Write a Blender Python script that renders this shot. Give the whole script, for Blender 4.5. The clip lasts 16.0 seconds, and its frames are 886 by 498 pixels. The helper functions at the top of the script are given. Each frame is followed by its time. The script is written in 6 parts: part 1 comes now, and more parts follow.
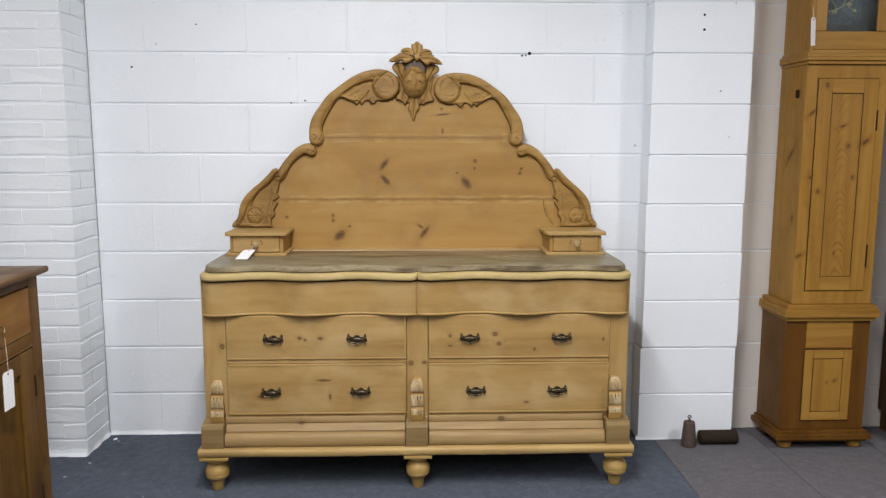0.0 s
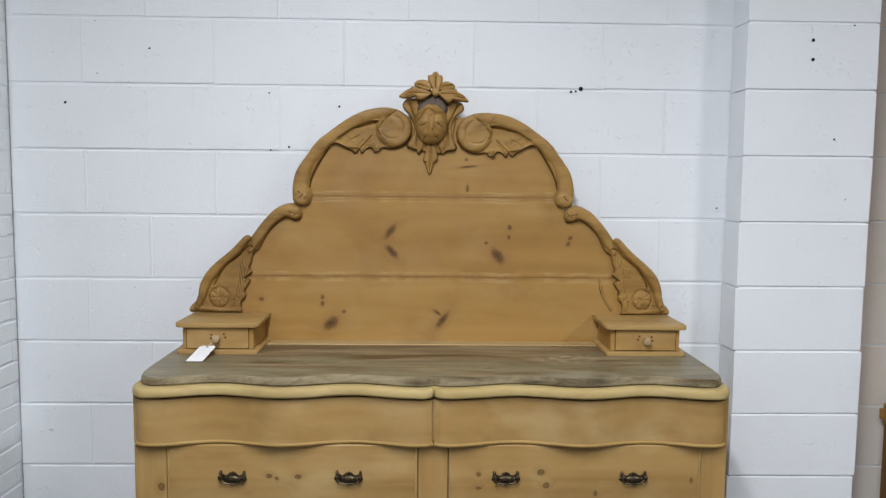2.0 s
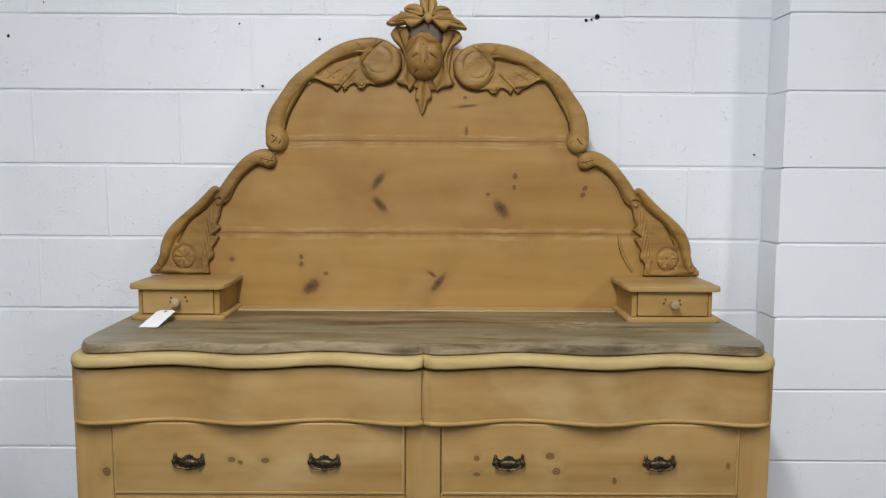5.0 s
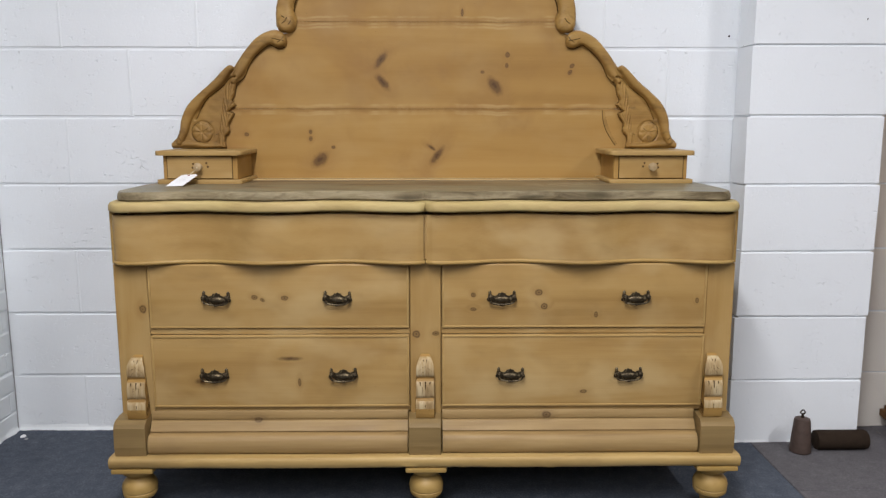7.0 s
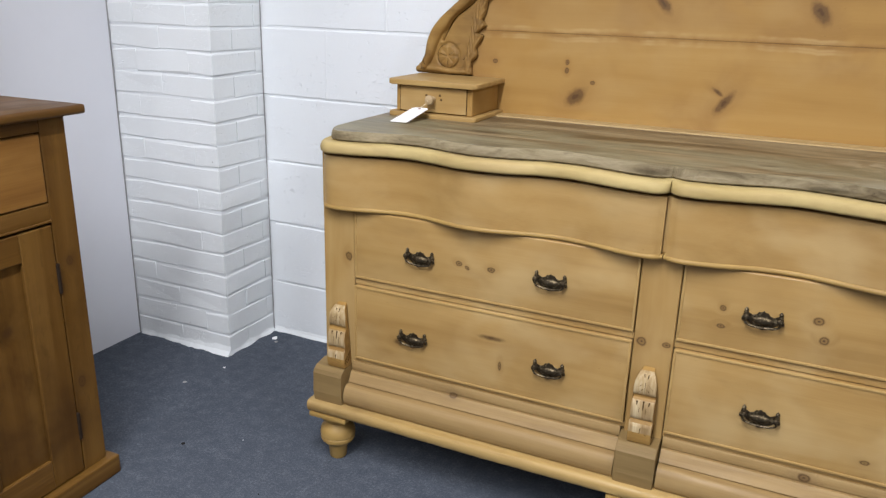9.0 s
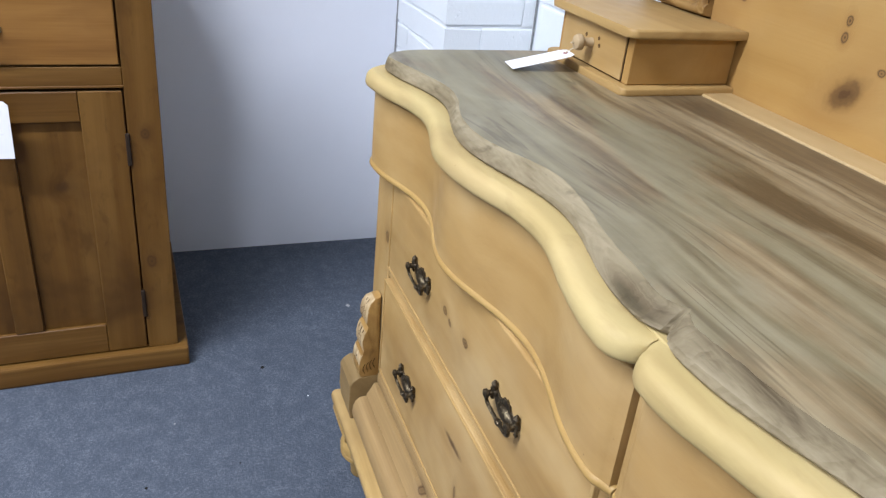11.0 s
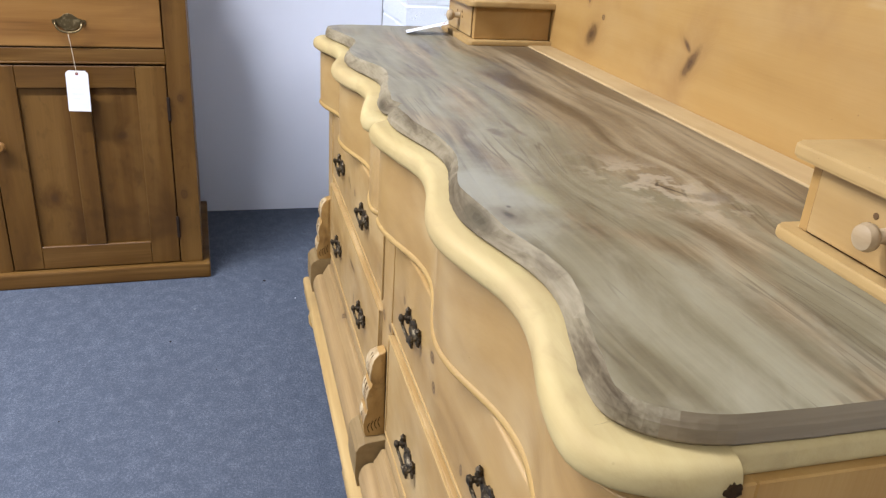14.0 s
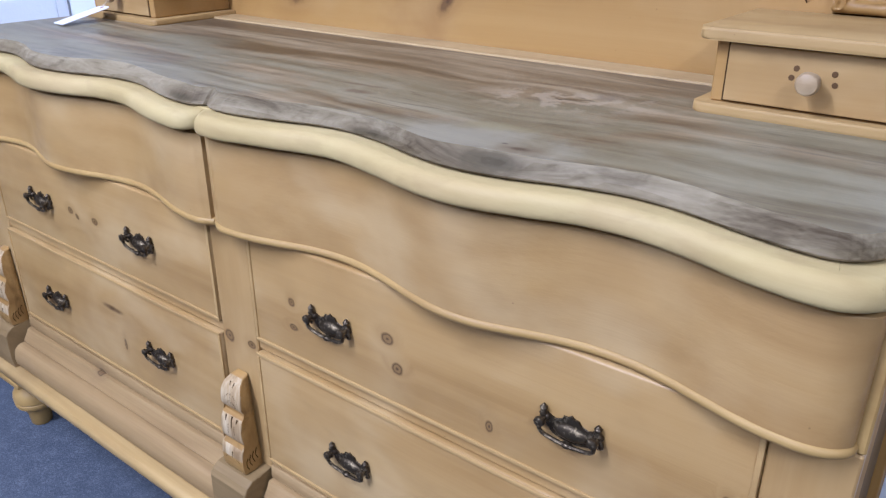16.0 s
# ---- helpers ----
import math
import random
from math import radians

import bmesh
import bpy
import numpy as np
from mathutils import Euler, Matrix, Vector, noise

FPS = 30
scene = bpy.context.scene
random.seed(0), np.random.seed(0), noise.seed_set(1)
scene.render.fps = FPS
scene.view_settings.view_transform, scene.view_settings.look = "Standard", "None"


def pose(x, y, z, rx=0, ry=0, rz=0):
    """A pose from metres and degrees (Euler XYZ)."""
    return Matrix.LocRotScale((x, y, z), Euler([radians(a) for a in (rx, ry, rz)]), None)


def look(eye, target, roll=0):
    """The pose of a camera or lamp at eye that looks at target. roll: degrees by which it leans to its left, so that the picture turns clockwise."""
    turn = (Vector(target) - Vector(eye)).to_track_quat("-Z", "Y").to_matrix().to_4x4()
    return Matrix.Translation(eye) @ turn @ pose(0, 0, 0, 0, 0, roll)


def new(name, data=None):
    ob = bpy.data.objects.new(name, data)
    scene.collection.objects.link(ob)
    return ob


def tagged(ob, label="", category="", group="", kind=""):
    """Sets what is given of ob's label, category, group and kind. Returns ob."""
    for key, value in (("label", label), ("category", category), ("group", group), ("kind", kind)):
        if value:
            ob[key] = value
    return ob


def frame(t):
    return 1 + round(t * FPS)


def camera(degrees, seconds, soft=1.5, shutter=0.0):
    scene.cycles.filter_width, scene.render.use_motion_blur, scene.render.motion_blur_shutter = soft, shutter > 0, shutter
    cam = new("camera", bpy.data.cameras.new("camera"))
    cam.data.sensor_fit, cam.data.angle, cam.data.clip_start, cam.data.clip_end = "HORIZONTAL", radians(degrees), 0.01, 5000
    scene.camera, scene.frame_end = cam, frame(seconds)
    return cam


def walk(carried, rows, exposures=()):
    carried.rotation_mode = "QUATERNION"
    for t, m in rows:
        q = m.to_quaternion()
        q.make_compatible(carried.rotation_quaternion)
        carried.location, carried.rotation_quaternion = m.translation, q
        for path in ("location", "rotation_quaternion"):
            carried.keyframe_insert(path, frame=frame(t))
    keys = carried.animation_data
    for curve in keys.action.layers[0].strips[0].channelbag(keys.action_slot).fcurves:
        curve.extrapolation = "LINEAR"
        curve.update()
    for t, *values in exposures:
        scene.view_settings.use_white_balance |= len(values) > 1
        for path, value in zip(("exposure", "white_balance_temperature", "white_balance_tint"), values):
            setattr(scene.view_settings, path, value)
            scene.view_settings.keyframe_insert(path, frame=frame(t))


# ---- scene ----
cam = camera(59.7, 16.0, soft=1.35)
PATH = [
    (0, (0.09, -0.044, 1.426), (0.158, 1.935, 1.149), 0.1),
    (0.5, (0.106, 0.07, 1.415), (0.166, 2.052, 1.159), 0.1),
    (1, (0.131, 0.262, 1.455), (0.19, 2.247, 1.219), 0.2),
    (1.5, (0.117, 0.518, 1.5), (0.166, 2.505, 1.278), 0.4),
    (2, (0.06, 0.828, 1.494), (0.109, 2.82, 1.32), 0.6),
    (2.5, (0.078, 1.069, 1.551), (0.104, 3.06, 1.37), 0.9),
    (3, (0.105, 1.268, 1.58), (0.112, 3.259, 1.385), 0.9),
    (3.5, (0.107, 1.346, 1.54), (0.116, 3.337, 1.354), 1.0),
    (4, (0.135, 1.335, 1.488), (0.13, 3.326, 1.292), 0.7),
    (6.5, (0.115, 0.913, 1.16), (0.155, 2.894, 0.893), -0.3),
    (7, (0.115, 0.913, 1.112), (0.139, 2.887, 0.791), 0.0),
    (7.5, (0.111, 0.915, 1.086), (0.082, 2.876, 0.696), 0.5),
    (8, (0.113, 0.94, 1.106), (0.027, 2.884, 0.643), 1.3),
    (8.5, (0.167, 1.107, 1.198), (-0.183, 3.001, 0.66), 1.8),
    (9, (0.311, 1.396, 1.252), (-0.475, 3.126, 0.627), 1.6),
    (11.5, (0.587, 2.776, 1.233), (-1.114, 3.305, 0.322), 6.2),
    (12, (0.724, 2.794, 1.234), (-1.01, 3.266, 0.355), 5.5),
    (12.5, (0.911, 2.766, 1.245), (-0.839, 3.241, 0.4), 4.8),
    (13, (1.046, 2.768, 1.244), (-0.715, 3.245, 0.423), 4.7),
    (13.5, (1.196, 2.772, 1.231), (-0.569, 3.255, 0.424), 4.5),
    (14, (1.302, 2.773, 1.22), (-0.455, 3.286, 0.413), 4.0),
    (14.5, (1.345, 2.773, 1.197), (-0.391, 3.344, 0.382), 3.2),
    (15, (1.351, 2.727, 1.16), (-0.327, 3.434, 0.333), 2.6),
    (15.5, (1.213, 2.529, 1.158), (-0.234, 3.614, 0.303), 1.2),
    (16, (0.999, 2.388, 1.164), (-0.118, 3.828, 0.341), -0.0),
]
# The clip's camera brightens and shifts its white balance on the way.
EXPOSURES = [(0.0, 0.44, 6650, 13), (1.5, 0.30, 6430, 11), (3.5, 0.09, 6450, 11), (4.1, 0.17, 6480, 11), (6.5, 0.32, 6600, 13), (8.0, 0.50, 6600, 14), (9.0, 0.64, 6500, 13), (11.5, 1.03, 5800, 13), (12.5, 1.07, 6250, 13),
             (14.5, 1.21, 5680, 17), (15.0, 1.26, 5380, 16), (16.0, 0.90, 5060, 24)]
walk(cam, [(t, look(eye, target, roll)) for t, eye, target, roll in PATH], EXPOSURES)

# ---- world and lamps ----
world = bpy.data.worlds.new("showroom_air")
scene.world = world
world.use_nodes = True
world.node_tree.nodes["Background"].inputs[0].default_value = (0.80, 0.88, 1.0, 1)
world.node_tree.nodes["Background"].inputs[1].default_value = 0.05
CEILING = 2.95
# unseen panels: first and last follow cast shadows, middle two are added fill
# (x, y, watts, length)
LAMP_SPOTS = [(-0.15, 1.0, 86.0, 2.1), (-1.15, -0.4, 21.0, 0.75), (0.4, -1.7, 36.0, 1.5), (2.75, 1.1, 47.0, 0.75)]


# ---- node helpers ----
class Graph:
    """A short way to write a node material."""

    def __init__(self, name):
        self.material = bpy.data.materials.new(name)
        self.material.use_nodes = True
        self.tree = self.material.node_tree
        self.tree.nodes.clear()

    def put(self, kind, **values):
        node = self.tree.nodes.new(kind)
        for key, value in values.items():
            if key == "operation":
                node.operation = value
            elif key == "data_type":
                node.data_type = value
            elif key == "vector_type":
                node.vector_type = value
            elif key == "interpolation":
                node.interpolation_type = value
            elif key == "feature":
                node.feature = value
        return node

    def feed(self, socket, value):
        if isinstance(value, bpy.types.NodeSocket):
            self.tree.links.new(value, socket)
        elif value is not None:
            if isinstance(value, tuple) and len(value) == 3 and socket.type == "RGBA":
                value = (*value, 1)
            socket.default_value = value

    def math(self, op, a, b=None, c=None):
        node = self.put("ShaderNodeMath", operation=op)
        for n, value in enumerate((a, b, c)):
            self.feed(node.inputs[n], value)
        return node.outputs[0]

    def vmath(self, op, a, b=None):
        node = self.put("ShaderNodeVectorMath", operation=op)
        self.feed(node.inputs[0], a)
        if b is not None:
            self.feed(node.inputs[1], b)
        return node.outputs["Value"] if op in ("LENGTH", "DOT_PRODUCT") else node.outputs[0]

    def local(self):
        return self.put("ShaderNodeTexCoord").outputs["Object"]

    def place(self):
        return self.put("ShaderNodeNewGeometry").outputs["Position"]

    def chance(self):
        return self.put("ShaderNodeObjectInfo").outputs["Random"]

    def noise(self, vector, scale, detail=3.0, rough=0.55, warp=0.0):
        node = self.put("ShaderNodeTexNoise")
        for key, value in (("Vector", vector), ("Scale", scale), ("Detail", detail), ("Roughness", rough), ("Distortion", warp)):
            self.feed(node.inputs[key], value)
        return node.outputs[0]

    def cells(self, vector, scale, feature="F1"):
        node = self.put("ShaderNodeTexVoronoi", feature=feature)
        self.feed(node.inputs["Vector"], vector)
        self.feed(node.inputs["Scale"], scale)
        return node.outputs["Distance"]

    def span(self, value, a, b, c=0.0, d=1.0, smooth=True):
        node = self.put("ShaderNodeMapRange", interpolation="SMOOTHSTEP" if smooth else "LINEAR")
        for n, v in enumerate((value, a, b, c, d)):
            self.feed(node.inputs[n], v)
        return node.outputs[0]

    def ramp(self, fac, stops):
        node = self.put("ShaderNodeValToRGB")
        self.feed(node.inputs[0], fac)
        ends = node.color_ramp.elements
        while len(ends) < len(stops):
            ends.new(0.5)
        for end, (at, colour) in zip(ends, stops):
            end.position, end.color = at, (*colour, 1)
        return node.outputs[0]

    def mix(self, fac, a, b):
        node = self.put("ShaderNodeMix", data_type="RGBA")
        self.feed(node.inputs[0], fac)
        self.feed(node.inputs[6], a)
        self.feed(node.inputs[7], b)
        return node.outputs[2]

    def bump(self, height, strength, distance, under=None):
        node = self.put("ShaderNodeBump")
        self.feed(node.inputs["Strength"], strength)
        self.feed(node.inputs["Distance"], distance)
        self.feed(node.inputs["Height"], height)
        if under is not None:
            self.feed(node.inputs["Normal"], under)
        return node.outputs[0]

    def done(self, colour, rough=0.5, metal=0.0, normal=None, **more):
        shader = self.put("ShaderNodeBsdfPrincipled")
        self.feed(shader.inputs["Base Color"], colour)
        self.feed(shader.inputs["Roughness"], rough)
        self.feed(shader.inputs["Metallic"], metal)
        if normal is not None:
            self.feed(shader.inputs["Normal"], normal)
        for key, value in more.items():
            self.feed(shader.inputs[key.replace("_", " ")], value)
        out = self.put("ShaderNodeOutputMaterial")
        self.tree.links.new(shader.outputs[0], out.inputs[0])
        return self.material


# ---- materials ----
def wood(name, stops, grain="x", knots=(), figure=1.0, rough=0.55, knot_colour=(0.064, 0.030, 0.010), blotch=0.25,
         stain=(0.2, 0.12, 0.05), fine=0.18, loose=True, spec=0.3, face="", joints=(), arches=0.0, bleach=0.0, mottle=0.0):
    """Wood with a broad figure, fine fibres, knots (x, y, z, long, short, turn) and handling stains. grain: the way the fibres run."""
    g = Graph(name)
    p = g.local()
    q = p
    if loose:
        shift = g.put("ShaderNodeCombineXYZ")
        for n, k in enumerate((3.1, 5.3, 7.7)):
            g.feed(shift.inputs[n], g.math("MULTIPLY", g.chance(), k))
        q = g.vmath("ADD", p, shift.outputs[0])
    long = {"x": 0, "y": 1, "z": 2}[grain]
    face = face or {"x": "y", "y": "z", "z": "y"}[grain]
    mask = halo = None
    for kx, ky, kz, a, b, turn in knots:
        node = g.put("ShaderNodeMapping", vector_type="TEXTURE")
        g.feed(node.inputs["Vector"], p)
        node.inputs["Location"].default_value = (kx, ky, kz)
        if face == "x":
            node.inputs["Rotation"].default_value, node.inputs["Scale"].default_value = (radians(turn), 0, 0), (1.0, a, b)
        elif face == "z":
            node.inputs["Rotation"].default_value, node.inputs["Scale"].default_value = (0, 0, radians(turn)), (a * 1.2, b * 1.2, 1.0)
        else:
            node.inputs["Rotation"].default_value, node.inputs["Scale"].default_value = (0, radians(-turn), 0), (a * 1.2, 1.0, b * 1.2)
        d = g.vmath("LENGTH", node.outputs[0])
        wob = g.math("ADD", d, g.math("MULTIPLY", g.math("SUBTRACT", g.noise(p, 60, 2), 0.5), 0.7))
        small = a < 0.0125
        ring = g.span(g.math("SINE", g.math("ADD", g.math("MULTIPLY", wob, 8.0 if small else 13.0), 1.6 if small else 0.0)), -0.6, 0.8, 0.50 if small else 0.86, 1.0)
        m = g.math("MULTIPLY", g.span(wob, 0.60 if small else 0.2, 1.15 if small else 1.25, 1.0, 0.0), ring)
        h = g.span(d, 0.3, 3.2, 1.0, 0.0)
        mask = m if mask is None else g.math("MAXIMUM", mask, m)
        halo = h if halo is None else g.math("MAXIMUM", halo, h)
    if halo is not None:
        lift = g.put("ShaderNodeCombineXYZ")
        for n in range(3):
            if n != long:
                g.feed(lift.inputs[n], g.math("MULTIPLY", halo, 0.02))
        q = g.vmath("ADD", q, lift.outputs[0])
    flat = [1.0, 1.0, 1.0]
    flat[long] = 0.07
    wide = g.vmath("MULTIPLY", q, tuple(flat))
    flat[long] = 0.02
    thin = g.vmath("MULTIPLY", q, tuple(flat))
    broad = g.noise(wide, 9.0 * figure, 4.0, 0.55, 1.2)
    rings = g.math("SINE", g.math("MULTIPLY", g.noise(wide, 4.0 * figure, 1.5, 0.4, 0.6), 70.0))
    fibre = g.noise(thin, 260.0, 2.0, 0.6)
    tone = g.math("ADD", g.math("MULTIPLY", broad, 0.8), g.math("MULTIPLY", rings, 0.035))
    tone = g.math("ADD", tone, g.math("MULTIPLY", g.math("SUBTRACT", fibre, 0.5), fine))
    tone = g.math("ADD", tone, 0.1)
    if arches:
        split = g.put("ShaderNodeSeparateXYZ")
        g.feed(split.inputs[0], p)
        rise = g.math("ADD", split.outputs[2], g.math("MULTIPLY", g.math("MULTIPLY", split.outputs[0], split.outputs[0]), 42.0))
        rise = g.math("ADD", rise, g.math("MULTIPLY", g.noise(p, 7.0, 2.0), 0.16))
        line = g.math("MULTIPLY", g.span(g.math("SINE", g.math("MULTIPLY", rise, 150.0)), 0.2, 0.95), g.span(g.noise(p, 5.0, 2.0), 0.40, 0.58))
        tone = g.math("SUBTRACT", tone, g.math("MULTIPLY", line, arches))
    colour = g.ramp(tone, stops)
    cloud = g.span(g.noise(p, 3.3, 4.0, 0.6, 0.4), 0.50, 0.75)
    colour = g.mix(g.math("MULTIPLY", cloud, blotch), colour, stain)
    if mottle:
        spots = g.noise(g.vmath("MULTIPLY", p, tuple(0.5 if n == long else 1.0 for n in range(3))), 30.0, 4.0, 0.62, 0.4)
        colour = g.mix(g.span(spots, 0.52, 0.72, 0.0, mottle), colour, tuple(0.8 * c for c in stain))
    if bleach:
        patch = g.noise(g.vmath("MULTIPLY", p, (0.6, 1.0, 1.0) if long == 0 else (1.0, 1.0, 0.6)), 7.0, 3.0, 0.5, 0.2)
        colour = g.mix(g.span(patch, 0.44, 0.70, 0.0, bleach), colour, (0.46, 0.335, 0.158))
        wear = g.noise(g.vmath("MULTIPLY", p, (0.5, 1.0, 1.0) if long == 0 else (1.0, 1.0, 0.5)), 12.0, 3.0, 0.55, 0.3)
        colour = g.mix(g.span(wear, 0.48, 0.76, 0.0, 0.65 * bleach), colour, tuple(0.82 * c for c in stain))
    if mask is not None:
        colour = g.mix(g.math("MULTIPLY", halo, 0.45), colour, stain)
        colour = g.mix(g.math("MULTIPLY", mask, 0.92), colour, knot_colour)
    for z in joints:
        split = g.put("ShaderNodeSeparateXYZ")
        g.feed(split.inputs[0], p)
        along = g.put("ShaderNodeCombineXYZ")
        g.feed(along.inputs[0], split.outputs[0])
        wander = g.noise(along.outputs[0], 6.0, 4.0, 0.6)
        off = g.math("ABSOLUTE", g.math("ADD", g.math("SUBTRACT", split.outputs[2], z), g.math("MULTIPLY", g.math("SUBTRACT", wander, 0.45), 0.03)))
        pale = g.math("MULTIPLY", g.span(g.math("ABSOLUTE", g.math("SUBTRACT", off, 0.011)), 0.0, 0.006, 0.55, 0.0), g.span(g.noise(along.outputs[0], 7.0, 3.0), 0.42, 0.6))
        colour = g.mix(pale, colour, (0.45, 0.315, 0.135))
        # smudgy dark band along the joint: its shadow put into the colour
        dirt_shade = g.math("MULTIPLY", g.span(off, 0.001, 0.010, 0.75, 0.0), g.span(g.noise(along.outputs[0], 11.0, 3.0), 0.35, 0.6, 0.35, 1.0))
        colour = g.mix(dirt_shade, colour, stain)
    specks = g.span(g.cells(p, 55.0), 0.035, 0.07, 1.0, 0.0)
    specks = g.math("MULTIPLY", specks, g.span(g.noise(p, 5.0, 2.0), 0.56, 0.64))
    colour = g.mix(g.math("MULTIPLY", specks, 0.6), colour, knot_colour)
    normal = g.bump(g.math("ADD", fibre, g.math("MULTIPLY", broad, 1.4)), 0.16, 0.0015)
    shine = g.span(g.noise(p, 7.0, 3.0), 0.3, 0.7, rough - 0.07, rough + 0.1)
    return g.done(colour, shine, 0.0, normal, Specular_IOR_Level=spec)


PINE = [(0.25, (0.258, 0.137, 0.033)), (0.50, (0.339, 0.195, 0.053)), (0.78, (0.402, 0.248, 0.077))]
GOLD = [(0.25, (0.264, 0.158, 0.045)), (0.50, (0.339, 0.218, 0.068)), (0.78, (0.396, 0.266, 0.093))]
PALE = [(0.25, (0.305, 0.218, 0.084)), (0.50, (0.400, 0.308, 0.128)), (0.78, (0.460, 0.372, 0.172))]
CARVED = [(0.25, (0.207, 0.109, 0.027)), (0.50, (0.308, 0.180, 0.050)), (0.78, (0.396, 0.246, 0.075))]
TOE_WOOD = [(0.25, (0.170, 0.104, 0.040)), (0.50, (0.292, 0.192, 0.078)), (0.78, (0.395, 0.276, 0.126))]
BLEACHED = [(0.30, (0.225, 0.144, 0.061)), (0.50, (0.360, 0.261, 0.131)), (0.70, (0.486, 0.392, 0.239))]
HONEY = [(0.25, (0.205, 0.096, 0.016)), (0.50, (0.300, 0.156, 0.029)), (0.78, (0.380, 0.215, 0.049))]
UMBER = [(0.25, (0.066, 0.025, 0.004)), (0.50, (0.115, 0.048, 0.007)), (0.78, (0.160, 0.076, 0.013))]
BROWN = [(0.25, (0.050, 0.0215, 0.0045)), (0.50, (0.113, 0.0540, 0.0112)), (0.78, (0.196, 0.106, 0.0265))]
AMBER = [(0.25, (0.119, 0.050, 0.010)), (0.50, (0.204, 0.097, 0.022)), (0.78, (0.280, 0.147, 0.040))]
BACK_KNOTS = [(-0.150, 0.5, 1.320, 0.030, 0.011, 52), (-0.145, 0.5, 1.247, 0.030, 0.012, -50), (0.227, 0.5, 1.235, 0.031, 0.017, -55),
              (0.186, 0.5, 1.280, 0.006, 0.005, 0), (0.268, 0.5, 1.336, 0.007, 0.008, 0), (0.266, 0.5, 1.302, 0.005, 0.007, 0),
              (0.482, 0.5, 1.300, 0.008, 0.006, 40), (0.476, 0.5, 1.279, 0.008, 0.006, 40), (-0.358, 0.5, 0.992, 0.031, 0.018, 40),
              (-0.388, 0.5, 1.084, 0.005, 0.007, 0), (-0.388, 0.5, 1.062, 0.005, 0.008, 0), (-0.313, 0.5, 1.033, 0.006, 0.005, 0),
              (0.034, 0.5, 1.004, 0.034, 0.011, 55), (0.016, 0.5, 1.032, 0.016, 0.005, -35), (-0.602, 0.5, 1.076, 0.007, 0.006, 0),
              (0.113, 0.5, 1.571, 0.005, 0.004, 0), (0.118, 0.5, 1.546, 0.034, 0.004, 6), (0.118, 0.5, 1.470, 0.004, 0.012, 0)]
FRONT_KNOTS = [(-0.479, 0, 0.632, 0.008, 0.006, 0), (-0.457, 0, 0.624, 0.006, 0.004, -30), (-0.395, 0, 0.630, 0.009, 0.006, 0),
               (-0.792, 0, 0.598, 0.009, 0.011, 0), (-0.026, 0, 0.524, 0.010, 0.010, 0), (-0.385, 0, 0.455, 0.030, 0.006, 0),
               (-0.359, 0, 0.385, 0.004, 0.011, 0), (-0.64, 0, 0.388, 0.014, 0.008, 0), (0.134, 0, 0.637, 0.006, 0.006, 0),
               (0.134, 0, 0.596, 0.008, 0.005, 0), (0.318, 0, 0.644, 0.010, 0.008, 0), (0.334, 0, 0.604, 0.009, 0.009, 0),
               (0.481, 0, 0.580, 0.005, 0.008, 0), (0.765, 0, 0.620, 0.005, 0.007, 0), (0.346, 0, 0.286, 0.012, 0.008, 0),
               (-0.480, 0, 0.275, 0.010, 0.005, 0), (0.028, 0, 0.526, 0.008, 0.006, 0), (0.45, 0, 0.355, 0.010, 0.005, 0)]

CLOCK_KNOTS = [(-0.148, 0, 1.552, 0.019, 0.006, 42), (0.095, 0, 1.425, 0.020, 0.008, 42), (-0.104, 0, 1.205, 0.009, 0.010, 0), (0.022, 0, 1.407, 0.008, 0.008, 0), (-0.010, 0, 1.494, 0.014, 0.005, 25), (0.050, 0, 1.268, 0.006, 0.009, 0),
               (-0.140, 0, 1.268, 0.006, 0.008, 0), (-0.092, 0, 1.673, 0.008, 0.010, 0), (-0.166, 0, 0.914, 0.018, 0.007, 30), (-0.010, 0, 0.925, 0.004, 0.009, 0), (0.035, 0, 0.330, 0.008, 0.005, 40), (0.000, 0, 0.322, 0.004, 0.004, 0)]
CLOCK_SIDE_KNOTS = [(0, 0.110, 1.365, 0.045, 0.010, -48), (0, 0.130, 0.420, 0.014, 0.030, 0), (0, 0.060, 1.080, 0.010, 0.014, 0)]
CUPBOARD_KNOTS = [(0, -0.33, 0.34, 0.030, 0.022, 20), (0, -0.14, 0.22, 0.016, 0.020, 0), (0, 0.57, 0.30, 0.012, 0.018, 0), (0, 0.40, 0.50, 0.018, 0.014, 30), (0, 0.18, 0.30, 0.014, 0.020, 0), (0, 0.58, 0.62, 0.010, 0.014, 0)]
# the fronts are a little paler and less red than the back boards
FRONT_PINE = [(at, (r * 1.03, g * 1.115, b * 1.40)) for at, (r, g, b) in PINE]
m_pine = wood("stripped_pine", FRONT_PINE, "x", FRONT_KNOTS, loose=False, stain=(0.265, 0.160, 0.054), fine=0.11, figure=1.0, blotch=0.56, rough=0.40, spec=0.36, bleach=0.56)
m_back = wood("stripped_pine_boards", PINE, "x", BACK_KNOTS, loose=False, stain=(0.250, 0.132, 0.038), blotch=0.75, fine=0.10, figure=0.7, bleach=0.16, joints=(1.156, 1.163, 1.436, 1.446))
m_post = wood("stripped_pine_upright", FRONT_PINE, "z", FRONT_KNOTS, loose=False, stain=(0.27, 0.155, 0.050), fine=0.08, rough=0.41, spec=0.36, bleach=0.35)
m_gold = wood("golden_pine_moulding", GOLD, "x", rough=0.5, stain=(0.24, 0.14, 0.050), blotch=0.5, fine=0.10)
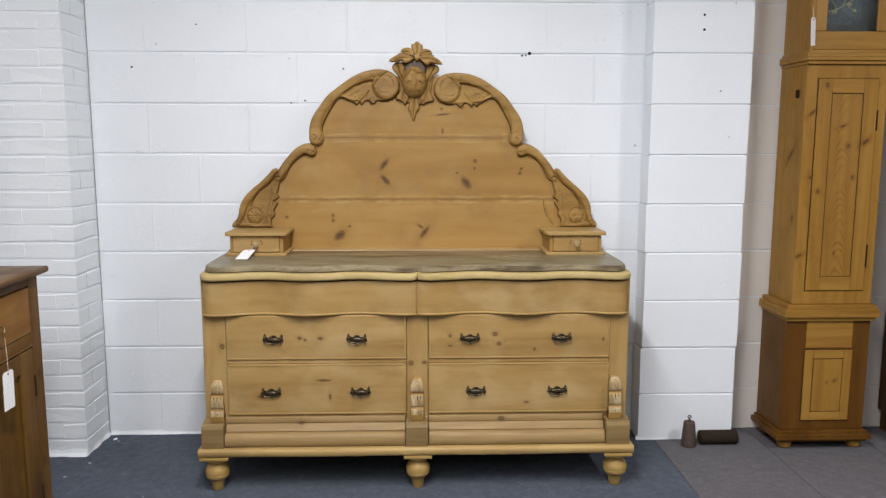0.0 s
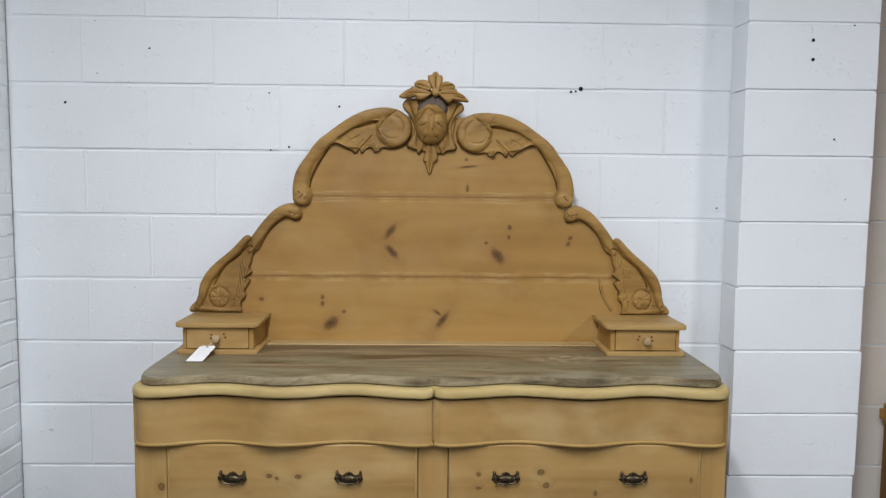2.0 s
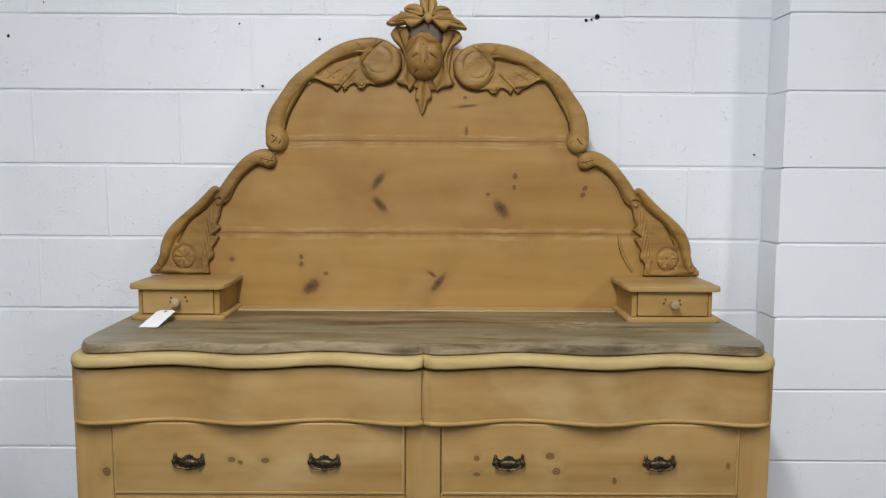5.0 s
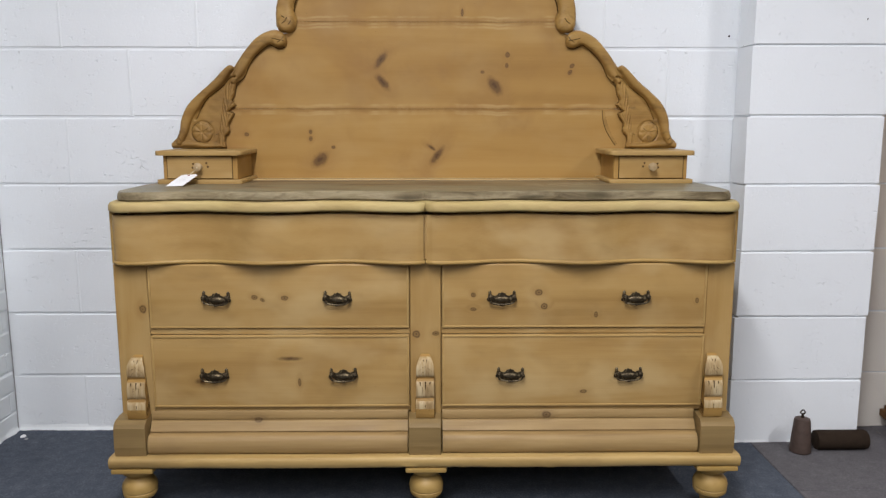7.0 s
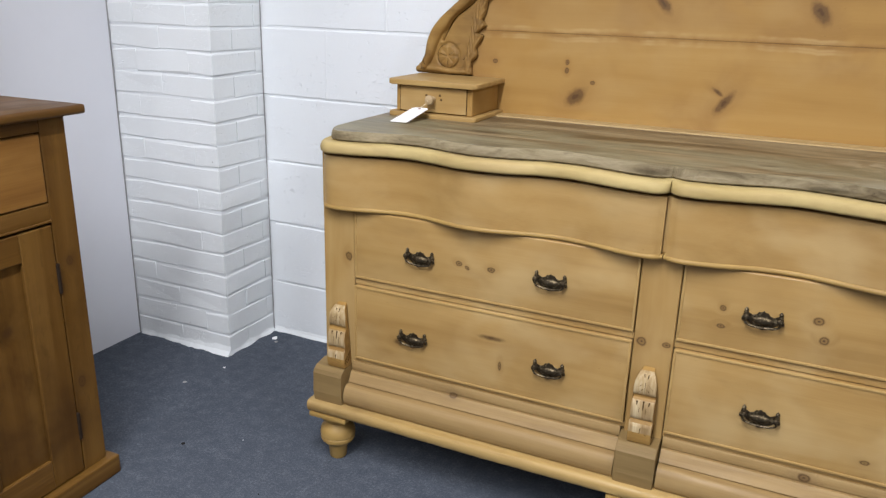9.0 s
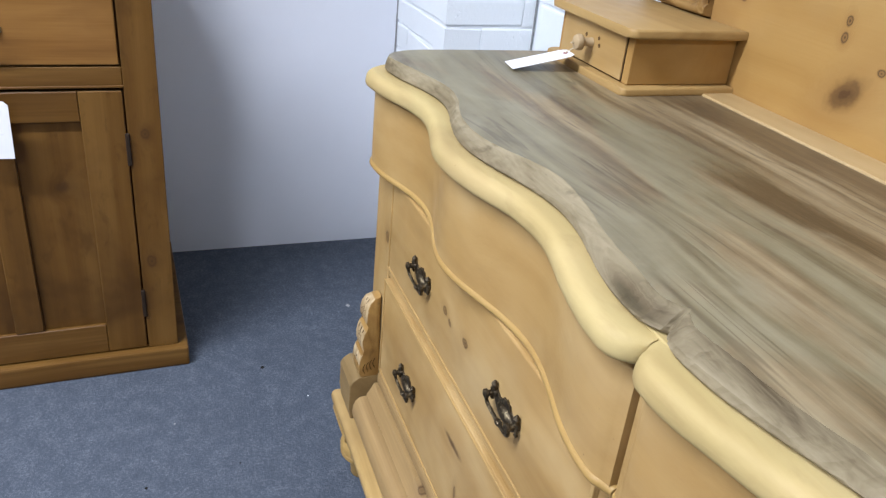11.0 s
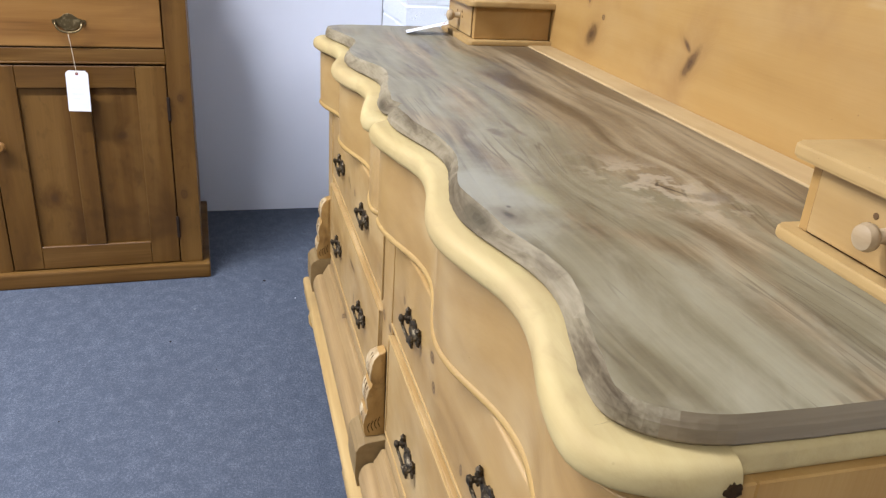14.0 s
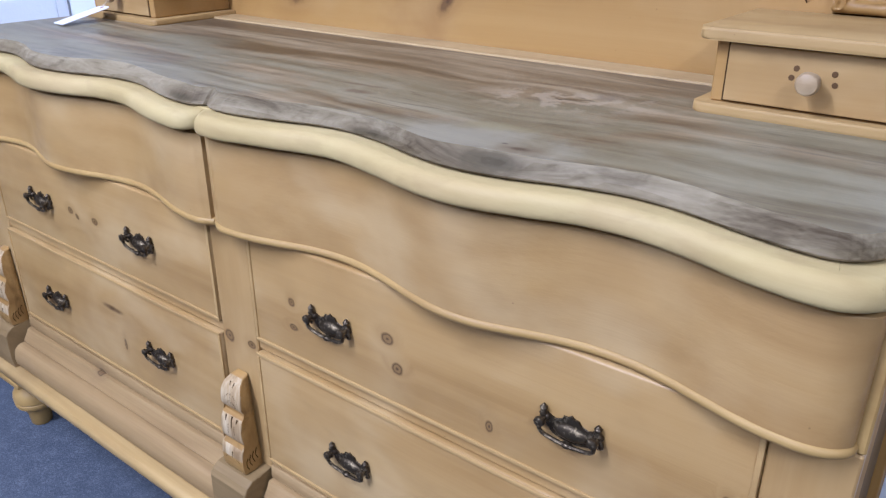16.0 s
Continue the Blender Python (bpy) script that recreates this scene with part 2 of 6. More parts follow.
m_pale = wood("pale_sanded_pine", PALE, "x", rough=0.62, spec=0.22, bleach=0.35, stain=(0.25, 0.165, 0.070), blotch=0.45, fine=0.08, mottle=0.2)
m_base = wood("golden_worn_base_pine", [(0.25, (0.295, 0.184, 0.060)), (0.50, (0.395, 0.266, 0.098)), (0.78, (0.460, 0.330, 0.138))], "x", rough=0.5, stain=(0.17, 0.105, 0.040), blotch=0.6, fine=0.14, figure=1.6)
m_bead = wood("rubbed_edge_pine", [(0.25, (0.285, 0.172, 0.058)), (0.50, (0.370, 0.240, 0.086)), (0.78, (0.430, 0.292, 0.114))], "x", rough=0.5, stain=(0.24, 0.15, 0.056), blotch=0.5, fine=0.10)
m_plinth = wood("darkened_pine_block", [(0.3, (0.165, 0.108, 0.040)), (0.7, (0.255, 0.172, 0.070))], "x", rough=0.55, stain=(0.13, 0.085, 0.034), blotch=0.5, figure=1.5)
m_side = wood("end_panel_pine", CARVED, "z", rough=0.55, stain=(0.18, 0.10, 0.035), blotch=0.5)
m_toe = wood("greyed_pine", TOE_WOOD, "x", FRONT_KNOTS, rough=0.5, stain=(0.19, 0.125, 0.060), blotch=0.5, figure=1.2, fine=0.2, loose=False)
m_carve = wood("carved_pine", CARVED, "x", rough=0.5, stain=(0.135, 0.072, 0.024), blotch=0.5, figure=1.6, mottle=0.55)
m_bleached = wood("bleached_carved_pine", BLEACHED, "z", rough=0.65, stain=(0.30, 0.19, 0.085), blotch=0.6, figure=4.0, fine=0.3)
m_knob = wood("worn_pale_knob", [(0.3, (0.30, 0.210, 0.105)), (0.7, (0.44, 0.335, 0.195))], "x", rough=0.5, figure=3.0)
m_honey = wood("honey_waxed_pine", HONEY, "z", CLOCK_KNOTS, rough=0.4, figure=0.9, blotch=0.40, stain=(0.165, 0.072, 0.012), spec=0.25, fine=0.12, loose=False, mottle=0.25)
m_honey_side = wood("honey_waxed_pine_side", HONEY, "z", CLOCK_SIDE_KNOTS, face="x", rough=0.45, figure=0.8, blotch=0.5, stain=(0.135, 0.070, 0.018), spec=0.2, fine=0.12, loose=False, mottle=0.25)
m_umber = wood("umber_waxed_pine", UMBER, "z", rough=0.4, figure=0.7, blotch=0.5, stain=(0.080, 0.028, 0.004), spec=0.25, fine=0.12, mottle=0.3)
m_honey_flat = wood("honey_waxed_pine_rail", HONEY, "x", rough=0.4, figure=1.2, blotch=0.3, stain=(0.19, 0.085, 0.016), spec=0.25)
m_brown = wood("brown_waxed_pine", BROWN, "z", CUPBOARD_KNOTS, face="x", rough=0.42, figure=0.7, blotch=0.75, stain=(0.056, 0.025, 0.006), spec=0.2, fine=0.09, mottle=0.35)
# about half as bright as the cupboard's brown
m_press = wood("dark_brown_pine", [(0.25, (0.026, 0.012, 0.004)), (0.50, (0.055, 0.026, 0.008)), (0.78, (0.095, 0.050, 0.016))], "z", rough=0.45, figure=1.3, blotch=0.4, stain=(0.03, 0.014, 0.005), spec=0.2)
m_brown_flat = wood("brown_waxed_pine_rail", BROWN, "y", rough=0.42, figure=1.2, blotch=0.4, stain=(0.085, 0.036, 0.007), spec=0.22)

m_figured = wood("honey_pine_arched_figure", HONEY, "z", CLOCK_KNOTS, rough=0.42, figure=1.0, blotch=0.35, stain=(0.17, 0.070, 0.012), spec=0.3, fine=0.14, loose=False, arches=0.20)
# darker than the end frame: shade of the recess is put into this brown
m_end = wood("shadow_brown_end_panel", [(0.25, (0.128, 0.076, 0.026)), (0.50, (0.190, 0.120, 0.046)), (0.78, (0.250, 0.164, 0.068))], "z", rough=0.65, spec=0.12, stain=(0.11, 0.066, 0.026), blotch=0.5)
m_frame = wood("end_frame_pine", PINE, "z", rough=0.6, spec=0.15, stain=(0.27, 0.155, 0.050), fine=0.14, blotch=0.5, bleach=0.2)
m_edge = wood("weathered_board_edge", [(0.34, (0.058, 0.041, 0.020)), (0.50, (0.190, 0.155, 0.092)), (0.70, (0.310, 0.262, 0.168))], "x", ((0.475, 0.0, 0.918, 0.042, 0.010, 0), (0.290, 0.0, 0.911, 0.040, 0.005, 4), (-0.05, 0.0, 0.912, 0.030, 0.004, 0)), loose=False, knot_colour=(0.058, 0.046, 0.024), rough=0.7, spec=0.12, figure=1.7, stain=(0.085, 0.062, 0.034), blotch=0.55, fine=0.2, mottle=0.55)
m_board_end = wood("grey_board_end", [(0.28, (0.105, 0.078, 0.042)), (0.50, (0.170, 0.130, 0.072)), (0.74, (0.240, 0.190, 0.112))], "y", rough=0.55, spec=0.25, figure=1.6, stain=(0.07, 0.052, 0.03), blotch=0.5, fine=0.2)
m_batten = wood("pale_batten_pine", [(0.25, (0.335, 0.228, 0.098)), (0.50, (0.425, 0.302, 0.138)), (0.78, (0.485, 0.358, 0.178))], "x", rough=0.5, stain=(0.26, 0.165, 0.065), blotch=0.5)
m_amber = wood("amber_waxed_drawer_pine", AMBER, "y", rough=0.42, figure=1.2, blotch=0.4, stain=(0.14, 0.062, 0.012), spec=0.25)


def weathered(name):
    """The sideboard's top: streaked grey and tan heartwood with pale bloom, a big swirled knot and dark checks."""
    g = Graph(name)
    p = g.local()
    swirl = g.put("ShaderNodeMapping", vector_type="TEXTURE")
    g.feed(swirl.inputs["Vector"], p)
    swirl.inputs["Location"].default_value, swirl.inputs["Rotation"].default_value = (0.428, 0.250, 0.92), (0, 0, radians(22))
    swirl.inputs["Scale"].default_value = (0.100, 0.050, 1.0)
    d = g.vmath("LENGTH", swirl.outputs[0])
    near = g.span(d, 0.2, 2.6, 1.0, 0.0)
    lean = g.math("MULTIPLY", g.noise(g.vmath("MULTIPLY", p, (0.9, 1.2, 1.0)), 1.6, 2.0, 0.4), 0.17)
    split = g.put("ShaderNodeSeparateXYZ")
    g.feed(split.inputs[0], p)
    # the fibres part and run round the big knot
    across = g.put("ShaderNodeSeparateXYZ")
    g.feed(across.inputs[0], swirl.outputs[0])
    yy = g.math("ADD", g.math("ADD", split.outputs[1], lean), g.math("MULTIPLY", g.math("MULTIPLY", near, across.outputs[1]), -0.030))
    q = g.put("ShaderNodeCombineXYZ")
    g.feed(q.inputs[0], g.math("MULTIPLY", split.outputs[0], 0.085))
    g.feed(q.inputs[1], yy)
    q = q.outputs[0]
    streak = g.noise(q, 17.0, 4.0, 0.58, 0.25)
    rings = g.math("SINE", g.math("MULTIPLY", g.noise(q, 5.0, 1.5, 0.4, 0.3), 120.0))
    fibre = g.noise(g.vmath("MULTIPLY", p, (0.05, 1.0, 1.0)), 300.0, 2.0, 0.6)
    hair = g.noise(g.vmath("MULTIPLY", q, (0.5, 1.0, 1.0)), 80.0, 3.0, 0.6, 0.2)
    speck = g.noise(p, 34.0, 4.0, 0.65)
    tone = g.math("ADD", g.math("ADD", streak, g.math("MULTIPLY", rings, 0.052)), g.math("MULTIPLY", g.math("SUBTRACT", fibre, 0.5), 0.13))
    tone = g.math("ADD", tone, g.math("MULTIPLY", g.math("SUBTRACT", hair, 0.5), 0.29))
    tone = g.math("ADD", tone, g.math("MULTIPLY", g.math("SUBTRACT", speck, 0.5), 0.16))
    brown = g.ramp(tone, [(0.30, (0.070, 0.047, 0.022)), (0.43, (0.136, 0.098, 0.050)), (0.54, (0.198, 0.149, 0.080)), (0.70, (0.296, 0.236, 0.136))])
    cool = g.ramp(tone, [(0.28, (0.108, 0.088, 0.047)), (0.45, (0.160, 0.137, 0.077)), (0.68, (0.232, 0.206, 0.126))])
    ridge = g.math("ABSOLUTE", g.math("SUBTRACT", g.noise(g.vmath("MULTIPLY", q, (0.55, 1.0, 1.0)), 26.0, 3.0, 0.55, 0.3), 0.5))
    lines = g.math("MULTIPLY", g.span(ridge, 0.0, 0.022, 1.0, 0.0), g.span(g.noise(p, 9.0, 3.0), 0.42, 0.62))
    back = g.span(split.outputs[1], 0.05, 0.40, 0.10, -0.16)
    patch = g.span(g.math("ADD", g.noise(g.vmath("MULTIPLY", p, (0.6, 1.5, 1.0)), 5.0, 4.0, 0.6, 0.8), g.math("ADD", back, g.span(split.outputs[0], 0.42, 0.70, 0.0, 0.14))), 0.42, 0.60)
    colour = g.mix(patch, brown, cool)
    cloud = g.math("ADD", g.noise(g.vmath("MULTIPLY", p, (0.7, 1.3, 1.0)), 8.0, 5.0, 0.62, 0.6), back)
    colour = g.mix(g.span(cloud, 0.54, 0.74, 0.0, 0.55), colour, (0.254, 0.228, 0.148))
    colour = g.mix(g.math("MULTIPLY", g.span(split.outputs[1], 0.30, 0.40), g.span(streak, 0.25, 0.60, 0.75, 0.15)), colour, (0.122, 0.086, 0.047))
    colour = g.mix(g.math("MULTIPLY", lines, 0.55), colour, (0.062, 0.042, 0.022))
    bloom = g.put("ShaderNodeMapping", vector_type="TEXTURE")
    g.feed(bloom.inputs["Vector"], p)
    bloom.inputs["Location"].default_value, bloom.inputs["Scale"].default_value = (0.40, 0.018, 0.92), (0.17, 0.075, 1.0)
    white = g.math("ADD", g.vmath("LENGTH", bloom.outputs[0]), g.math("MULTIPLY", g.math("SUBTRACT", g.noise(p, 22.0, 4.0, 0.6), 0.5), 1.6))
    colour = g.mix(g.span(white, 0.1, 1.15, 0.55, 0.0), colour, (0.292, 0.280, 0.212))
    loop = g.math("SINE", g.math("MULTIPLY", g.math("ADD", d, g.math("MULTIPLY", g.noise(p, 15.0, 4.0, 0.6), 3.0)), 7.0))
    colour = g.mix(g.math("MULTIPLY", g.span(d, 0.5, 1.9, 0.9, 0.0), g.span(loop, -0.3, 0.9, 0.0, 0.74)), colour, (0.345, 0.288, 0.190))
    def mark(colour, x, y, a, b, turn, tint, much, rough):
        """A blot with a ragged edge at (x, y), of half lengths a and b."""
        node = g.put("ShaderNodeMapping", vector_type="TEXTURE")
        g.feed(node.inputs["Vector"], p)
        node.inputs["Location"].default_value, node.inputs["Scale"].default_value = (x, y, 0.92), (a, b, 1.0)
        node.inputs["Rotation"].default_value = (0, 0, radians(turn))
        e = g.math("ADD", g.vmath("LENGTH", node.outputs[0]), g.math("MULTIPLY", g.math("SUBTRACT", g.noise(p, rough, 3.0), 0.5), 1.2))
        return g.mix(g.span(e, 0.3, 1.3, much, 0.0), colour, tint)

    DARK = (0.040, 0.026, 0.015)
    for x, y, a, b, turn, tint, much, rough in ((0.462, 0.292, 0.022, 0.024, 30, (0.150, 0.120, 0.078), 0.75, 60.0), (0.385, 0.222, 0.016, 0.006, 0, (0.110, 0.080, 0.046), 0.7, 80.0), (0.428, 0.081, 0.050, 0.016, 10, (0.22, 0.20, 0.095), 0.35, 50.0),
                                                (0.174, 0.113, 0.030, 0.012, 5, (0.090, 0.062, 0.036), 0.75, 60.0), (0.150, 0.148, 0.055, 0.006, 4, (0.095, 0.066, 0.038), 0.7, 50.0), (0.493, 0.022, 0.034, 0.017, 8, (0.120, 0.095, 0.060), 0.7, 60.0),
                                                (0.493, 0.022, 0.014, 0.006, 8, DARK, 0.9, 90.0), (0.470, 0.030, 0.004, 0.003, 0, DARK, 0.8, 60.0), (0.430, 0.250, 0.024, 0.0030, 26, DARK, 0.95, 100.0), (0.410, 0.244, 0.010, 0.0026, -30, DARK, 0.8, 120.0),
                                                (0.460, -0.008, 0.040, 0.010, 4, (0.105, 0.080, 0.045), 0.7, 70.0), (-0.111, 0.198, 0.050, 0.004, 6, (0.080, 0.055, 0.032), 0.7, 70.0), (-0.52, 0.17, 0.060, 0.0032, 3, (0.070, 0.048, 0.028), 0.7, 60.0),
                                                (-0.30, 0.09, 0.055, 0.003, 5, (0.075, 0.052, 0.030), 0.6, 60.0), (-0.36, 0.28, 0.110, 0.008, 3, (0.095, 0.066, 0.038), 0.6, 40.0), (0.05, 0.30, 0.120, 0.006, 4, (0.095, 0.068, 0.040), 0.6, 40.0)):
        colour = mark(colour, x, y, a, b, turn, tint, much, rough)
    normal = g.bump(g.math("ADD", g.math("MULTIPLY", fibre, 0.22), g.math("ADD", g.math("MULTIPLY", streak, 1.4), g.math("MULTIPLY", speck, 0.6))), 0.30, 0.002)
    return g.done(colour, g.span(streak, 0.3, 0.7, 0.36, 0.48), 0.0, normal, Specular_IOR_Level=0.42)


m_grey = weathered("weathered_grey_top")

def painted_masonry(name, tint, pits):
    g = Graph(name)
    p = g.place()
    grain = g.noise(p, 120.0, 4.0, 0.7)
    pit = g.span(g.noise(g.vmath("MULTIPLY", p, (0.70, 0.70, 1.0)), 125.0, 2.0, 0.55), 0.61, 0.70, 1.0, 0.0)
    pit = g.math("MAXIMUM", pit, g.span(g.noise(p, 8.0, 4.0, 0.65), 0.47, 0.58, 1.0, 0.0))
    swell = g.noise(p, 7.0, 3.0)
    height = g.math("ADD", g.math("MULTIPLY", pit, pits), g.math("ADD", g.math("MULTIPLY", grain, 0.35), swell))
    normal = g.bump(height, 0.6, 0.004)
    dirt_shade = g.span(g.noise(p, 2.3, 5.0, 0.65), 0.45, 0.8)
    colour = g.mix(g.math("MULTIPLY", dirt_shade, 0.25), tint, tuple(c * 0.84 for c in tint))
    colour = g.mix(g.math("MULTIPLY", g.chance(), 0.10), colour, (0.70, 0.73, 0.76))
    specks = g.span(g.cells(p, 16.0), 0.022, 0.035, 1.0, 0.0)
    specks = g.math("MULTIPLY", specks, g.span(g.noise(p, 3.7, 2.0), 0.56, 0.62))
    colour = g.mix(g.math("MULTIPLY", specks, 0.7), colour, (0.12, 0.10, 0.09))
    return g.done(colour, 0.55, 0.0, normal)


m_block = painted_masonry("white_painted_block", (0.772, 0.812, 0.842), 1.2)
m_joint = painted_masonry("white_painted_joint", (0.768, 0.806, 0.834), 0.3)
m_brick = painted_masonry("white_painted_brick", (0.768, 0.805, 0.822), 0.5)


def plain_paint(name, tint, rough=0.5, scale=4.0, depth=0.08, spec=0.4):
    g = Graph(name)
    p = g.place()
    fac = g.span(g.noise(p, scale, 4.0, 0.6), 0.35, 0.75)
    colour = g.mix(g.math("MULTIPLY", fac, 0.5), tint, tuple(c * (1 - 2 * depth) for c in tint))
    return g.done(colour, rough, 0.0, g.bump(g.noise(p, 300.0, 2.0), 0.12, 0.001), Specular_IOR_Level=spec)


m_panel = plain_paint("white_boarding", (0.69, 0.71, 0.76), 0.42, 2.0, 0.05)
m_far = plain_paint("unseen_dark_wall", (0.30, 0.27, 0.235), 0.7, 1.3, 0.2)
m_ceiling = plain_paint("ceiling_white", (0.78, 0.78, 0.77), 0.8)
m_card = plain_paint("white_card", (0.82, 0.83, 0.84), 0.55, 30.0, 0.02)
m_ink = plain_paint("faded_pencil", (0.765, 0.775, 0.79), 0.7)
m_dark = plain_paint("dark_gap", (0.035, 0.020, 0.009), 0.9, spec=0.05)
m_string = plain_paint("buff_string", (0.62, 0.54, 0.40), 0.8, 200.0, 0.1)
m_eyelet = plain_paint("red_eyelet", (0.25, 0.06, 0.05), 0.6)
m_rust = plain_paint("rusty_iron", (0.075, 0.050, 0.040), 0.6, 60.0, 0.3)
m_black = plain_paint("black_iron", (0.028, 0.019, 0.013), 0.8, 60.0, 0.2, spec=0.08)
m_crack = plain_paint("grey_crack", (0.32, 0.32, 0.32), 0.9, 60.0, 0.4)
m_plug = plain_paint("brown_filler", (0.110, 0.062, 0.026), 0.8, 60.0, 0.2, spec=0.1)
# grime in cuts together with contact shade, both put into one dark colour
m_cut = plain_paint("cut_dirt_and_shade", (0.055, 0.030, 0.011), 0.9, spec=0.05)
m_spot = plain_paint("dark_hole", (0.02, 0.018, 0.018), 0.9, spec=0.05)


def carpet(name, tint, fleck):
    g = Graph(name)
    p = g.place()
    pile = g.noise(p, 420.0, 3.0, 0.7)
    tuft = g.noise(p, 150.0, 3.0, 0.7)
    tread = g.noise(p, 2.2, 4.0, 0.6)
    mottle = g.noise(p, 26.0, 4.0, 0.7)
    tone = g.math("ADD", g.math("ADD", g.math("MULTIPLY", pile, 0.4), g.math("MULTIPLY", tuft, 0.35)), g.math("MULTIPLY", mottle, 0.25))
    colour = g.ramp(tone, [(0.32, tuple(c * 0.55 for c in tint)), (0.5, tint), (0.68, fleck)])
    colour = g.mix(g.math("MULTIPLY", g.span(tread, 0.42, 0.75), 0.3), colour, tuple(c * 0.72 for c in tint))
    return g.done(colour, 0.95, 0.0, g.bump(g.math("ADD", pile, tuft), 0.7, 0.004), Specular_IOR_Level=0.1)


m_carpet = carpet("blue_grey_carpet", (0.080, 0.094, 0.119), (0.192, 0.212, 0.248))
m_tile = carpet("grey_brown_carpet_tile", (0.125, 0.120, 0.128), (0.23, 0.22, 0.225))


def bronze(name, tint, worn, rough):
    g = Graph(name)
    p = g.local()
    rub = g.span(g.noise(p, 120.0, 3.0, 0.6), 0.5, 0.72)
    return g.done(g.mix(rub, tint, worn), g.span(g.noise(p, 60.0), 0.3, 0.7, rough - 0.1, rough + 0.15), 0.85, g.bump(g.noise(p, 260.0, 3.0), 0.4, 0.001))


m_bronze = bronze("dark_aged_bronze", (0.062, 0.047, 0.028), (0.27, 0.215, 0.125), 0.45)
m_brass = bronze("dull_brass", (0.13, 0.095, 0.04), (0.26, 0.20, 0.10), 0.4)

g = Graph("lamp_diffuser")
glow = g.put("ShaderNodeEmission")
glow.inputs[0].default_value, glow.inputs[1].default_value = (0.94, 0.97, 1.0, 1), 4.0
out = g.put("ShaderNodeOutputMaterial")
g.tree.links.new(glow.outputs[0], out.inputs[0])
m_glow = g.material
g = Graph("clear_glass")
m_glass = g.done((0.95, 0.97, 0.97), 0.03, 0.0, None, Transmission_Weight=1.0, IOR=1.45)


# ---- mesh helpers ----
def part(name, bm, material, parent=None, label="", smooth=False):
    """Links a bmesh as one object, under a thing or a part."""
    data = bpy.data.meshes.new(name)
    bmesh.ops.recalc_face_normals(bm, faces=bm.faces)
    bm.to_mesh(data)
    bm.free()
    data.materials.append(material)
    if smooth:
        data.polygons.foreach_set("use_smooth", [True] * len(data.polygons))
        data.set_sharp_from_angle(angle=radians(38))
    ob = new(name, data)
    if parent is not None:
        ob.parent = parent
    if label:
        tagged(ob, label)
    return ob


def thing(name, m, label, category, group="", kind=""):
    ob = new(name)
    ob.matrix_basis = m
    ob.empty_display_size = 0.1
    return tagged(ob, label, category, group, kind)


def box(bm, x0, x1, y0, y1, z0, z1, bevel=0.0, seg=2):
    made = bmesh.ops.create_cube(bm, size=1.0)["verts"]
    for v in made:
        v.co = Vector(((x0 + x1) / 2 + v.co.x * (x1 - x0), (y0 + y1) / 2 + v.co.y * (y1 - y0), (z0 + z1) / 2 + v.co.z * (z1 - z0)))
    if bevel:
        edges = list({e for v in made for e in v.link_edges})
        bmesh.ops.bevel(bm, geom=edges, offset=bevel, segments=seg, profile=0.6, affect="EDGES")
    return bm


def slab(x0, x1, y0, y1, z0, z1, bevel=0.003, seg=2):
    return box(bmesh.new(), x0, x1, y0, y1, z0, z1, bevel, seg)


def prism(outline, axis, a, b, bevel=0.0, seg=2, bm=None):
    """A straight piece with the outline, of (u, v), drawn out from a to b along axis."""
    bm = bm or bmesh.new()
    def at(u, v, w):
        return {"x": (w, u, v), "y": (u, w, v), "z": (u, v, w)}[axis]
    low = [bm.verts.new(at(u, v, a)) for u, v in outline]
    high = [bm.verts.new(at(u, v, b)) for u, v in outline]
    n = len(outline)
    faces = [bm.faces.new(low), bm.faces.new(high[::-1])]
    for i in range(n):
        faces.append(bm.faces.new((low[i], high[i], high[(i + 1) % n], low[(i + 1) % n])))
    if bevel:
        rim = list({e for f in faces[:2] for e in f.edges})
        bmesh.ops.bevel(bm, geom=rim, offset=bevel, segments=seg, profile=0.6, affect="EDGES")
    return bm


def lathe(profile, seg=28, centre=(0, 0, 0), axis="z", bm=None):
    """A turned piece from (radius, height) pairs."""
    bm = bm or bmesh.new()
    rings = []
    for r, h in profile:
        ring = []
        for k in range(seg):
            c, s = r * math.cos(2 * math.pi * k / seg), r * math.sin(2 * math.pi * k / seg)
            ring.append(bm.verts.new({"z": (centre[0] + c, centre[1] + s, centre[2] + h), "y": (centre[0] + c, centre[1] + h, centre[2] + s),
                                      "x": (centre[0] + h, centre[1] + c, centre[2] + s)}[axis]))
        rings.append(ring)
    for low, high in zip(rings, rings[1:]):
        for k in range(seg):
            bm.faces.new((low[k], low[(k + 1) % seg], high[(k + 1) % seg], high[k]))
    bm.faces.new(rings[0][::-1])
    bm.faces.new(rings[-1])
    return bm


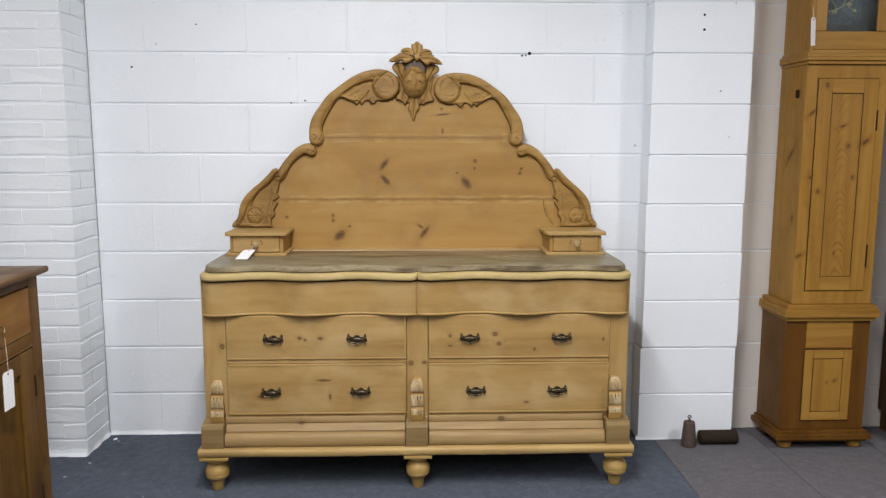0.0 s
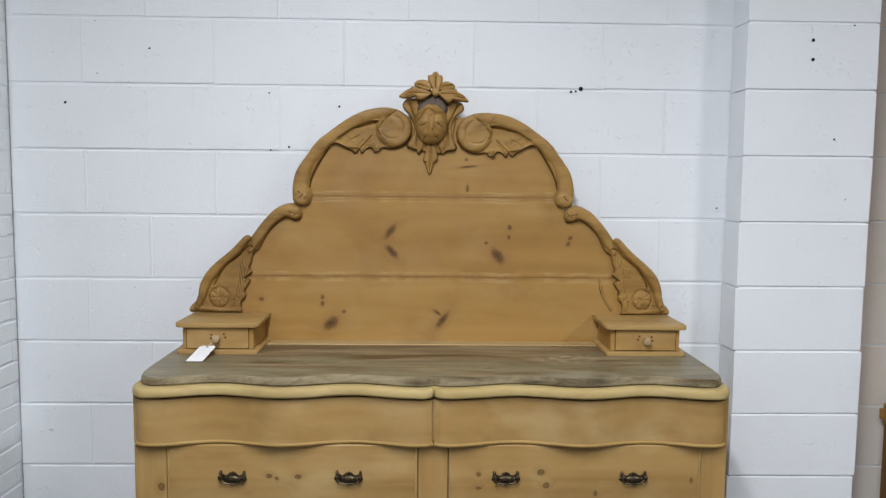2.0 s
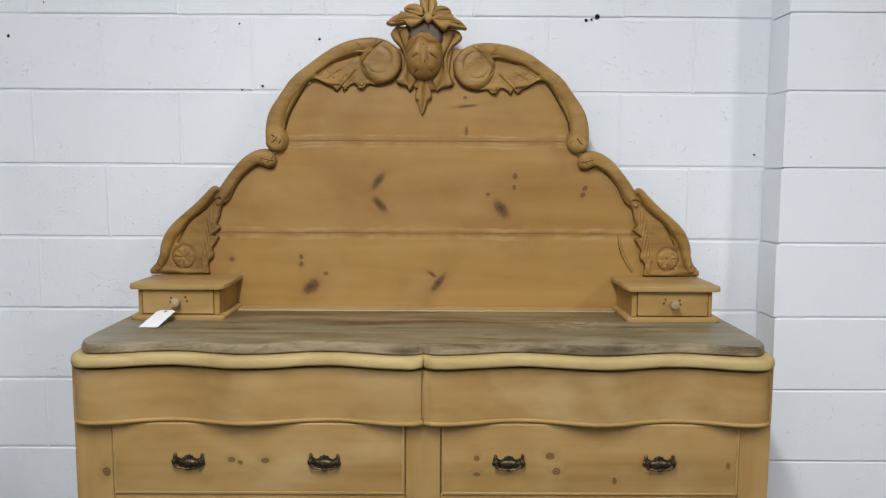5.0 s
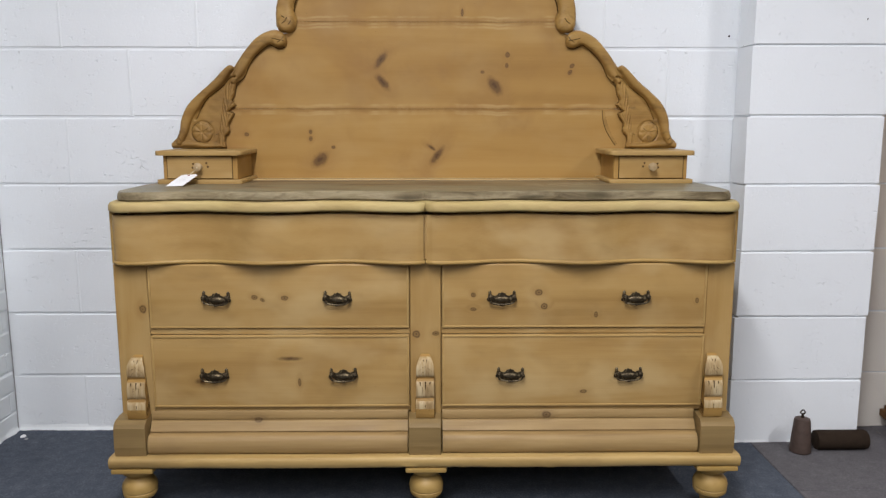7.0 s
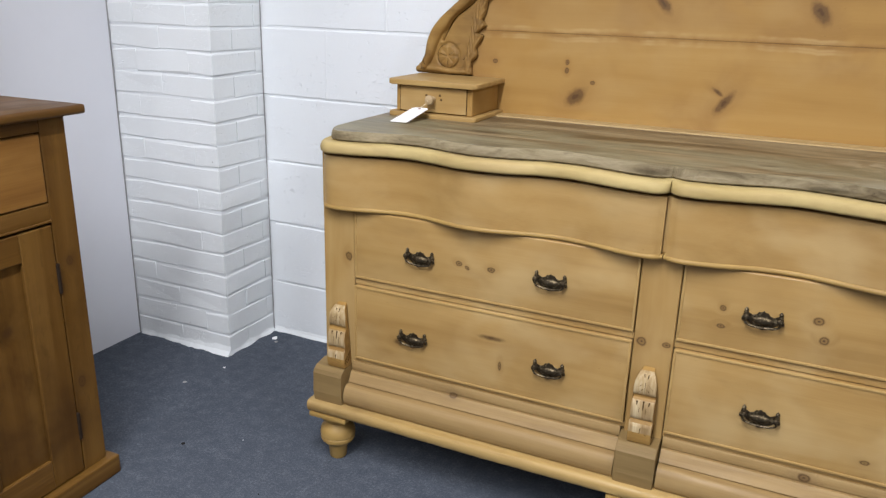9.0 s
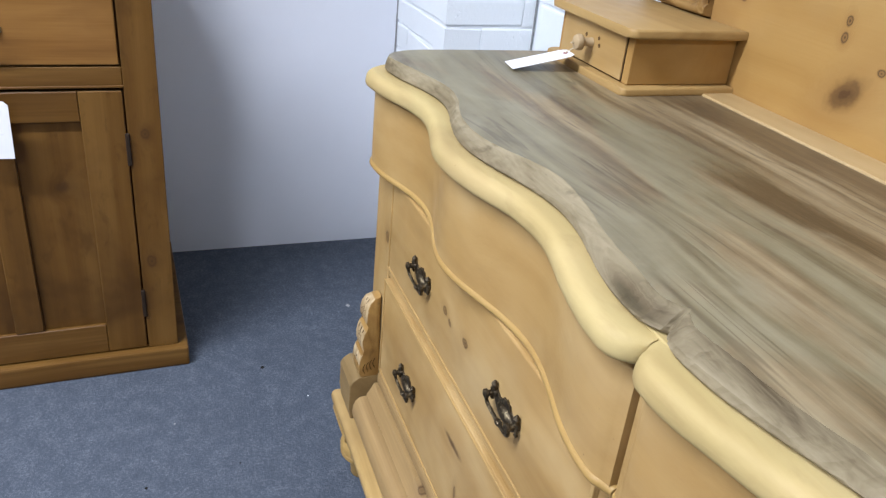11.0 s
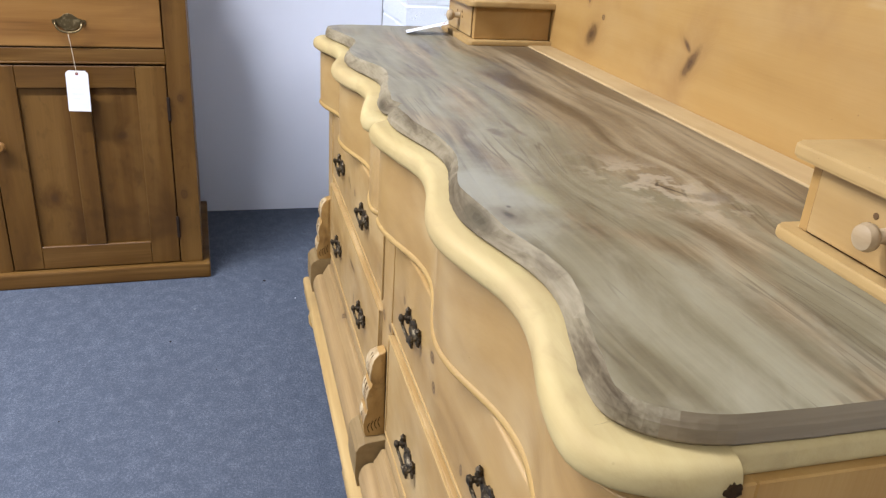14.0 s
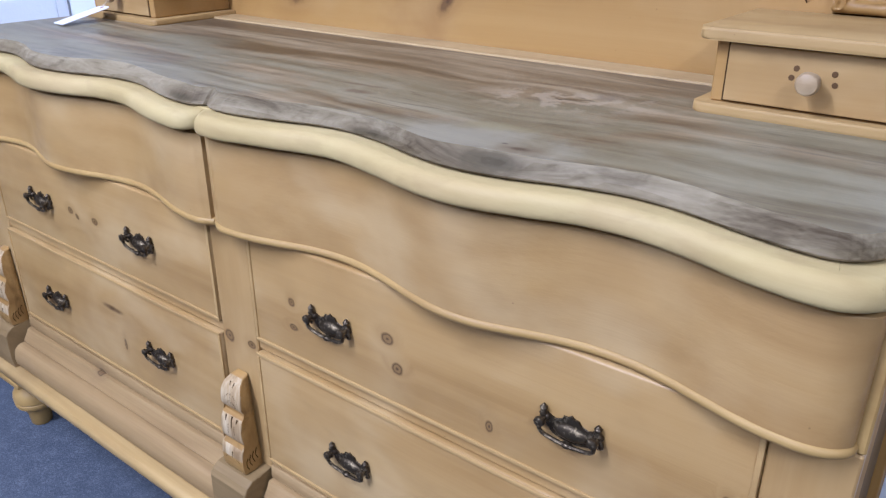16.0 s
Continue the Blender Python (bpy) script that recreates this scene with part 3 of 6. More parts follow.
def moulding(path, profile, bm=None):
    """Draws a closed profile of (outward, up) along a plan path of (x, y); outward lies on the path's right."""
    bm = bm or bmesh.new()
    rings = []
    for i, (x, y) in enumerate(path):
        ax, ay = path[max(i - 1, 0)]
        bx, by = path[min(i + 1, len(path) - 1)]
        t = Vector((bx - ax, by - ay)).normalized() if i else Vector((1.0, 0.0))
        # behind the nose the piece runs straight back where the path turns sharply in the middle
        deep = -0.0155 if x < 0.06 else -1.0
        rings.append([bm.verts.new((x + t.y * max(o, deep), y - t.x * max(o, deep) + max(0.0, deep - o), z)) for o, z in profile])
    n = len(profile)
    for a, b in zip(rings, rings[1:]):
        for k in range(n):
            bm.faces.new((a[k], b[k], b[(k + 1) % n], a[(k + 1) % n]))
    bm.faces.new(rings[0])
    bm.faces.new(rings[-1][::-1])
    return bm


def curve_points(points, count):
    """A smooth line of count points through the given ones, of any length of tuple."""
    pts = [Vector(p) if len(p) > 1 else p for p in points]
    out = []
    for i in range(count):
        s = i / (count - 1) * (len(pts) - 1)
        k = min(int(s), len(pts) - 2)
        f = s - k
        p0, p1, p2, p3 = pts[max(k - 1, 0)], pts[k], pts[k + 1], pts[min(k + 2, len(pts) - 1)]
        out.append(0.5 * ((2 * p1) + (p2 - p0) * f + (2 * p0 - 5 * p1 + 4 * p2 - p3) * f * f + (3 * p1 - p0 - 3 * p2 + p3) * f ** 3))
    return out


def leaf(bm, base, tip, width, y, rise, lobes=0, bend=0.0, lift=0.0, nt=18, ns=9, cut=0.35):
    """A carved leaf on an upright board from base (x, z) to tip, with a midrib and notched lobes. lift: how far its tip stands off."""
    bx, bz = base
    d = Vector((tip[0] - bx, tip[1] - bz))
    n = Vector((-d.y, d.x)).normalized()
    rows = []
    for i in range(nt):
        t = i / (nt - 1)
        w = width * (math.sin(math.pi * min(1.0, t * 0.9 + 0.1)) ** 0.8)
        if lobes:
            saw = (t * lobes) % 1.0
            w *= 1 - cut * saw ** 2
        mid = Vector((bx, bz)) + d * t + n * bend * math.sin(math.pi * t)
        row = []
        for k in range(ns):
            s = 2 * k / (ns - 1) - 1
            h = rise * (0.45 + 0.55 * math.sin(math.pi * (0.15 + 0.75 * t))) * max(0.0, 1 - s * s) ** 0.6
            h -= 0.30 * rise * math.exp(-((s / 0.16) ** 2))
            h += 0.10 * rise * math.cos(8 * s + 10 * t)
            q = mid + n * (s * w)
            row.append(bm.verts.new((q.x, y - lift * t - max(h, 0.0), q.y)))
        rows.append(row)
    back = [[bm.verts.new((v.co.x, y + 0.004, v.co.z)) for v in (row[0], row[-1])] for row in rows]
    for i in range(nt - 1):
        a, b, c, e = rows[i], rows[i + 1], back[i], back[i + 1]
        for k in range(ns - 1):
            bm.faces.new((a[k], a[k + 1], b[k + 1], b[k]))
        bm.faces.new((a[0], b[0], e[0], c[0]))
        bm.faces.new((a[-1], c[1], e[1], b[-1]))
        bm.faces.new((c[0], e[0], e[1], c[1]))
    bm.faces.new([*rows[0], back[0][1], back[0][0]])
    bm.faces.new([*rows[-1][::-1], back[-1][0], back[-1][1]])
    return bm


def boss(bm, centre, rx, rz, y, rise, rings=7, seg=28, flutes=0, dent=0.0, rim=0.0):
    """A round carved boss on an upright board: a dome with flutes, or a dished disc with a raised rim."""
    rows = []
    for i in range(rings + 1):
        r = 1 - i / rings
        row = []
        for k in range(seg):
            a = 2 * math.pi * k / seg
            if rim:
                h = rise * (0.55 + 0.45 * math.exp(-(((r - 0.86) / 0.14) ** 2))) * min(1.0, (1 - r) * 9 + 0.35)
                h += 0.25 * rise * math.exp(-((r / 0.22) ** 2))
            else:
                h = rise * max(0.0, 1 - r ** 2.4) ** 0.55
            if flutes:
                h -= dent * abs(math.cos(flutes * a / 2)) ** 6 * min(1, r * 3) * (1 - r ** 4)
            row.append(bm.verts.new((centre[0] + rx * r * math.cos(a), y - h, centre[1] + rz * r * math.sin(a))))
            if i == rings:
                break
        rows.append(row)
    for a, b in zip(rows, rows[1:]):
        for k in range(seg):
            if len(b) == 1:
                bm.faces.new((a[k], a[(k + 1) % seg], b[0]))
            else:
                bm.faces.new((a[k], a[(k + 1) % seg], b[(k + 1) % seg], b[k]))
    back = [bm.verts.new((v.co.x, y + 0.004, v.co.z)) for v in rows[0]]
    for k in range(seg):
        bm.faces.new((rows[0][k], back[k], back[(k + 1) % seg], rows[0][(k + 1) % seg]))
    bm.faces.new(back)
    return bm


def dome(bm, centre, rx, rz, y, shape, rings=12, seg=44):
    """A carved round on an upright board; shape(u, v) gives the height at the place, u and v from -1 to 1."""
    rows = []
    for i in range(rings):
        r = 1 - i / rings
        rows.append([bm.verts.new((centre[0] + rx * r * math.cos(2 * math.pi * k / seg), y - shape(r * math.cos(2 * math.pi * k / seg), r * math.sin(2 * math.pi * k / seg)),
                                   centre[1] + rz * r * math.sin(2 * math.pi * k / seg))) for k in range(seg)])
    mid = bm.verts.new((centre[0], y - shape(0.0, 0.0), centre[1]))
    foot = [bm.verts.new((v.co.x, y + 0.004, v.co.z)) for v in rows[0]]
    for a, b in zip([foot, *rows], rows):
        for k in range(seg):
            bm.faces.new((a[k], a[(k + 1) % seg], b[(k + 1) % seg], b[k]))
    for k in range(seg):
        bm.faces.new((rows[-1][k], rows[-1][(k + 1) % seg], mid))
    bm.faces.new(foot)
    return bm


def carved_leaf(outline, spine, front, rise, back, lean=0.0, rounds=1, valley=0.45):
    """A leaf with folds that run from its lobes to a sunk midrib: outline and spine of (x, z); lean: how far its tip falls back."""
    pts = [Vector(p) for p in outline]
    for _ in range(rounds):
        pts = [q for p, n in zip(pts, pts[1:] + pts[:1]) for q in (p.lerp(n, 0.2), p.lerp(n, 0.8))]
    rail = curve_points([Vector(p) for p in spine], 30)
    feet = []
    for p in pts:
        k = min(range(30), key=lambda n: (rail[n] - p).length)
        feet.append((rail[k], k / 29, (rail[k] - p).length))
    m = len(pts)
    wide = sum(f[2] for f in feet) / m
    bm = bmesh.new()
    rows = []
    for s, level in ((0.0, None), (0.0, 0.18), (0.07, 0.55), (0.22, 0.88), (0.5, 1.0), (0.75, 1.0 - 0.2 * valley), (0.90, 1.0 - 0.6 * valley), (0.985, 1.0 - valley)):
        row = []
        for p, (q, along, d) in zip(pts, feet):
            fold = 0.28 * rise * max(-1.0, min(1.0, d / wide - 1.0)) * (1 - s)
            y = back if level is None else front + lean * along - rise * level - fold
            at = p.lerp(q, s)
            row.append(bm.verts.new((at.x, y, at.y)))
        rows.append(row)
    for a, b in zip(rows, rows[1:]):
        for k in range(m):
            bm.faces.new((a[k], a[(k + 1) % m], b[(k + 1) % m], b[k]))
    bm.faces.new(rows[0])
    bm.faces.new(rows[-1][::-1])
    for v in bm.verts:
        v.co += noise.noise_vector(v.co * 75.0) * 0.0016 + noise.noise_vector(v.co * 190.0) * 0.0007
    return bm


def wire(bm, line, radius, seg=8, count=24):
    """A round wire along points (x, y, z)."""
    pts = curve_points([Vector(p) for p in line], count)
    rows = []
    for i, p in enumerate(pts):
        t = (pts[min(i + 1, count - 1)] - pts[max(i - 1, 0)]).normalized()
        u = t.cross(Vector((0.31, 0.83, 0.47))).normalized()
        w = t.cross(u)
        rows.append([bm.verts.new(p + radius * (u * math.cos(2 * math.pi * k / seg) + w * math.sin(2 * math.pi * k / seg))) for k in range(seg)])
    for a, b in zip(rows, rows[1:]):
        for k in range(seg):
            bm.faces.new((a[k], a[(k + 1) % seg], b[(k + 1) % seg], b[k]))
    bm.faces.new(rows[0][::-1])
    bm.faces.new(rows[-1])
    return bm


# ---- the large structure ----
WALL_Y, PIER_X, PIER_Y, PANEL_X = 3.63, -1.415, 3.375, -1.845

floor = tagged(part("floor", slab(PANEL_X - 0.1, 1.229, -3.3, 3.75, -0.05, 0.0, 0.0), m_carpet), "blue-grey cut pile carpet, slightly worn", "carpet", kind="structure")
underlay = tagged(part("floor_tiled", slab(1.231, 4.3, -3.3, 3.75, -0.05, -0.005, 0.0), m_tile), "grey-brown carpet tiles with dark seams", "carpet", kind="structure")
ceiling = tagged(part("ceiling", slab(-2.0, 4.3, -3.3, 3.85, CEILING, CEILING + 0.1, 0.0), m_ceiling), "plain white ceiling", "ceiling", kind="structure")
wall_north = tagged(part("wall_north", slab(-1.95, 4.3, WALL_Y + 0.0045, WALL_Y + 0.2, 0.0, CEILING, 0.0), m_joint), "white painted concrete block wall", "wall", kind="structure")
pilaster = tagged(part("pilaster", slab(1.164, 1.603, 3.491, WALL_Y + 0.003, 0.0, CEILING, 0.0), m_joint), "white painted block pilaster", "pilaster", kind="structure")
pier = tagged(part("brick_pier", slab(PANEL_X + 0.003, PIER_X - 0.0028, PIER_Y + 0.0028, WALL_Y + 0.003, 0.0, CEILING, 0.0), m_joint), "white painted brick pier in the corner", "pier", kind="structure")
wall_west = tagged(part("wall_west", slab(PANEL_X - 0.12, PANEL_X, -3.3, PIER_Y + 0.02, 0.0, CEILING, 0.0), m_panel), "smooth white boarded wall", "wall", kind="structure")
# two walls added out of view, dark so that less light bounces back
tagged(part("wall_south", slab(-2.0, 4.3, -3.4, -3.25, 0.0, CEILING, 0.0), m_far), "unseen buff wall, dark to cut bounced light", "wall", kind="structure")
tagged(part("wall_east", slab(4.2, 4.35, -3.3, 3.85, 0.0, CEILING, 0.0), m_far), "unseen buff wall, dark to cut bounced light", "wall", kind="structure")
part("panel_joint", slab(PANEL_X - 0.001, PANEL_X + 0.003, PIER_Y - 0.005, PIER_Y - 0.002, 0.0, CEILING, 0.0), m_crack, wall_west)
part("corner_crack", slab(PIER_X + 0.001, PIER_X + 0.0045, WALL_Y - 0.003, WALL_Y - 0.0015, 0.0, CEILING, 0.0), m_crack, wall_north)


def unseen_light(x, y, watts, length):
    lamp = thing("unseen_light", pose(x, y, CEILING), "unseen oblong white light panel, lit", "ceiling light", "ceiling lights")
    e = length / 2
    for a, b, c, d in ((-0.10, 0.10, -e - 0.025, -e), (-0.10, 0.10, e, e + 0.025), (-0.10, -0.08, -e, e), (0.08, 0.10, -e, e)):
        part("frame", slab(a, b, c, d, -0.045, 0.0, 0.003, 1), m_card, lamp)
    part("diffuser", slab(-0.079, 0.079, -e + 0.001, e - 0.001, -0.03, -0.002, 0.0), m_glow, lamp, "glowing white diffuser")
    light = new("panel_light", bpy.data.lights.new("panel_light", "AREA"))
    light.data.shape, light.data.size, light.data.size_y, light.data.energy = "RECTANGLE", 0.16, length, watts
    light.data.color = (0.97, 0.98, 1.0)
    light.matrix_basis = pose(x, y, CEILING - 0.05)


for spot in LAMP_SPOTS:
    unseen_light(*spot)


# ---- the sideboard ----
sideboard = thing("sideboard", pose(0.092, 3.03, 0), "long stripped pine sideboard with carved arched back and weathered grey top", "sideboard")
FRONT, TOP = -0.030, 0.927


def wave(a, notch):
    """How far the nose of the serpentine edge stands, at a from the middle."""
    y = FRONT - 0.0175 * math.cos(2 * math.pi * (a - 0.44) / (0.40 if a < 0.44 else 0.372))
    if a < 0.032:
        y += notch * (1 - math.sqrt(1 - (1 - a / 0.032) ** 2))
    return y


def front_path(start=0.001, notch=0.007, end_y=0.045, corner=0.040):
    """The right half's front edge in plan, from the middle round the corner."""
    steps = [start + (0.815 - start) * (k / 90) ** 1.5 for k in range(91)]
    pts = [(x, wave(x, notch)) for x in steps]
    y0 = pts[-1][1]
    for k in range(1, 13):
        a = math.pi / 2 * k / 12
        pts.append((0.815 + 0.062 * math.sin(a), corner - (corner - y0) * math.cos(a)))
    if end_y > corner + 0.001:
        pts.append((0.877, end_y))
    return pts


def round_profile(out, z0, z1, back, seg=9):
    """A half-round edge from z0 to z1 whose nose is at out, with a flat back."""
    r = (z1 - z0) / 2
    pts = [(out - r + r * math.cos(a), (z0 + z1) / 2 + r * math.sin(a)) for a in [math.pi / 2 - math.pi * k / (seg - 1) for k in range(seg)]]
    return [(back, z1), *pts, (back, z0)]


# the thick edge: a quarter-round shoulder over an almost upright face
NOSE = [(-0.05, 0.9015), (-0.0150, 0.9015), (-0.0110, 0.9010), (-0.0072, 0.8995), (-0.0040, 0.8970), (-0.0017, 0.8935), (-0.0004, 0.8890), (0.0, 0.8840), (-0.0003, 0.8800), (-0.0014, 0.8768), (-0.0036, 0.8748), (-0.0065, 0.8740), (-0.05, 0.8740)]


def handled(bm, much, scale=16.0):
    """Takes the machine straightness out of a piece: slow waves and small dents."""
    for v in bm.verts:
        v.co += noise.noise_vector(v.co * scale) * much + noise.noise_vector(v.co * scale * 4.1) * (0.35 * much)
    return bm


def half(bm, side):
    if side < 0:
        for v in bm.verts:
            v.co.x = -v.co.x
    return bm


# Feet, base and carcass.
FOOT = [(0.021, 0.0), (0.0235, 0.003), (0.026, 0.030), (0.030, 0.044), (0.033, 0.049), (0.040, 0.052), (0.0455, 0.058), (0.0450, 0.0605), (0.0475, 0.0625), (0.0480, 0.069), (0.0462, 0.0715),
        (0.0485, 0.074), (0.0490, 0.084), (0.0465, 0.095), (0.040, 0.104), (0.033, 0.110), (0.031, 0.114), (0.033, 0.118), (0.040, 0.1225), (0.047, 0.128), (0.049, 0.135), (0.048, 0.1395)]


def foot(x, y):
    """A turned peg foot with a ringed bulb under a square pad."""
    turned = part("foot", lathe(FOOT), m_gold, sideboard, "turned bun foot", smooth=True)
    turned.location = (x, y, 0)
    turned.rotation_euler = (0, 0, x * 5.0)
    pad = part("pad", slab(-0.058, 0.058, -0.056, 0.056, 0.1395, 0.1530, 0.004, 2), m_gold, turned, "square pad over the foot", smooth=True)
    pad.rotation_euler = (0, 0, -x * 5.0)


for x, y in ((-0.826, -0.015), (0.0, -0.015), (0.826, -0.015), (-0.826, 0.50), (0.826, 0.50)):
    foot(x, y)


def worn_bar(x0, x1, y0, y1, z0, z1, r, cuts, wear):
    """A long board with a rounded, knocked-about front edge."""
    ring = [(y1, z1), (y0 + r, z1), (y0 + 0.45 * r, z1 - 0.12 * r), (y0 + 0.1 * r, z1 - 0.5 * r), (y0, z1 - r), (y0 + 0.002, z0 + 0.6 * r), (y0 + 0.007, z0 + 0.15 * r), (y0 + 0.016, z0), (y1, z0)]
    bm = bmesh.new()
    chance = random.Random(11)
    rows = []
    for k in range(cuts + 1):
        x = x0 + (x1 - x0) * k / cuts
        row = []
        for n, (y, z) in enumerate(ring):
            front = 1 <= n <= 7
            wob = wear * (math.sin(9.0 * x + 1.3 * n) * 0.4 + chance.uniform(-0.5, 0.5) * (2.2 if chance.random() < 0.06 else 0.6)) if front else 0.0
            row.append(bm.verts.new((x, y + abs(wob) if n in (3, 4, 5) else y + wob, z + 0.5 * wob)))
        rows.append(row)
    m = len(ring)
    for a, b in zip(rows, rows[1:]):
        for k in range(m):
            bm.faces.new((a[k], b[k], b[(k + 1) % m], a[(k + 1) % m]))
    bm.faces.new(rows[0])
    bm.faces.new(rows[-1][::-1])
    return bm


part("base_board", worn_bar(-0.888, 0.888, -0.074, 0.585, 0.153, 0.187, 0.013, 150, 0.0014), m_base, sideboard, "golden rounded base moulding, worn along the edge", smooth=True)
part("carcass", slab(-0.850, 0.850, 0.016, 0.585, 0.187, 0.7290, 0.0), m_pine, sideboard)
part("carcass_top", slab(-0.815, 0.815, 0.045, 0.585, 0.7295, 0.9010, 0.0), m_pine, sideboard)
part("mid_post", slab(-0.007, 0.007, -0.008, 0.044, 0.7395, 0.8655, 0.002, 1), m_post, sideboard)
for x0, x1 in ((-0.868, -0.776), (-0.044, 0.043), (0.791, 0.868)):
    part("stile", slab(x0, x1, 0.0, 0.018, 0.187, 0.7265, 0.002, 1), m_post, sideboard)
for x0, x1 in ((-0.776, -0.044), (0.043, 0.791)):
    part("rail", slab(x0 + 0.001, x1 - 0.001, 0.003, 0.018, 0.525, 0.541, 0.001, 1), m_pine, sideboard)
    part("rail", slab(x0 + 0.001, x1 - 0.001, 0.002, 0.018, 0.299, 0.310, 0.001, 1), m_pine, sideboard)

# Toe panels with an ogee and a round nose, between plinth blocks.
TOE = [(0.016, 0.300), (-0.002, 0.300), (-0.0040, 0.296), (-0.0050, 0.2775), (-0.0045, 0.2760), (-0.0005, 0.2752), (-0.0005, 0.2738), (-0.0110, 0.2732), (-0.0125, 0.2715), (-0.0170, 0.2620), (-0.0225, 0.2530), (-0.0262, 0.2482),
       (-0.0258, 0.2468), (-0.0215, 0.2460), (-0.0215, 0.2445), (-0.0350, 0.2438), (-0.0420, 0.2412), (-0.0480, 0.2350), (-0.0520, 0.2250), (-0.0540, 0.2110), (-0.0525, 0.1985), (-0.0480, 0.1910), (-0.0400, 0.1880), (0.016, 0.1880)]
part("toe_panel", prism(TOE, "x", -0.783, -0.052), m_toe, sideboard, "ogee toe moulding", smooth=True)
part("toe_panel", prism(TOE, "x", 0.047, 0.771), m_toe, sideboard, "ogee toe moulding", smooth=True)
for x0, x1 in ((-0.874, -0.786), (-0.049, 0.043), (0.775, 0.872)):
    part("plinth_block", prism([(0.016, 0.187), (-0.056, 0.187), (-0.060, 0.215), (-0.060, 0.270), (-0.054, 0.280), (-0.042, 0.288), (-0.004, 0.292), (0.016, 0.292)], "x", x0, x1, 0.003),
         m_plinth, sideboard, "plain plinth block, darkened")

# Carved corbels: a scrolled block in three tiers with pale cut faces.
CORBEL = [(-0.002, 0.290), (-0.038, 0.290), (-0.0405, 0.294), (-0.0415, 0.304), (-0.0430, 0.318), (-0.0425, 0.331), (-0.0395, 0.340), (-0.0345, 0.344), (-0.0335, 0.348), (-0.0365, 0.351), (-0.0385, 0.358),
          (-0.0385, 0.374), (-0.0365, 0.388), (-0.0330, 0.396), (-0.0270, 0.400), (-0.0260, 0.405), (-0.0300, 0.409), (-0.0330, 0.415), (-0.0330, 0.428), (-0.0305, 0.442), (-0.0250, 0.455), (-0.0150, 0.463), (-0.002, 0.467)]
# the cut faces left pale: low and high edge
PALE_CUTS = ((0.311, 0.342), (0.3495, 0.397), (0.4075, 0.464))


def corbel(x):
    """A scrolled block in three tiers; its rounded tier faces are pale, the necks between them brown."""
    bm = prism(CORBEL, "x", -0.0262, 0.0262, 0.0022, 2)
    for v in bm.verts:
        if v.co.z > 0.432:
            v.co.x *= 1 - 0.52 * ((v.co.z - 0.432) / 0.035) ** 2
        v.co.x *= 1 - 0.05 * max(0.0, (v.co.z - 0.29) / 0.17)
        v.co.x += x
    body = part("corbel", bm, m_carve, sideboard, "carved scroll corbel with bleached cut faces", smooth=True)
    body.data.materials.append(m_bleached)
    for face in body.data.polygons:
        z = face.center.z
        if face.normal.y < -0.25 and any(a <= z <= b for a, b in PALE_CUTS):
            face.material_index = 1
    for s in (-1, 1):
        for k in range(4):
            arc = [(x + s * 0.0260, -0.031 + 0.0065 * k - 0.004 * math.sin(u), 0.298 + 0.004 * k + 0.022 * u / 3.0) for u in (0.0, 1.0, 2.0, 3.0)]
            part("cut_line", wire(bmesh.new(), arc, 0.0009, 5, 8), m_cut, body)

    def front(z):
        for (ya, za), (yb, zb) in zip(CORBEL, CORBEL[1:]):
            if za <= z <= zb:
                return ya + (yb - ya) * (z - za) / max(zb - za, 1e-6)
        return CORBEL[-1][0]

    # gouged notches: short wedges that taper downwards, and the hair lines between them
    for x0, z0, x1, z1, r in ((0.001, 0.330, 0.000, 0.317, 0.0013), (-0.012, 0.316, -0.018, 0.313, 0.0012), (0.011, 0.316, 0.018, 0.313, 0.0012),
                              (-0.014, 0.394, -0.013, 0.384, 0.0024), (0.001, 0.395, 0.001, 0.374, 0.0028), (0.014, 0.394, 0.013, 0.386, 0.0024), (-0.007, 0.380, -0.008, 0.358, 0.0006), (0.008, 0.380, 0.008, 0.360, 0.0006),
                              (-0.005, 0.4565, -0.0035, 0.450, 0.0014), (0.005, 0.4565, 0.003, 0.447, 0.0016), (0.000, 0.440, 0.000, 0.415, 0.0007), (-0.006, 0.436, -0.019, 0.424, 0.0006), (0.006, 0.436, 0.019, 0.424, 0.0006),
                              (-0.004, 0.424, -0.015, 0.413, 0.0006), (0.004, 0.424, 0.015, 0.413, 0.0006)):
        bm = bmesh.new()
        rows = []
        for k in range(6):
            f = k / 5
            cx, cz, w = x + x0 + (x1 - x0) * f, z0 + (z1 - z0) * f, r * (1 - 0.75 * f)
            cy = front(cz) - 0.0003
            rows.append([bm.verts.new((cx + w * c, cy + 0.5 * w * u, cz)) for c, u in ((-1, 0.5), (0, -0.8), (1, 0.5), (0, 2.0))])
        for a, b in zip(rows, rows[1:]):
            for k in range(4):
                bm.faces.new((a[k], a[(k + 1) % 4], b[(k + 1) % 4], b[k]))
        bm.faces.new(rows[0])
        bm.faces.new(rows[-1][::-1])
        part("cut_line", bm, m_cut, body)
    return body


for x in (-0.812, -0.002, 0.813):
    corbel(x)


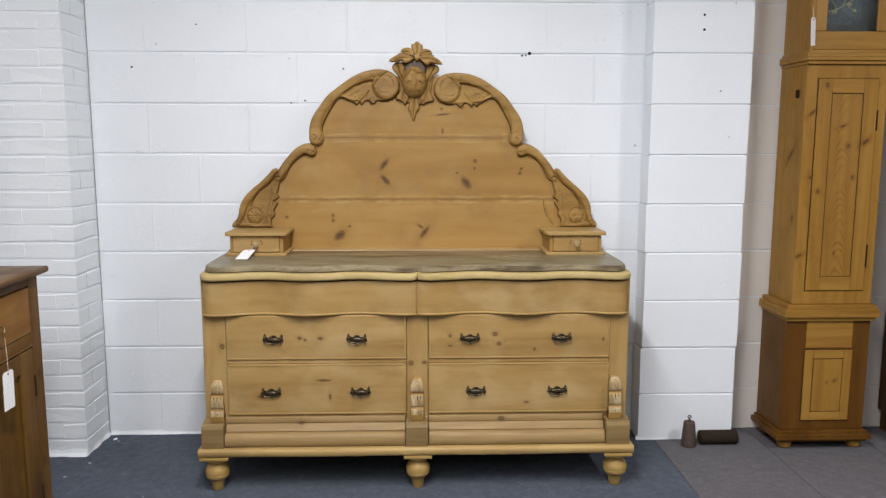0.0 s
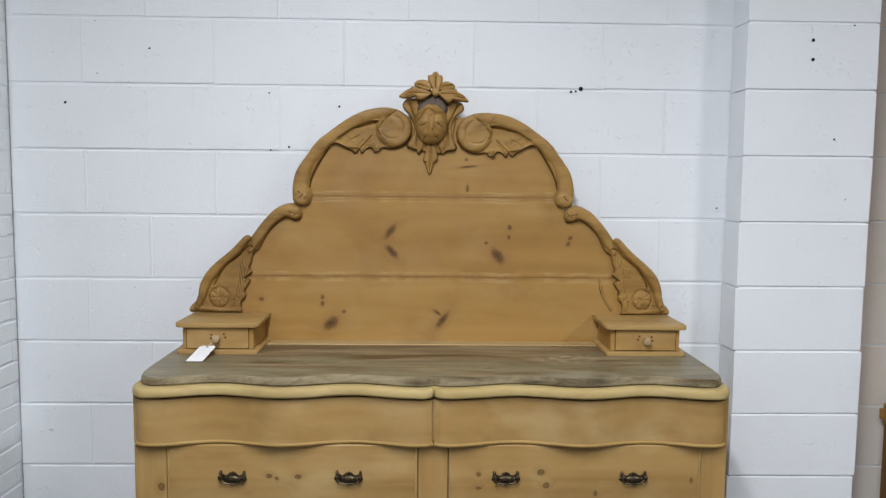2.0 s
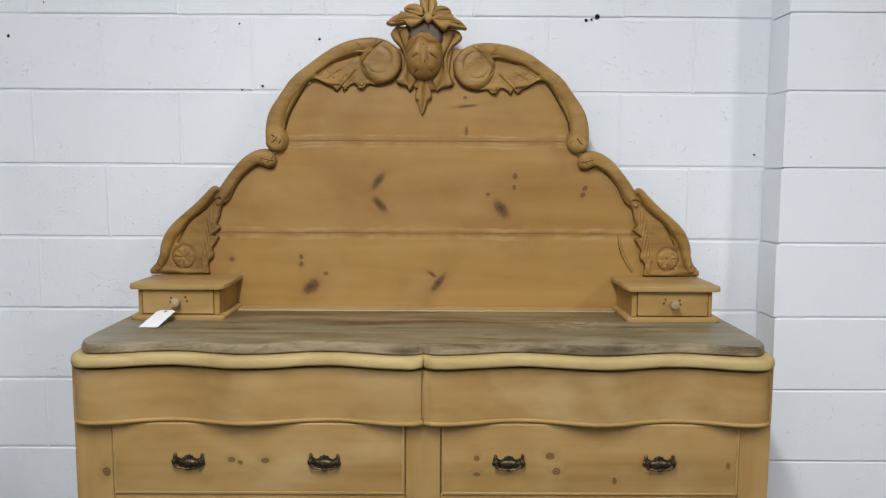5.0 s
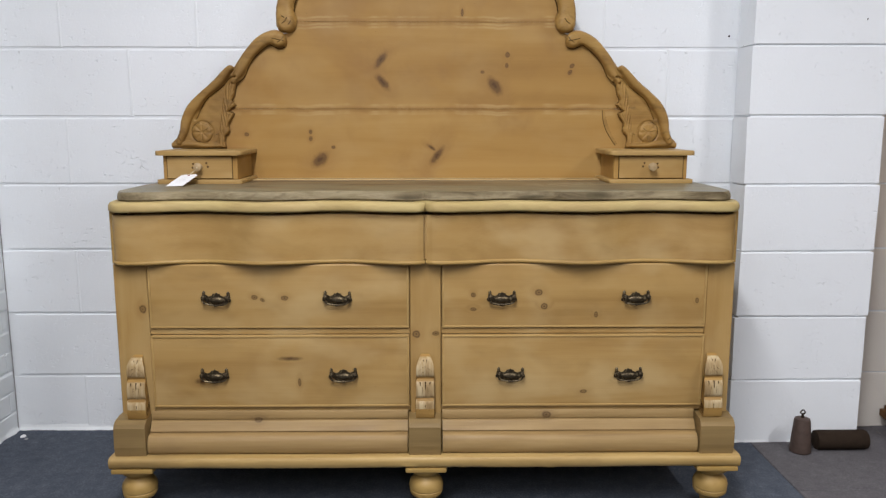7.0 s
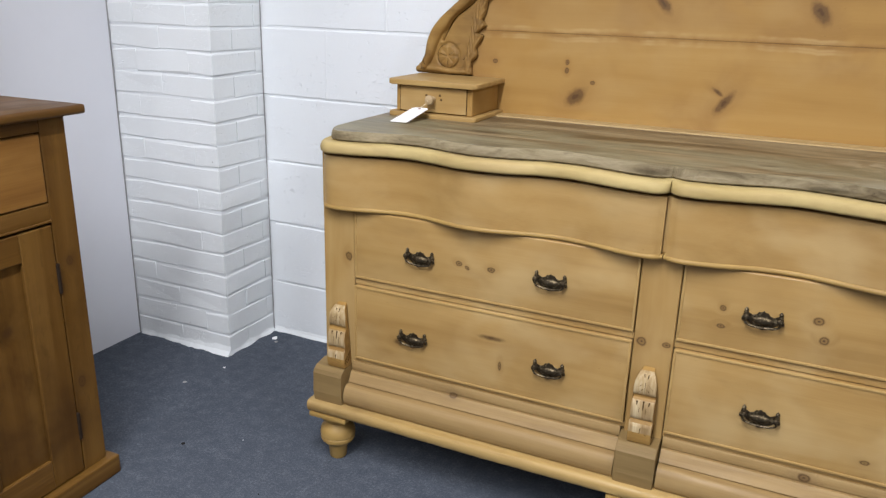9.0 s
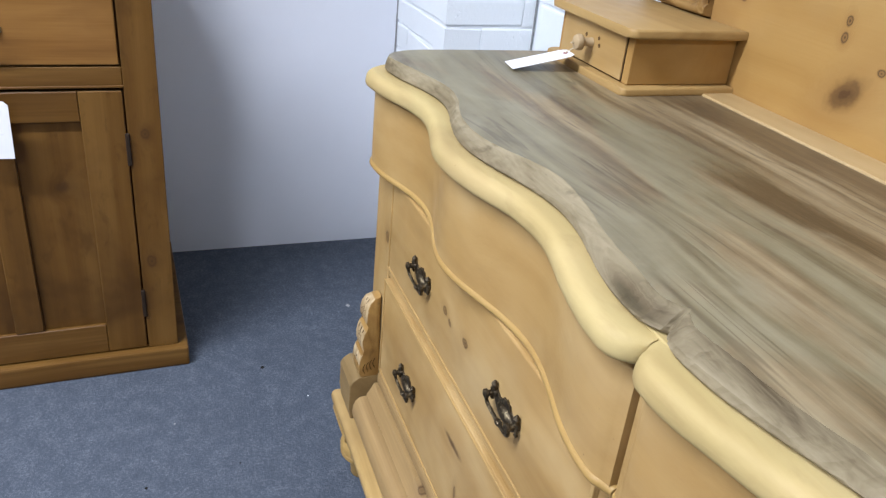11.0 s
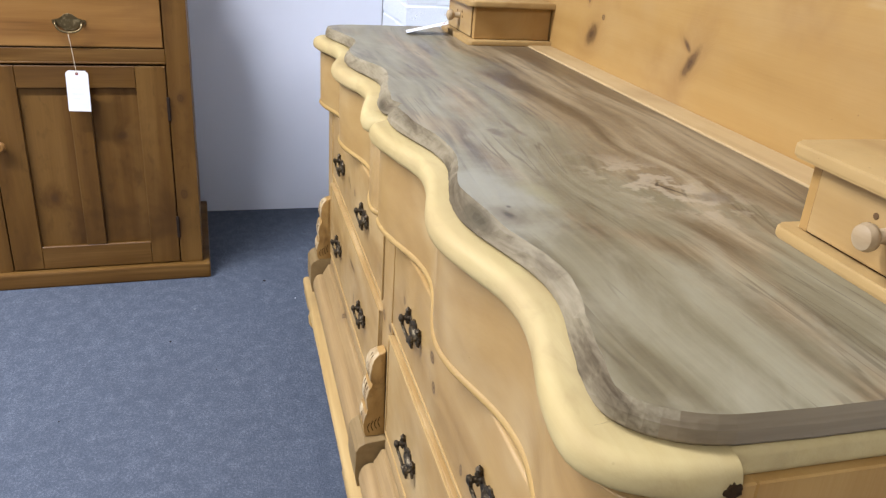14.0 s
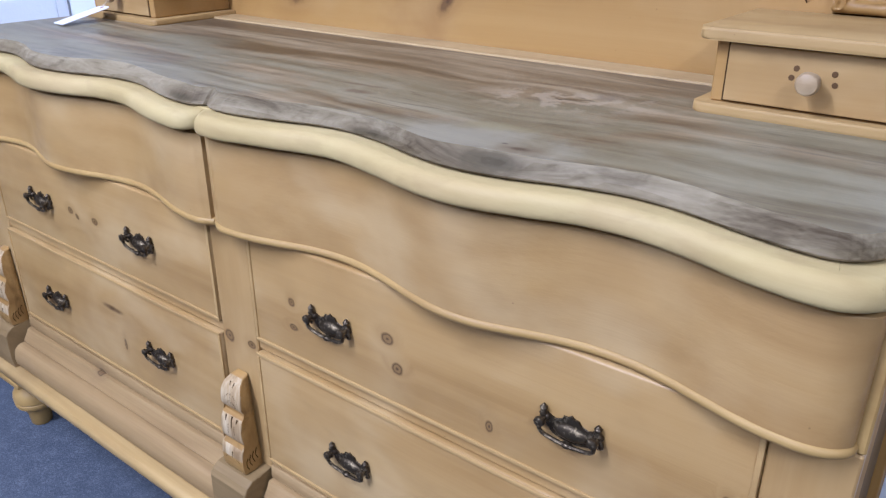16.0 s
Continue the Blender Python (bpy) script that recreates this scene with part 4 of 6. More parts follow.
# Drawers with cast bronze drop handles.
def handle_mesh():
    bm = bmesh.new()
    plate = [(-0.033, -0.006), (-0.024, -0.014), (-0.010, -0.018), (0.010, -0.018), (0.024, -0.014), (0.033, -0.006), (0.036, 0.006), (0.030, 0.012),
             (0.022, 0.007), (0.013, 0.010), (0.010, 0.017), (0.004, 0.016), (0.0, 0.021), (-0.004, 0.016), (-0.010, 0.017), (-0.013, 0.010), (-0.022, 0.007),
             (-0.030, 0.012), (-0.036, 0.006)]
    prism(plate, "y", -0.003, 0.0, 0.0008, 1, bm=bm)
    boss(bm, (0, -0.003), 0.024, 0.011, -0.003, 0.006, rings=5, seg=20)
    for s in (-1, 1):
        lathe([(0.007, 0.0), (0.007, -0.004), (0.0045, -0.007), (0.0045, -0.013), (0.007, -0.015), (0.0065, -0.019), (0.002, -0.021)], 12, (s * 0.035, 0, 0.006), "y", bm)
        lathe([(0.003, 0.0), (0.0055, 0.004), (0.004, 0.008), (0.005, 0.012), (0.0015, 0.017)], 10, (s * 0.036, -0.005, 0.008), "z", bm)
        wire(bm, [(s * 0.034, -0.004, 0.006), (s * 0.041, -0.006, 0.003), (s * 0.042, -0.005, -0.004), (s * 0.037, -0.004, -0.006)], 0.0025, 6, 10)
    wire(bm, [(-0.035, -0.014, 0.004), (-0.036, -0.014, -0.006), (-0.027, -0.012, -0.013), (-0.010, -0.011, -0.0160), (0.0, -0.011, -0.0168), (0.010, -0.011, -0.0160),
              (0.027, -0.012, -0.013), (0.036, -0.014, -0.006), (0.035, -0.014, 0.004)], 0.0028, 8, 40)
    boss(bm, (0.0, -0.0168), 0.007, 0.004, -0.011, 0.004, rings=4, seg=12)
    return bm


HANDLE = None


def drawer(x0, x1, z0, z1, pulls, pz, tight=0.0025):
    global HANDLE
    proud = -0.005 if z1 < 0.6 else -0.001
    bm = slab(x0 + 0.0025, x1 - tight, proud, 0.015, z0 + 0.002, z1 - 0.002, 0.0045, 3)
    front = part("drawer", bm, m_pine, sideboard, "plain pine drawer front with knots", smooth=True)
    a, b, c, d = x0 + 0.0028, x1 - tight - 0.0003, z0 + 0.0023, z1 - 0.0023
    for u0, u1, v0, v1 in ((a, b, d - 0.006, d if z1 < 0.6 else d - 0.0055), (a, b, c, c + 0.006), (a, a + 0.006, c + 0.0062, d - 0.0062), (b - 0.006, b, c + 0.0062, d - 0.0062)):
        if v1 - v0 < 0.002:
            continue
        part("cock_bead", slab(u0, u1, proud - 0.0022, proud + 0.0015, v0, v1, 0.0016, 2), m_bead, front, smooth=True)
    for px in pulls:
        if HANDLE is None:
            ob = part("handle", handle_mesh(), m_bronze, front, "dark bronze drop handle", smooth=True)
            HANDLE = ob.data
        else:
            ob = tagged(new("handle", HANDLE), "dark bronze drop handle")
            ob.parent = front
        ob.location = (px, proud, pz)
        ob.scale = (0.94, 0.94, 0.94)
        ob.rotation_euler = (0, radians(random.uniform(-2.5, 2.5)), 0)
    return front


drawer(-0.776, -0.044, 0.541, 0.7275, (-0.585, -0.247), 0.627)
drawer(-0.776, -0.044, 0.310, 0.525, (-0.598, -0.234), 0.405)
drawer(0.043, 0.791, 0.541, 0.7275, (0.214, 0.591), 0.627, 0.0006)
drawer(0.043, 0.791, 0.310, 0.525, (0.240, 0.577), 0.405, 0.0006)

# Serpentine frieze, its lower bead, the thick edge moulding and the weathered top.
for side in (1, -1):
    face = [(-0.0185, 0.7385), (-0.0185, 0.8650), (-0.0195, 0.8660), (-0.040, 0.8660), (-0.040, 0.7385)]
    part("frieze_drawer", half(moulding(front_path(0.005, 0.012, -1.0, -0.0025), face), side), m_pine, sideboard, "serpentine frieze drawer front", smooth=True)
    part("bead", handled(half(moulding(front_path(0.001, 0.012, -1.0, -0.0012), round_profile(-0.0150, 0.7268, 0.7390, -0.058, 9)), side), 0.0007), m_gold, sideboard, "thin rounded bead", smooth=True)
    part("edge_moulding", handled(half(moulding(front_path(0.0009, 0.026, 0.056), NOSE), side), 0.0012), m_pale, sideboard,
         "thick rounded pale edge moulding", smooth=True)
    part("side_moulding", half(slab(0.815, 0.862, 0.0565, 0.585, 0.8765, 0.9015, 0.007, 3), side), m_pale, sideboard, "side edge moulding", smooth=True)
    part("corner_post", half(slab(0.836, 0.8685, 0.0, 0.018, 0.7275, 0.874, 0.002, 1), side), m_gold, sideboard)
    part("corner_gap", half(slab(0.816, 0.8525, -0.0022, -0.0004, 0.7395, 0.8735, 0.0), side), m_dark, sideboard)
    # Framed end of the carcass.
    for y0, y1, z0, z1 in ((0.0185, 0.078, 0.187, 0.8762), (0.480, 0.585, 0.187, 0.8762), (0.078, 0.480, 0.814, 0.8762), (0.078, 0.480, 0.187, 0.290)):
        part("end_frame", half(slab(0.8505, 0.8675, y0, y1, z0, z1, 0.0015, 1), side), m_frame, sideboard)
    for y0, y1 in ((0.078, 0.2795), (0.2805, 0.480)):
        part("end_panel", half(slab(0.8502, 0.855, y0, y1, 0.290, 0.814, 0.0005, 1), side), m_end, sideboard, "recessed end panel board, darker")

bm = lathe([(0.0070, -0.006), (0.0062, 0.0012), (0.0025, 0.0020)], 17, (0.8776, 0.0490, 0.8825), "x")
for k, v in enumerate(bm.verts):
    v.co.y += 0.0014 * math.sin(5.0 * k)
    v.co.z += 0.0012 * math.sin(3.0 * k + 1.0)
part("broken_end", bm, m_dark, sideboard, "dark broken end grain of the moulding")
outline = [(x, y + 0.030) for x, y in front_path(0.001, 0.016)[:90]]
last_y = outline[-1][1]
outline += [(0.803 + 0.057 * math.sin(a), 0.070 - (0.070 - last_y) * math.cos(a)) for a in [math.pi / 2 * k / 10 for k in range(1, 11)]]
outline += [(0.862, 0.120), (0.862, 0.440)]


def worn_width(f):
    """How wide the eroded slope along the front edge is; f runs from one end of the top to the other."""
    w = 0.0062 + 0.0020 * math.sin(17.0 * f) + 0.0015 * math.sin(41.0 * f + 1.0)
    for at, wide, deep in ((-0.30, 0.12, 0.010), (-0.07, 0.06, 0.016), (0.07, 0.05, 0.010), (-0.52, 0.07, 0.004), (0.26, 0.07, 0.004), (0.46, 0.06, 0.007), (0.68, 0.09, 0.006)):
        w += deep * math.exp(-((f - at) / wide) ** 2)
    return w


def worn_top():
    """The top: a flat board whose front edge is eaten back in a rough slope over a low upright face."""
    chance = random.Random(5)
    bm = bmesh.new()
    rows = []
    for side in (1, -1):
        line = outline if side > 0 else outline[::-1]
        for k, (x, y) in enumerate(line):
            ax, ay = line[max(k - 1, 0)]
            bx, by = line[min(k + 1, len(line) - 1)]
            t = Vector((bx - ax, by - ay)).normalized() * side
            if x < 0.004:
                t = Vector((1.0, 0.0))
            f = x * side
            plain = min(1.0, max(0.0, (x - 0.78) / 0.05))
            w = worn_width(f) * (1 - plain) + 0.003 * plain
            rough = 0.0007 * (1 - plain)
            face = 0.9110 + 0.004 * math.sin(23.0 * f) * (1 - plain) + 0.006 * plain
            j = [chance.uniform(-1, 1) * rough for _ in range(5)]
            ring = ((0.000, 0.9045), (0.0015 + j[0], 0.9070), (0.0005 + j[1], face), (-0.30 * w + j[2], face + 0.006 - 0.002 * plain + j[3]), (-0.72 * w + 1.5 * j[4], 0.9235 + 0.5 * j[3]), (-w - 0.001 + j[4], TOP))
            rows.append([bm.verts.new((side * (x + t.y * o), y - t.x * o, z)) for o, z in ring])
    n = len(rows)
    for k in range(n):
        a, b = rows[k], rows[(k + 1) % n]
        for i in range(5):
            bm.faces.new((a[i], b[i], b[i + 1], a[i + 1])).material_index = 1
    bm.faces.new([r[0] for r in rows][::-1]).material_index = 1
    bm.faces.new([r[5] for r in rows])
    return bm


board = part("top_board", worn_top(), m_grey, sideboard, "weathered grey-brown serpentine top with an eroded front edge")
board.data.materials.append(m_edge)
board.data.materials.append(m_board_end)
for face in board.data.polygons:
    if face.normal.z < 0.95 and abs(face.center.x) > 0.846:
        face.material_index = 2
part("notch_block", slab(-0.030, 0.030, -0.012, 0.030, 0.880, 0.9028, 0.001, 1), m_pale, sideboard)
part("top_batten", slab(-0.862, 0.862, 0.4405, 0.4996, 0.902, 0.9305, 0.0025, 2), m_batten, sideboard, "pale batten behind the top")

# Upright back of three boards, cut to the arch.
HALF = [(0.905, 0.8285), (1.03, 0.8285), (1.08, 0.802), (1.16, 0.7528), (1.23, 0.679), (1.29, 0.618), (1.34, 0.556), (1.372, 0.5038), (1.4, 0.4644), (1.4396, 0.4625), (1.4986, 0.4546), (1.5378, 0.4408), (1.5968, 0.3956), (1.6459, 0.3395), (1.6851, 0.2706), (1.7146, 0.1968), (1.7323, 0.1279), (1.7391, 0.0394)]


def half_width(z):
    for (za, wa), (zb, wb) in zip(HALF, HALF[1:]):
        if za <= z <= zb:
            return wa + (wb - wa) * (z - za) / (zb - za)
    return HALF[-1][1]


for z0, z1 in ((0.910, 1.1597), (1.1603, 1.4401), (1.4407, 1.715)):
    z1 = min(z1, HALF[-1][0])
    levels = [z0 + (z1 - z0) * k / 24 for k in range(25)]
    reach = [half_width(z) + (-0.022 if z > 1.5 else 0.012 if 1.30 < z < 1.405 else -0.012) for z in levels]
    line = [(w, z) for w, z in zip(reach, levels)] + [(-w, z) for w, z in zip(reach[::-1], levels[::-1])]
    part("back_board", prism(line, "y", 0.500, 0.522, 0.0006, 1), m_back, sideboard, "wide knotty pine back board")
part("back_brace", slab(-0.44, 0.44, 0.5225, 0.552, 0.903, 1.40, 0.003, 1), m_side, sideboard)


# Carving on the back. Each place is (x, z) on the board, at y = FACE.
FACE = 0.500


def cut(name, bm, parent, side, label="", material=None):
    return part(name, half(bm, side), material or m_carve, parent, label, smooth=True)


def relief(outline, front, rise, edge=0.005, back=FACE - 0.0005, rounds=1):
    """A flat carved piece with rolled edges: its outline of (x, z) rises to y = front - rise."""
    pts = [Vector(p) for p in outline]
    for _ in range(rounds):
        pts = [q for p, n in zip(pts, pts[1:] + pts[:1]) for q in (p.lerp(n, 0.22), p.lerp(n, 0.78))]
    area = sum(p.x * n.y - n.x * p.y for p, n in zip(pts, pts[1:] + pts[:1]))
    turn = 1 if area > 0 else -1
    inward = []
    for k, p in enumerate(pts):
        t = (pts[(k + 1) % len(pts)] - pts[k - 1]).normalized()
        inward.append(Vector((-t.y, t.x)) * turn)
    bm = bmesh.new()
    rows = []
    for inset, y in ((0.0, back), (0.0, front - 0.25 * rise), (0.25 * edge, front - 0.72 * rise), (0.65 * edge, front - 0.95 * rise), (edge, front - rise)):
        rows.append([bm.verts.new((p.x + n.x * inset, y, p.y + n.y * inset)) for p, n in zip(pts, inward)])
    m = len(pts)
    for a, b in zip(rows, rows[1:]):
        for k in range(m):
            bm.faces.new((a[k], a[(k + 1) % m], b[(k + 1) % m], b[k]))
    bm.faces.new(rows[0])
    bm.faces.new(rows[-1][::-1])
    return bm


def vein(points, y, parent, side, r=0.0011):
    """A dark wire of (x, z) at y, for cut lines and for the shade under the curls."""
    cut("cut_line", wire(bmesh.new(), [(x, y, z) for x, z in points], r, 6, 10), parent, side, material=m_cut)


def nearest(points, line):
    """For each point its distance from the line, the place along it from 0 to 1, and the foot on the line."""
    line = np.array(line, float)
    lengths = np.hypot(*(line[1:] - line[:-1]).T)
    total, run = lengths.sum(), 0.0
    best = np.full(len(points), 1e9)
    along = np.zeros(len(points))
    foot_at = np.zeros((len(points), 2))
    for a, b, size in zip(line, line[1:], lengths):
        f = np.clip(((points - a) @ (b - a)) / max(size * size, 1e-12), 0, 1)
        q = a + f[:, None] * (b - a)
        d = np.hypot(*(points - q).T)
        closer = d < best
        best = np.where(closer, d, best)
        along = np.where(closer, (run + f * size) / total, along)
        foot_at = np.where(closer[:, None], q, foot_at)
        run += size
    return best, along, foot_at


def smooth_line(line, count=40):
    return [tuple(p) for p in curve_points([Vector(p) for p in line], count)]


def rolled(d, w):
    """A quarter-round edge: 0 at d = 0, 1 from d = w on."""
    return np.sqrt(np.maximum(0.0, 1 - (1 - np.clip(d / w, 0, 1)) ** 2))


def ridge(points, line, widths, low, rise, sharp=2.0):
    """A rounded rib along a line; widths are its half widths at even steps."""
    d, along, _ = nearest(points, smooth_line(line))
    w = np.interp(along, np.linspace(0, 1, len(widths)), widths)
    u = np.clip(d / w, 0, 1)
    return np.where(u < 1, low + rise * np.sqrt(np.maximum(0.0, 1 - u ** sharp)), 0.0)


def groove(points, line, depth, wide):
    return -depth * np.exp(-(nearest(points, smooth_line(line))[0] / wide) ** 2)


def disc(points, centre, rx, rz, rise, edge=0.35):
    r = np.hypot((points[:, 0] - centre[0]) / rx, (points[:, 1] - centre[1]) / rz)
    return np.where(r < 1, rise * rolled(1 - r, edge), 0.0), r


def carve(name, outline, height, side, warp, label, step=0.0018):
    """A carving in relief on the back boards: its height over the board is given by a function of the place on it."""
    pts = [Vector(p) for p in outline]
    soft = []
    for o, p, n in zip(pts[-1:] + pts[:-1], pts, pts[1:] + pts[:1]):
        tooth = (p - o).normalized().dot((n - p).normalized()) < 0.05
        soft += [p] if tooth else [p.lerp(o, 0.25), p.lerp(n, 0.25)]
    pts = soft
    loop = np.array([tuple(p) for p in pts] + [tuple(pts[0])])
    low, high = loop.min(0), loop.max(0)
    nx, nz = int((high[0] - low[0]) / step) + 2, int((high[1] - low[1]) / step) + 2
    gx, gz = np.meshgrid(low[0] + step * np.arange(nx), low[1] + step * np.arange(nz), indexing="ij")
    cx, cz = gx[:-1, :-1].ravel() + step / 2, gz[:-1, :-1].ravel() + step / 2
    inside = np.zeros(len(cx), bool)
    for (ax, az), (bx, bz) in zip(loop, loop[1:]):
        if az != bz:
            inside ^= ((az > cz) != (bz > cz)) & (cx < (bx - ax) * (cz - az) / (bz - az) + ax)
    keep = inside.reshape(nx - 1, nz - 1)
    share = np.zeros((nx, nz), int)
    for i in (0, 1):
        for k in (0, 1):
            share[i:nx - 1 + i, k:nz - 1 + k] += keep
    used = share > 0
    index = -np.ones((nx, nz), int)
    index[used] = np.arange(used.sum())
    points = np.stack([gx[used], gz[used]], 1)
    rim = share[used] < 4
    d, _, at = nearest(points, loop)
    points[rim] = at[rim]
    d[rim] = 0.0
    tall = np.maximum(height(points, d), 0.0012)
    count = len(points)
    wx, wz = warp(points[:, 0], points[:, 1])
    front = np.stack([-side * wx, FACE - tall, wz], 1)
    verts = front.tolist()
    cells = np.argwhere(keep)
    faces, edges = [], {}
    for i, k in cells:
        quad = [int(index[i, k]), int(index[i + 1, k]), int(index[i + 1, k + 1]), int(index[i, k + 1])]
        faces.append(quad if side < 0 else quad[::-1])
        for a, b in zip(faces[-1], faces[-1][1:] + faces[-1][:1]):
            edges[(a, b)] = edges.get((a, b), 0) + 1
    back = {}
    for a, b in [e for e in edges if (e[1], e[0]) not in edges]:
        for n in (a, b):
            if n not in back:
                back[n] = len(verts)
                verts.append((verts[n][0], FACE - 0.0004, verts[n][2]))
        faces.append([b, a, back[a], back[b]])
    data = bpy.data.meshes.new(name)
    data.from_pydata(verts, [], faces)
    data.materials.append(m_carve)
    data.polygons.foreach_set("use_smooth", [True] * len(data.polygons))
    data.set_sharp_from_angle(angle=radians(62))
    ob = tagged(new(name, data), label)
    ob.parent = sideboard

    def dark_trace(line, r=0.0009, deep=0.0):
        """A dark wire on the carving, for cuts and for contact shade along its inner edges."""
        line = np.array(smooth_line(line, 16))
        tall_at = np.maximum(height(line, nearest(line, loop)[0]), 0.0012)
        ax, az = warp(line[:, 0], line[:, 1])
        bm = wire(bmesh.new(), [(-side * x, FACE - h + deep, z) for x, h, z in zip(ax, tall_at, az)], r, 6, 30)
        part("cut_line", bm, m_cut, ob)

    return dark_trace


ARCH = [(-0.487, 1.418), (-0.492, 1.454), (-0.487, 1.497), (-0.475, 1.534), (-0.439, 1.584), (-0.407, 1.629), (-0.354, 1.669), (-0.302, 1.707), (-0.25, 1.734), (-0.197, 1.746), (-0.161, 1.748), (-0.125, 1.741),
        (-0.093, 1.72), (-0.074, 1.689), (-0.078, 1.653), (-0.097, 1.625), (-0.124, 1.61), (-0.155, 1.605), (-0.18, 1.609), (-0.188, 1.598), (-0.199, 1.593), (-0.21, 1.601), (-0.22, 1.61), (-0.235, 1.604), (-0.25, 1.587),
        (-0.258, 1.602), (-0.272, 1.587), (-0.283, 1.598), (-0.305, 1.606), (-0.327, 1.619), (-0.344, 1.621), (-0.363, 1.608), (-0.39, 1.566), (-0.412, 1.528), (-0.426, 1.495), (-0.43, 1.471), (-0.42, 1.451), (-0.423, 1.424),
        (-0.438, 1.407), (-0.457, 1.404), (-0.476, 1.407)]
ARCH_STEP = [(-0.189, 1.697), (-0.216, 1.691), (-0.239, 1.685), (-0.278, 1.672), (-0.31, 1.651), (-0.332, 1.636)]
ARCH_BEAD = [(-0.184, 1.704), (-0.224, 1.702), (-0.263, 1.689), (-0.294, 1.671), (-0.331, 1.641)]
ARCH_RIM = [(-0.424, 1.500), (-0.414, 1.540), (-0.392, 1.582), (-0.367, 1.615), (-0.344, 1.627), (-0.322, 1.621), (-0.297, 1.612), (-0.265, 1.610)]
ARCH_BAND = [(-0.457, 1.432), (-0.461, 1.490), (-0.444, 1.545), (-0.412, 1.596), (-0.350, 1.651), (-0.285, 1.694), (-0.222, 1.722), (-0.165, 1.730)]
LEAF_CUT = [(-0.217, 1.648), (-0.236, 1.626), (-0.259, 1.603)]
DISC_CUT = [(-0.131, 1.736), (-0.165, 1.709), (-0.187, 1.683), (-0.197, 1.668), (-0.187, 1.651)]


def arch_height(p, d):
    h = 0.012 * rolled(d, 0.004)
    h = np.maximum(h, ridge(p, ARCH_BAND, (0.034, 0.029, 0.029, 0.030, 0.029, 0.027, 0.024, 0.020), 0.012, 0.017, 2.6) * rolled(d, 0.010))
    h = np.maximum(h, ridge(p, ARCH_RIM, (0.005, 0.007, 0.008, 0.008, 0.009, 0.008, 0.005), 0.010, 0.010) * rolled(d, 0.004))
    h = np.maximum(h, ridge(p, ARCH_BEAD, (0.003, 0.006, 0.006, 0.005, 0.002), 0.015, 0.008))
    h = h + groove(p, ARCH_STEP, 0.010, 0.0032)
    # the leaf: two halves that fall to the cut midline, with furrows out of the teeth
    for line in ([(-0.250, 1.590), (-0.238, 1.610), (-0.222, 1.628)], [(-0.272, 1.590), (-0.262, 1.612), (-0.244, 1.634)], [(-0.300, 1.622), (-0.285, 1.634), (-0.262, 1.648)]):
        h = h + groove(p, line, 0.003, 0.003)
    h = h + groove(p, LEAF_CUT, 0.005, 0.0022)
    top, r = disc(p, (-0.138, 1.676), 0.066, 0.071, 0.027, 0.30)
    ring = np.hypot((p[:, 0] + 0.147) / 0.040, (p[:, 1] - 1.680) / 0.040)
    angle = np.arctan2(p[:, 1] - 1.680, p[:, 0] + 0.147)
    top = top - np.where(r < 1, 0.0030 * np.exp(-(((ring - 1) / 0.07) ** 2)) * (0.55 + 0.45 * np.sin(3 * angle + 1)) + 0.0012 * (ring < 1) + 0.0007 * np.sin(70 * p[:, 0] + 90 * p[:, 1]), 0.0)
    h = np.maximum(h, top * rolled(d, 0.006) + 0.0 * h)
    h = h + groove(p, DISC_CUT, 0.005, 0.0025)
    curl, r = disc(p, (-0.199, 1.608), 0.015, 0.016, 0.021, 0.5)
    turn = np.arctan2(p[:, 1] - 1.608, p[:, 0] + 0.199)
    h = np.maximum(h, curl - np.where(r < 1, 0.005 * np.exp(-(((r - 0.58 - 0.05 * turn) / 0.13) ** 2)), 0.0))
    knob, r = disc(p, (-0.456, 1.434), 0.034, 0.031, 0.031, 0.55)
    return np.maximum(h, knob) + 0.0004 * np.sin(160 * p[:, 0] + 60 * p[:, 1]) * np.sin(110 * p[:, 1])


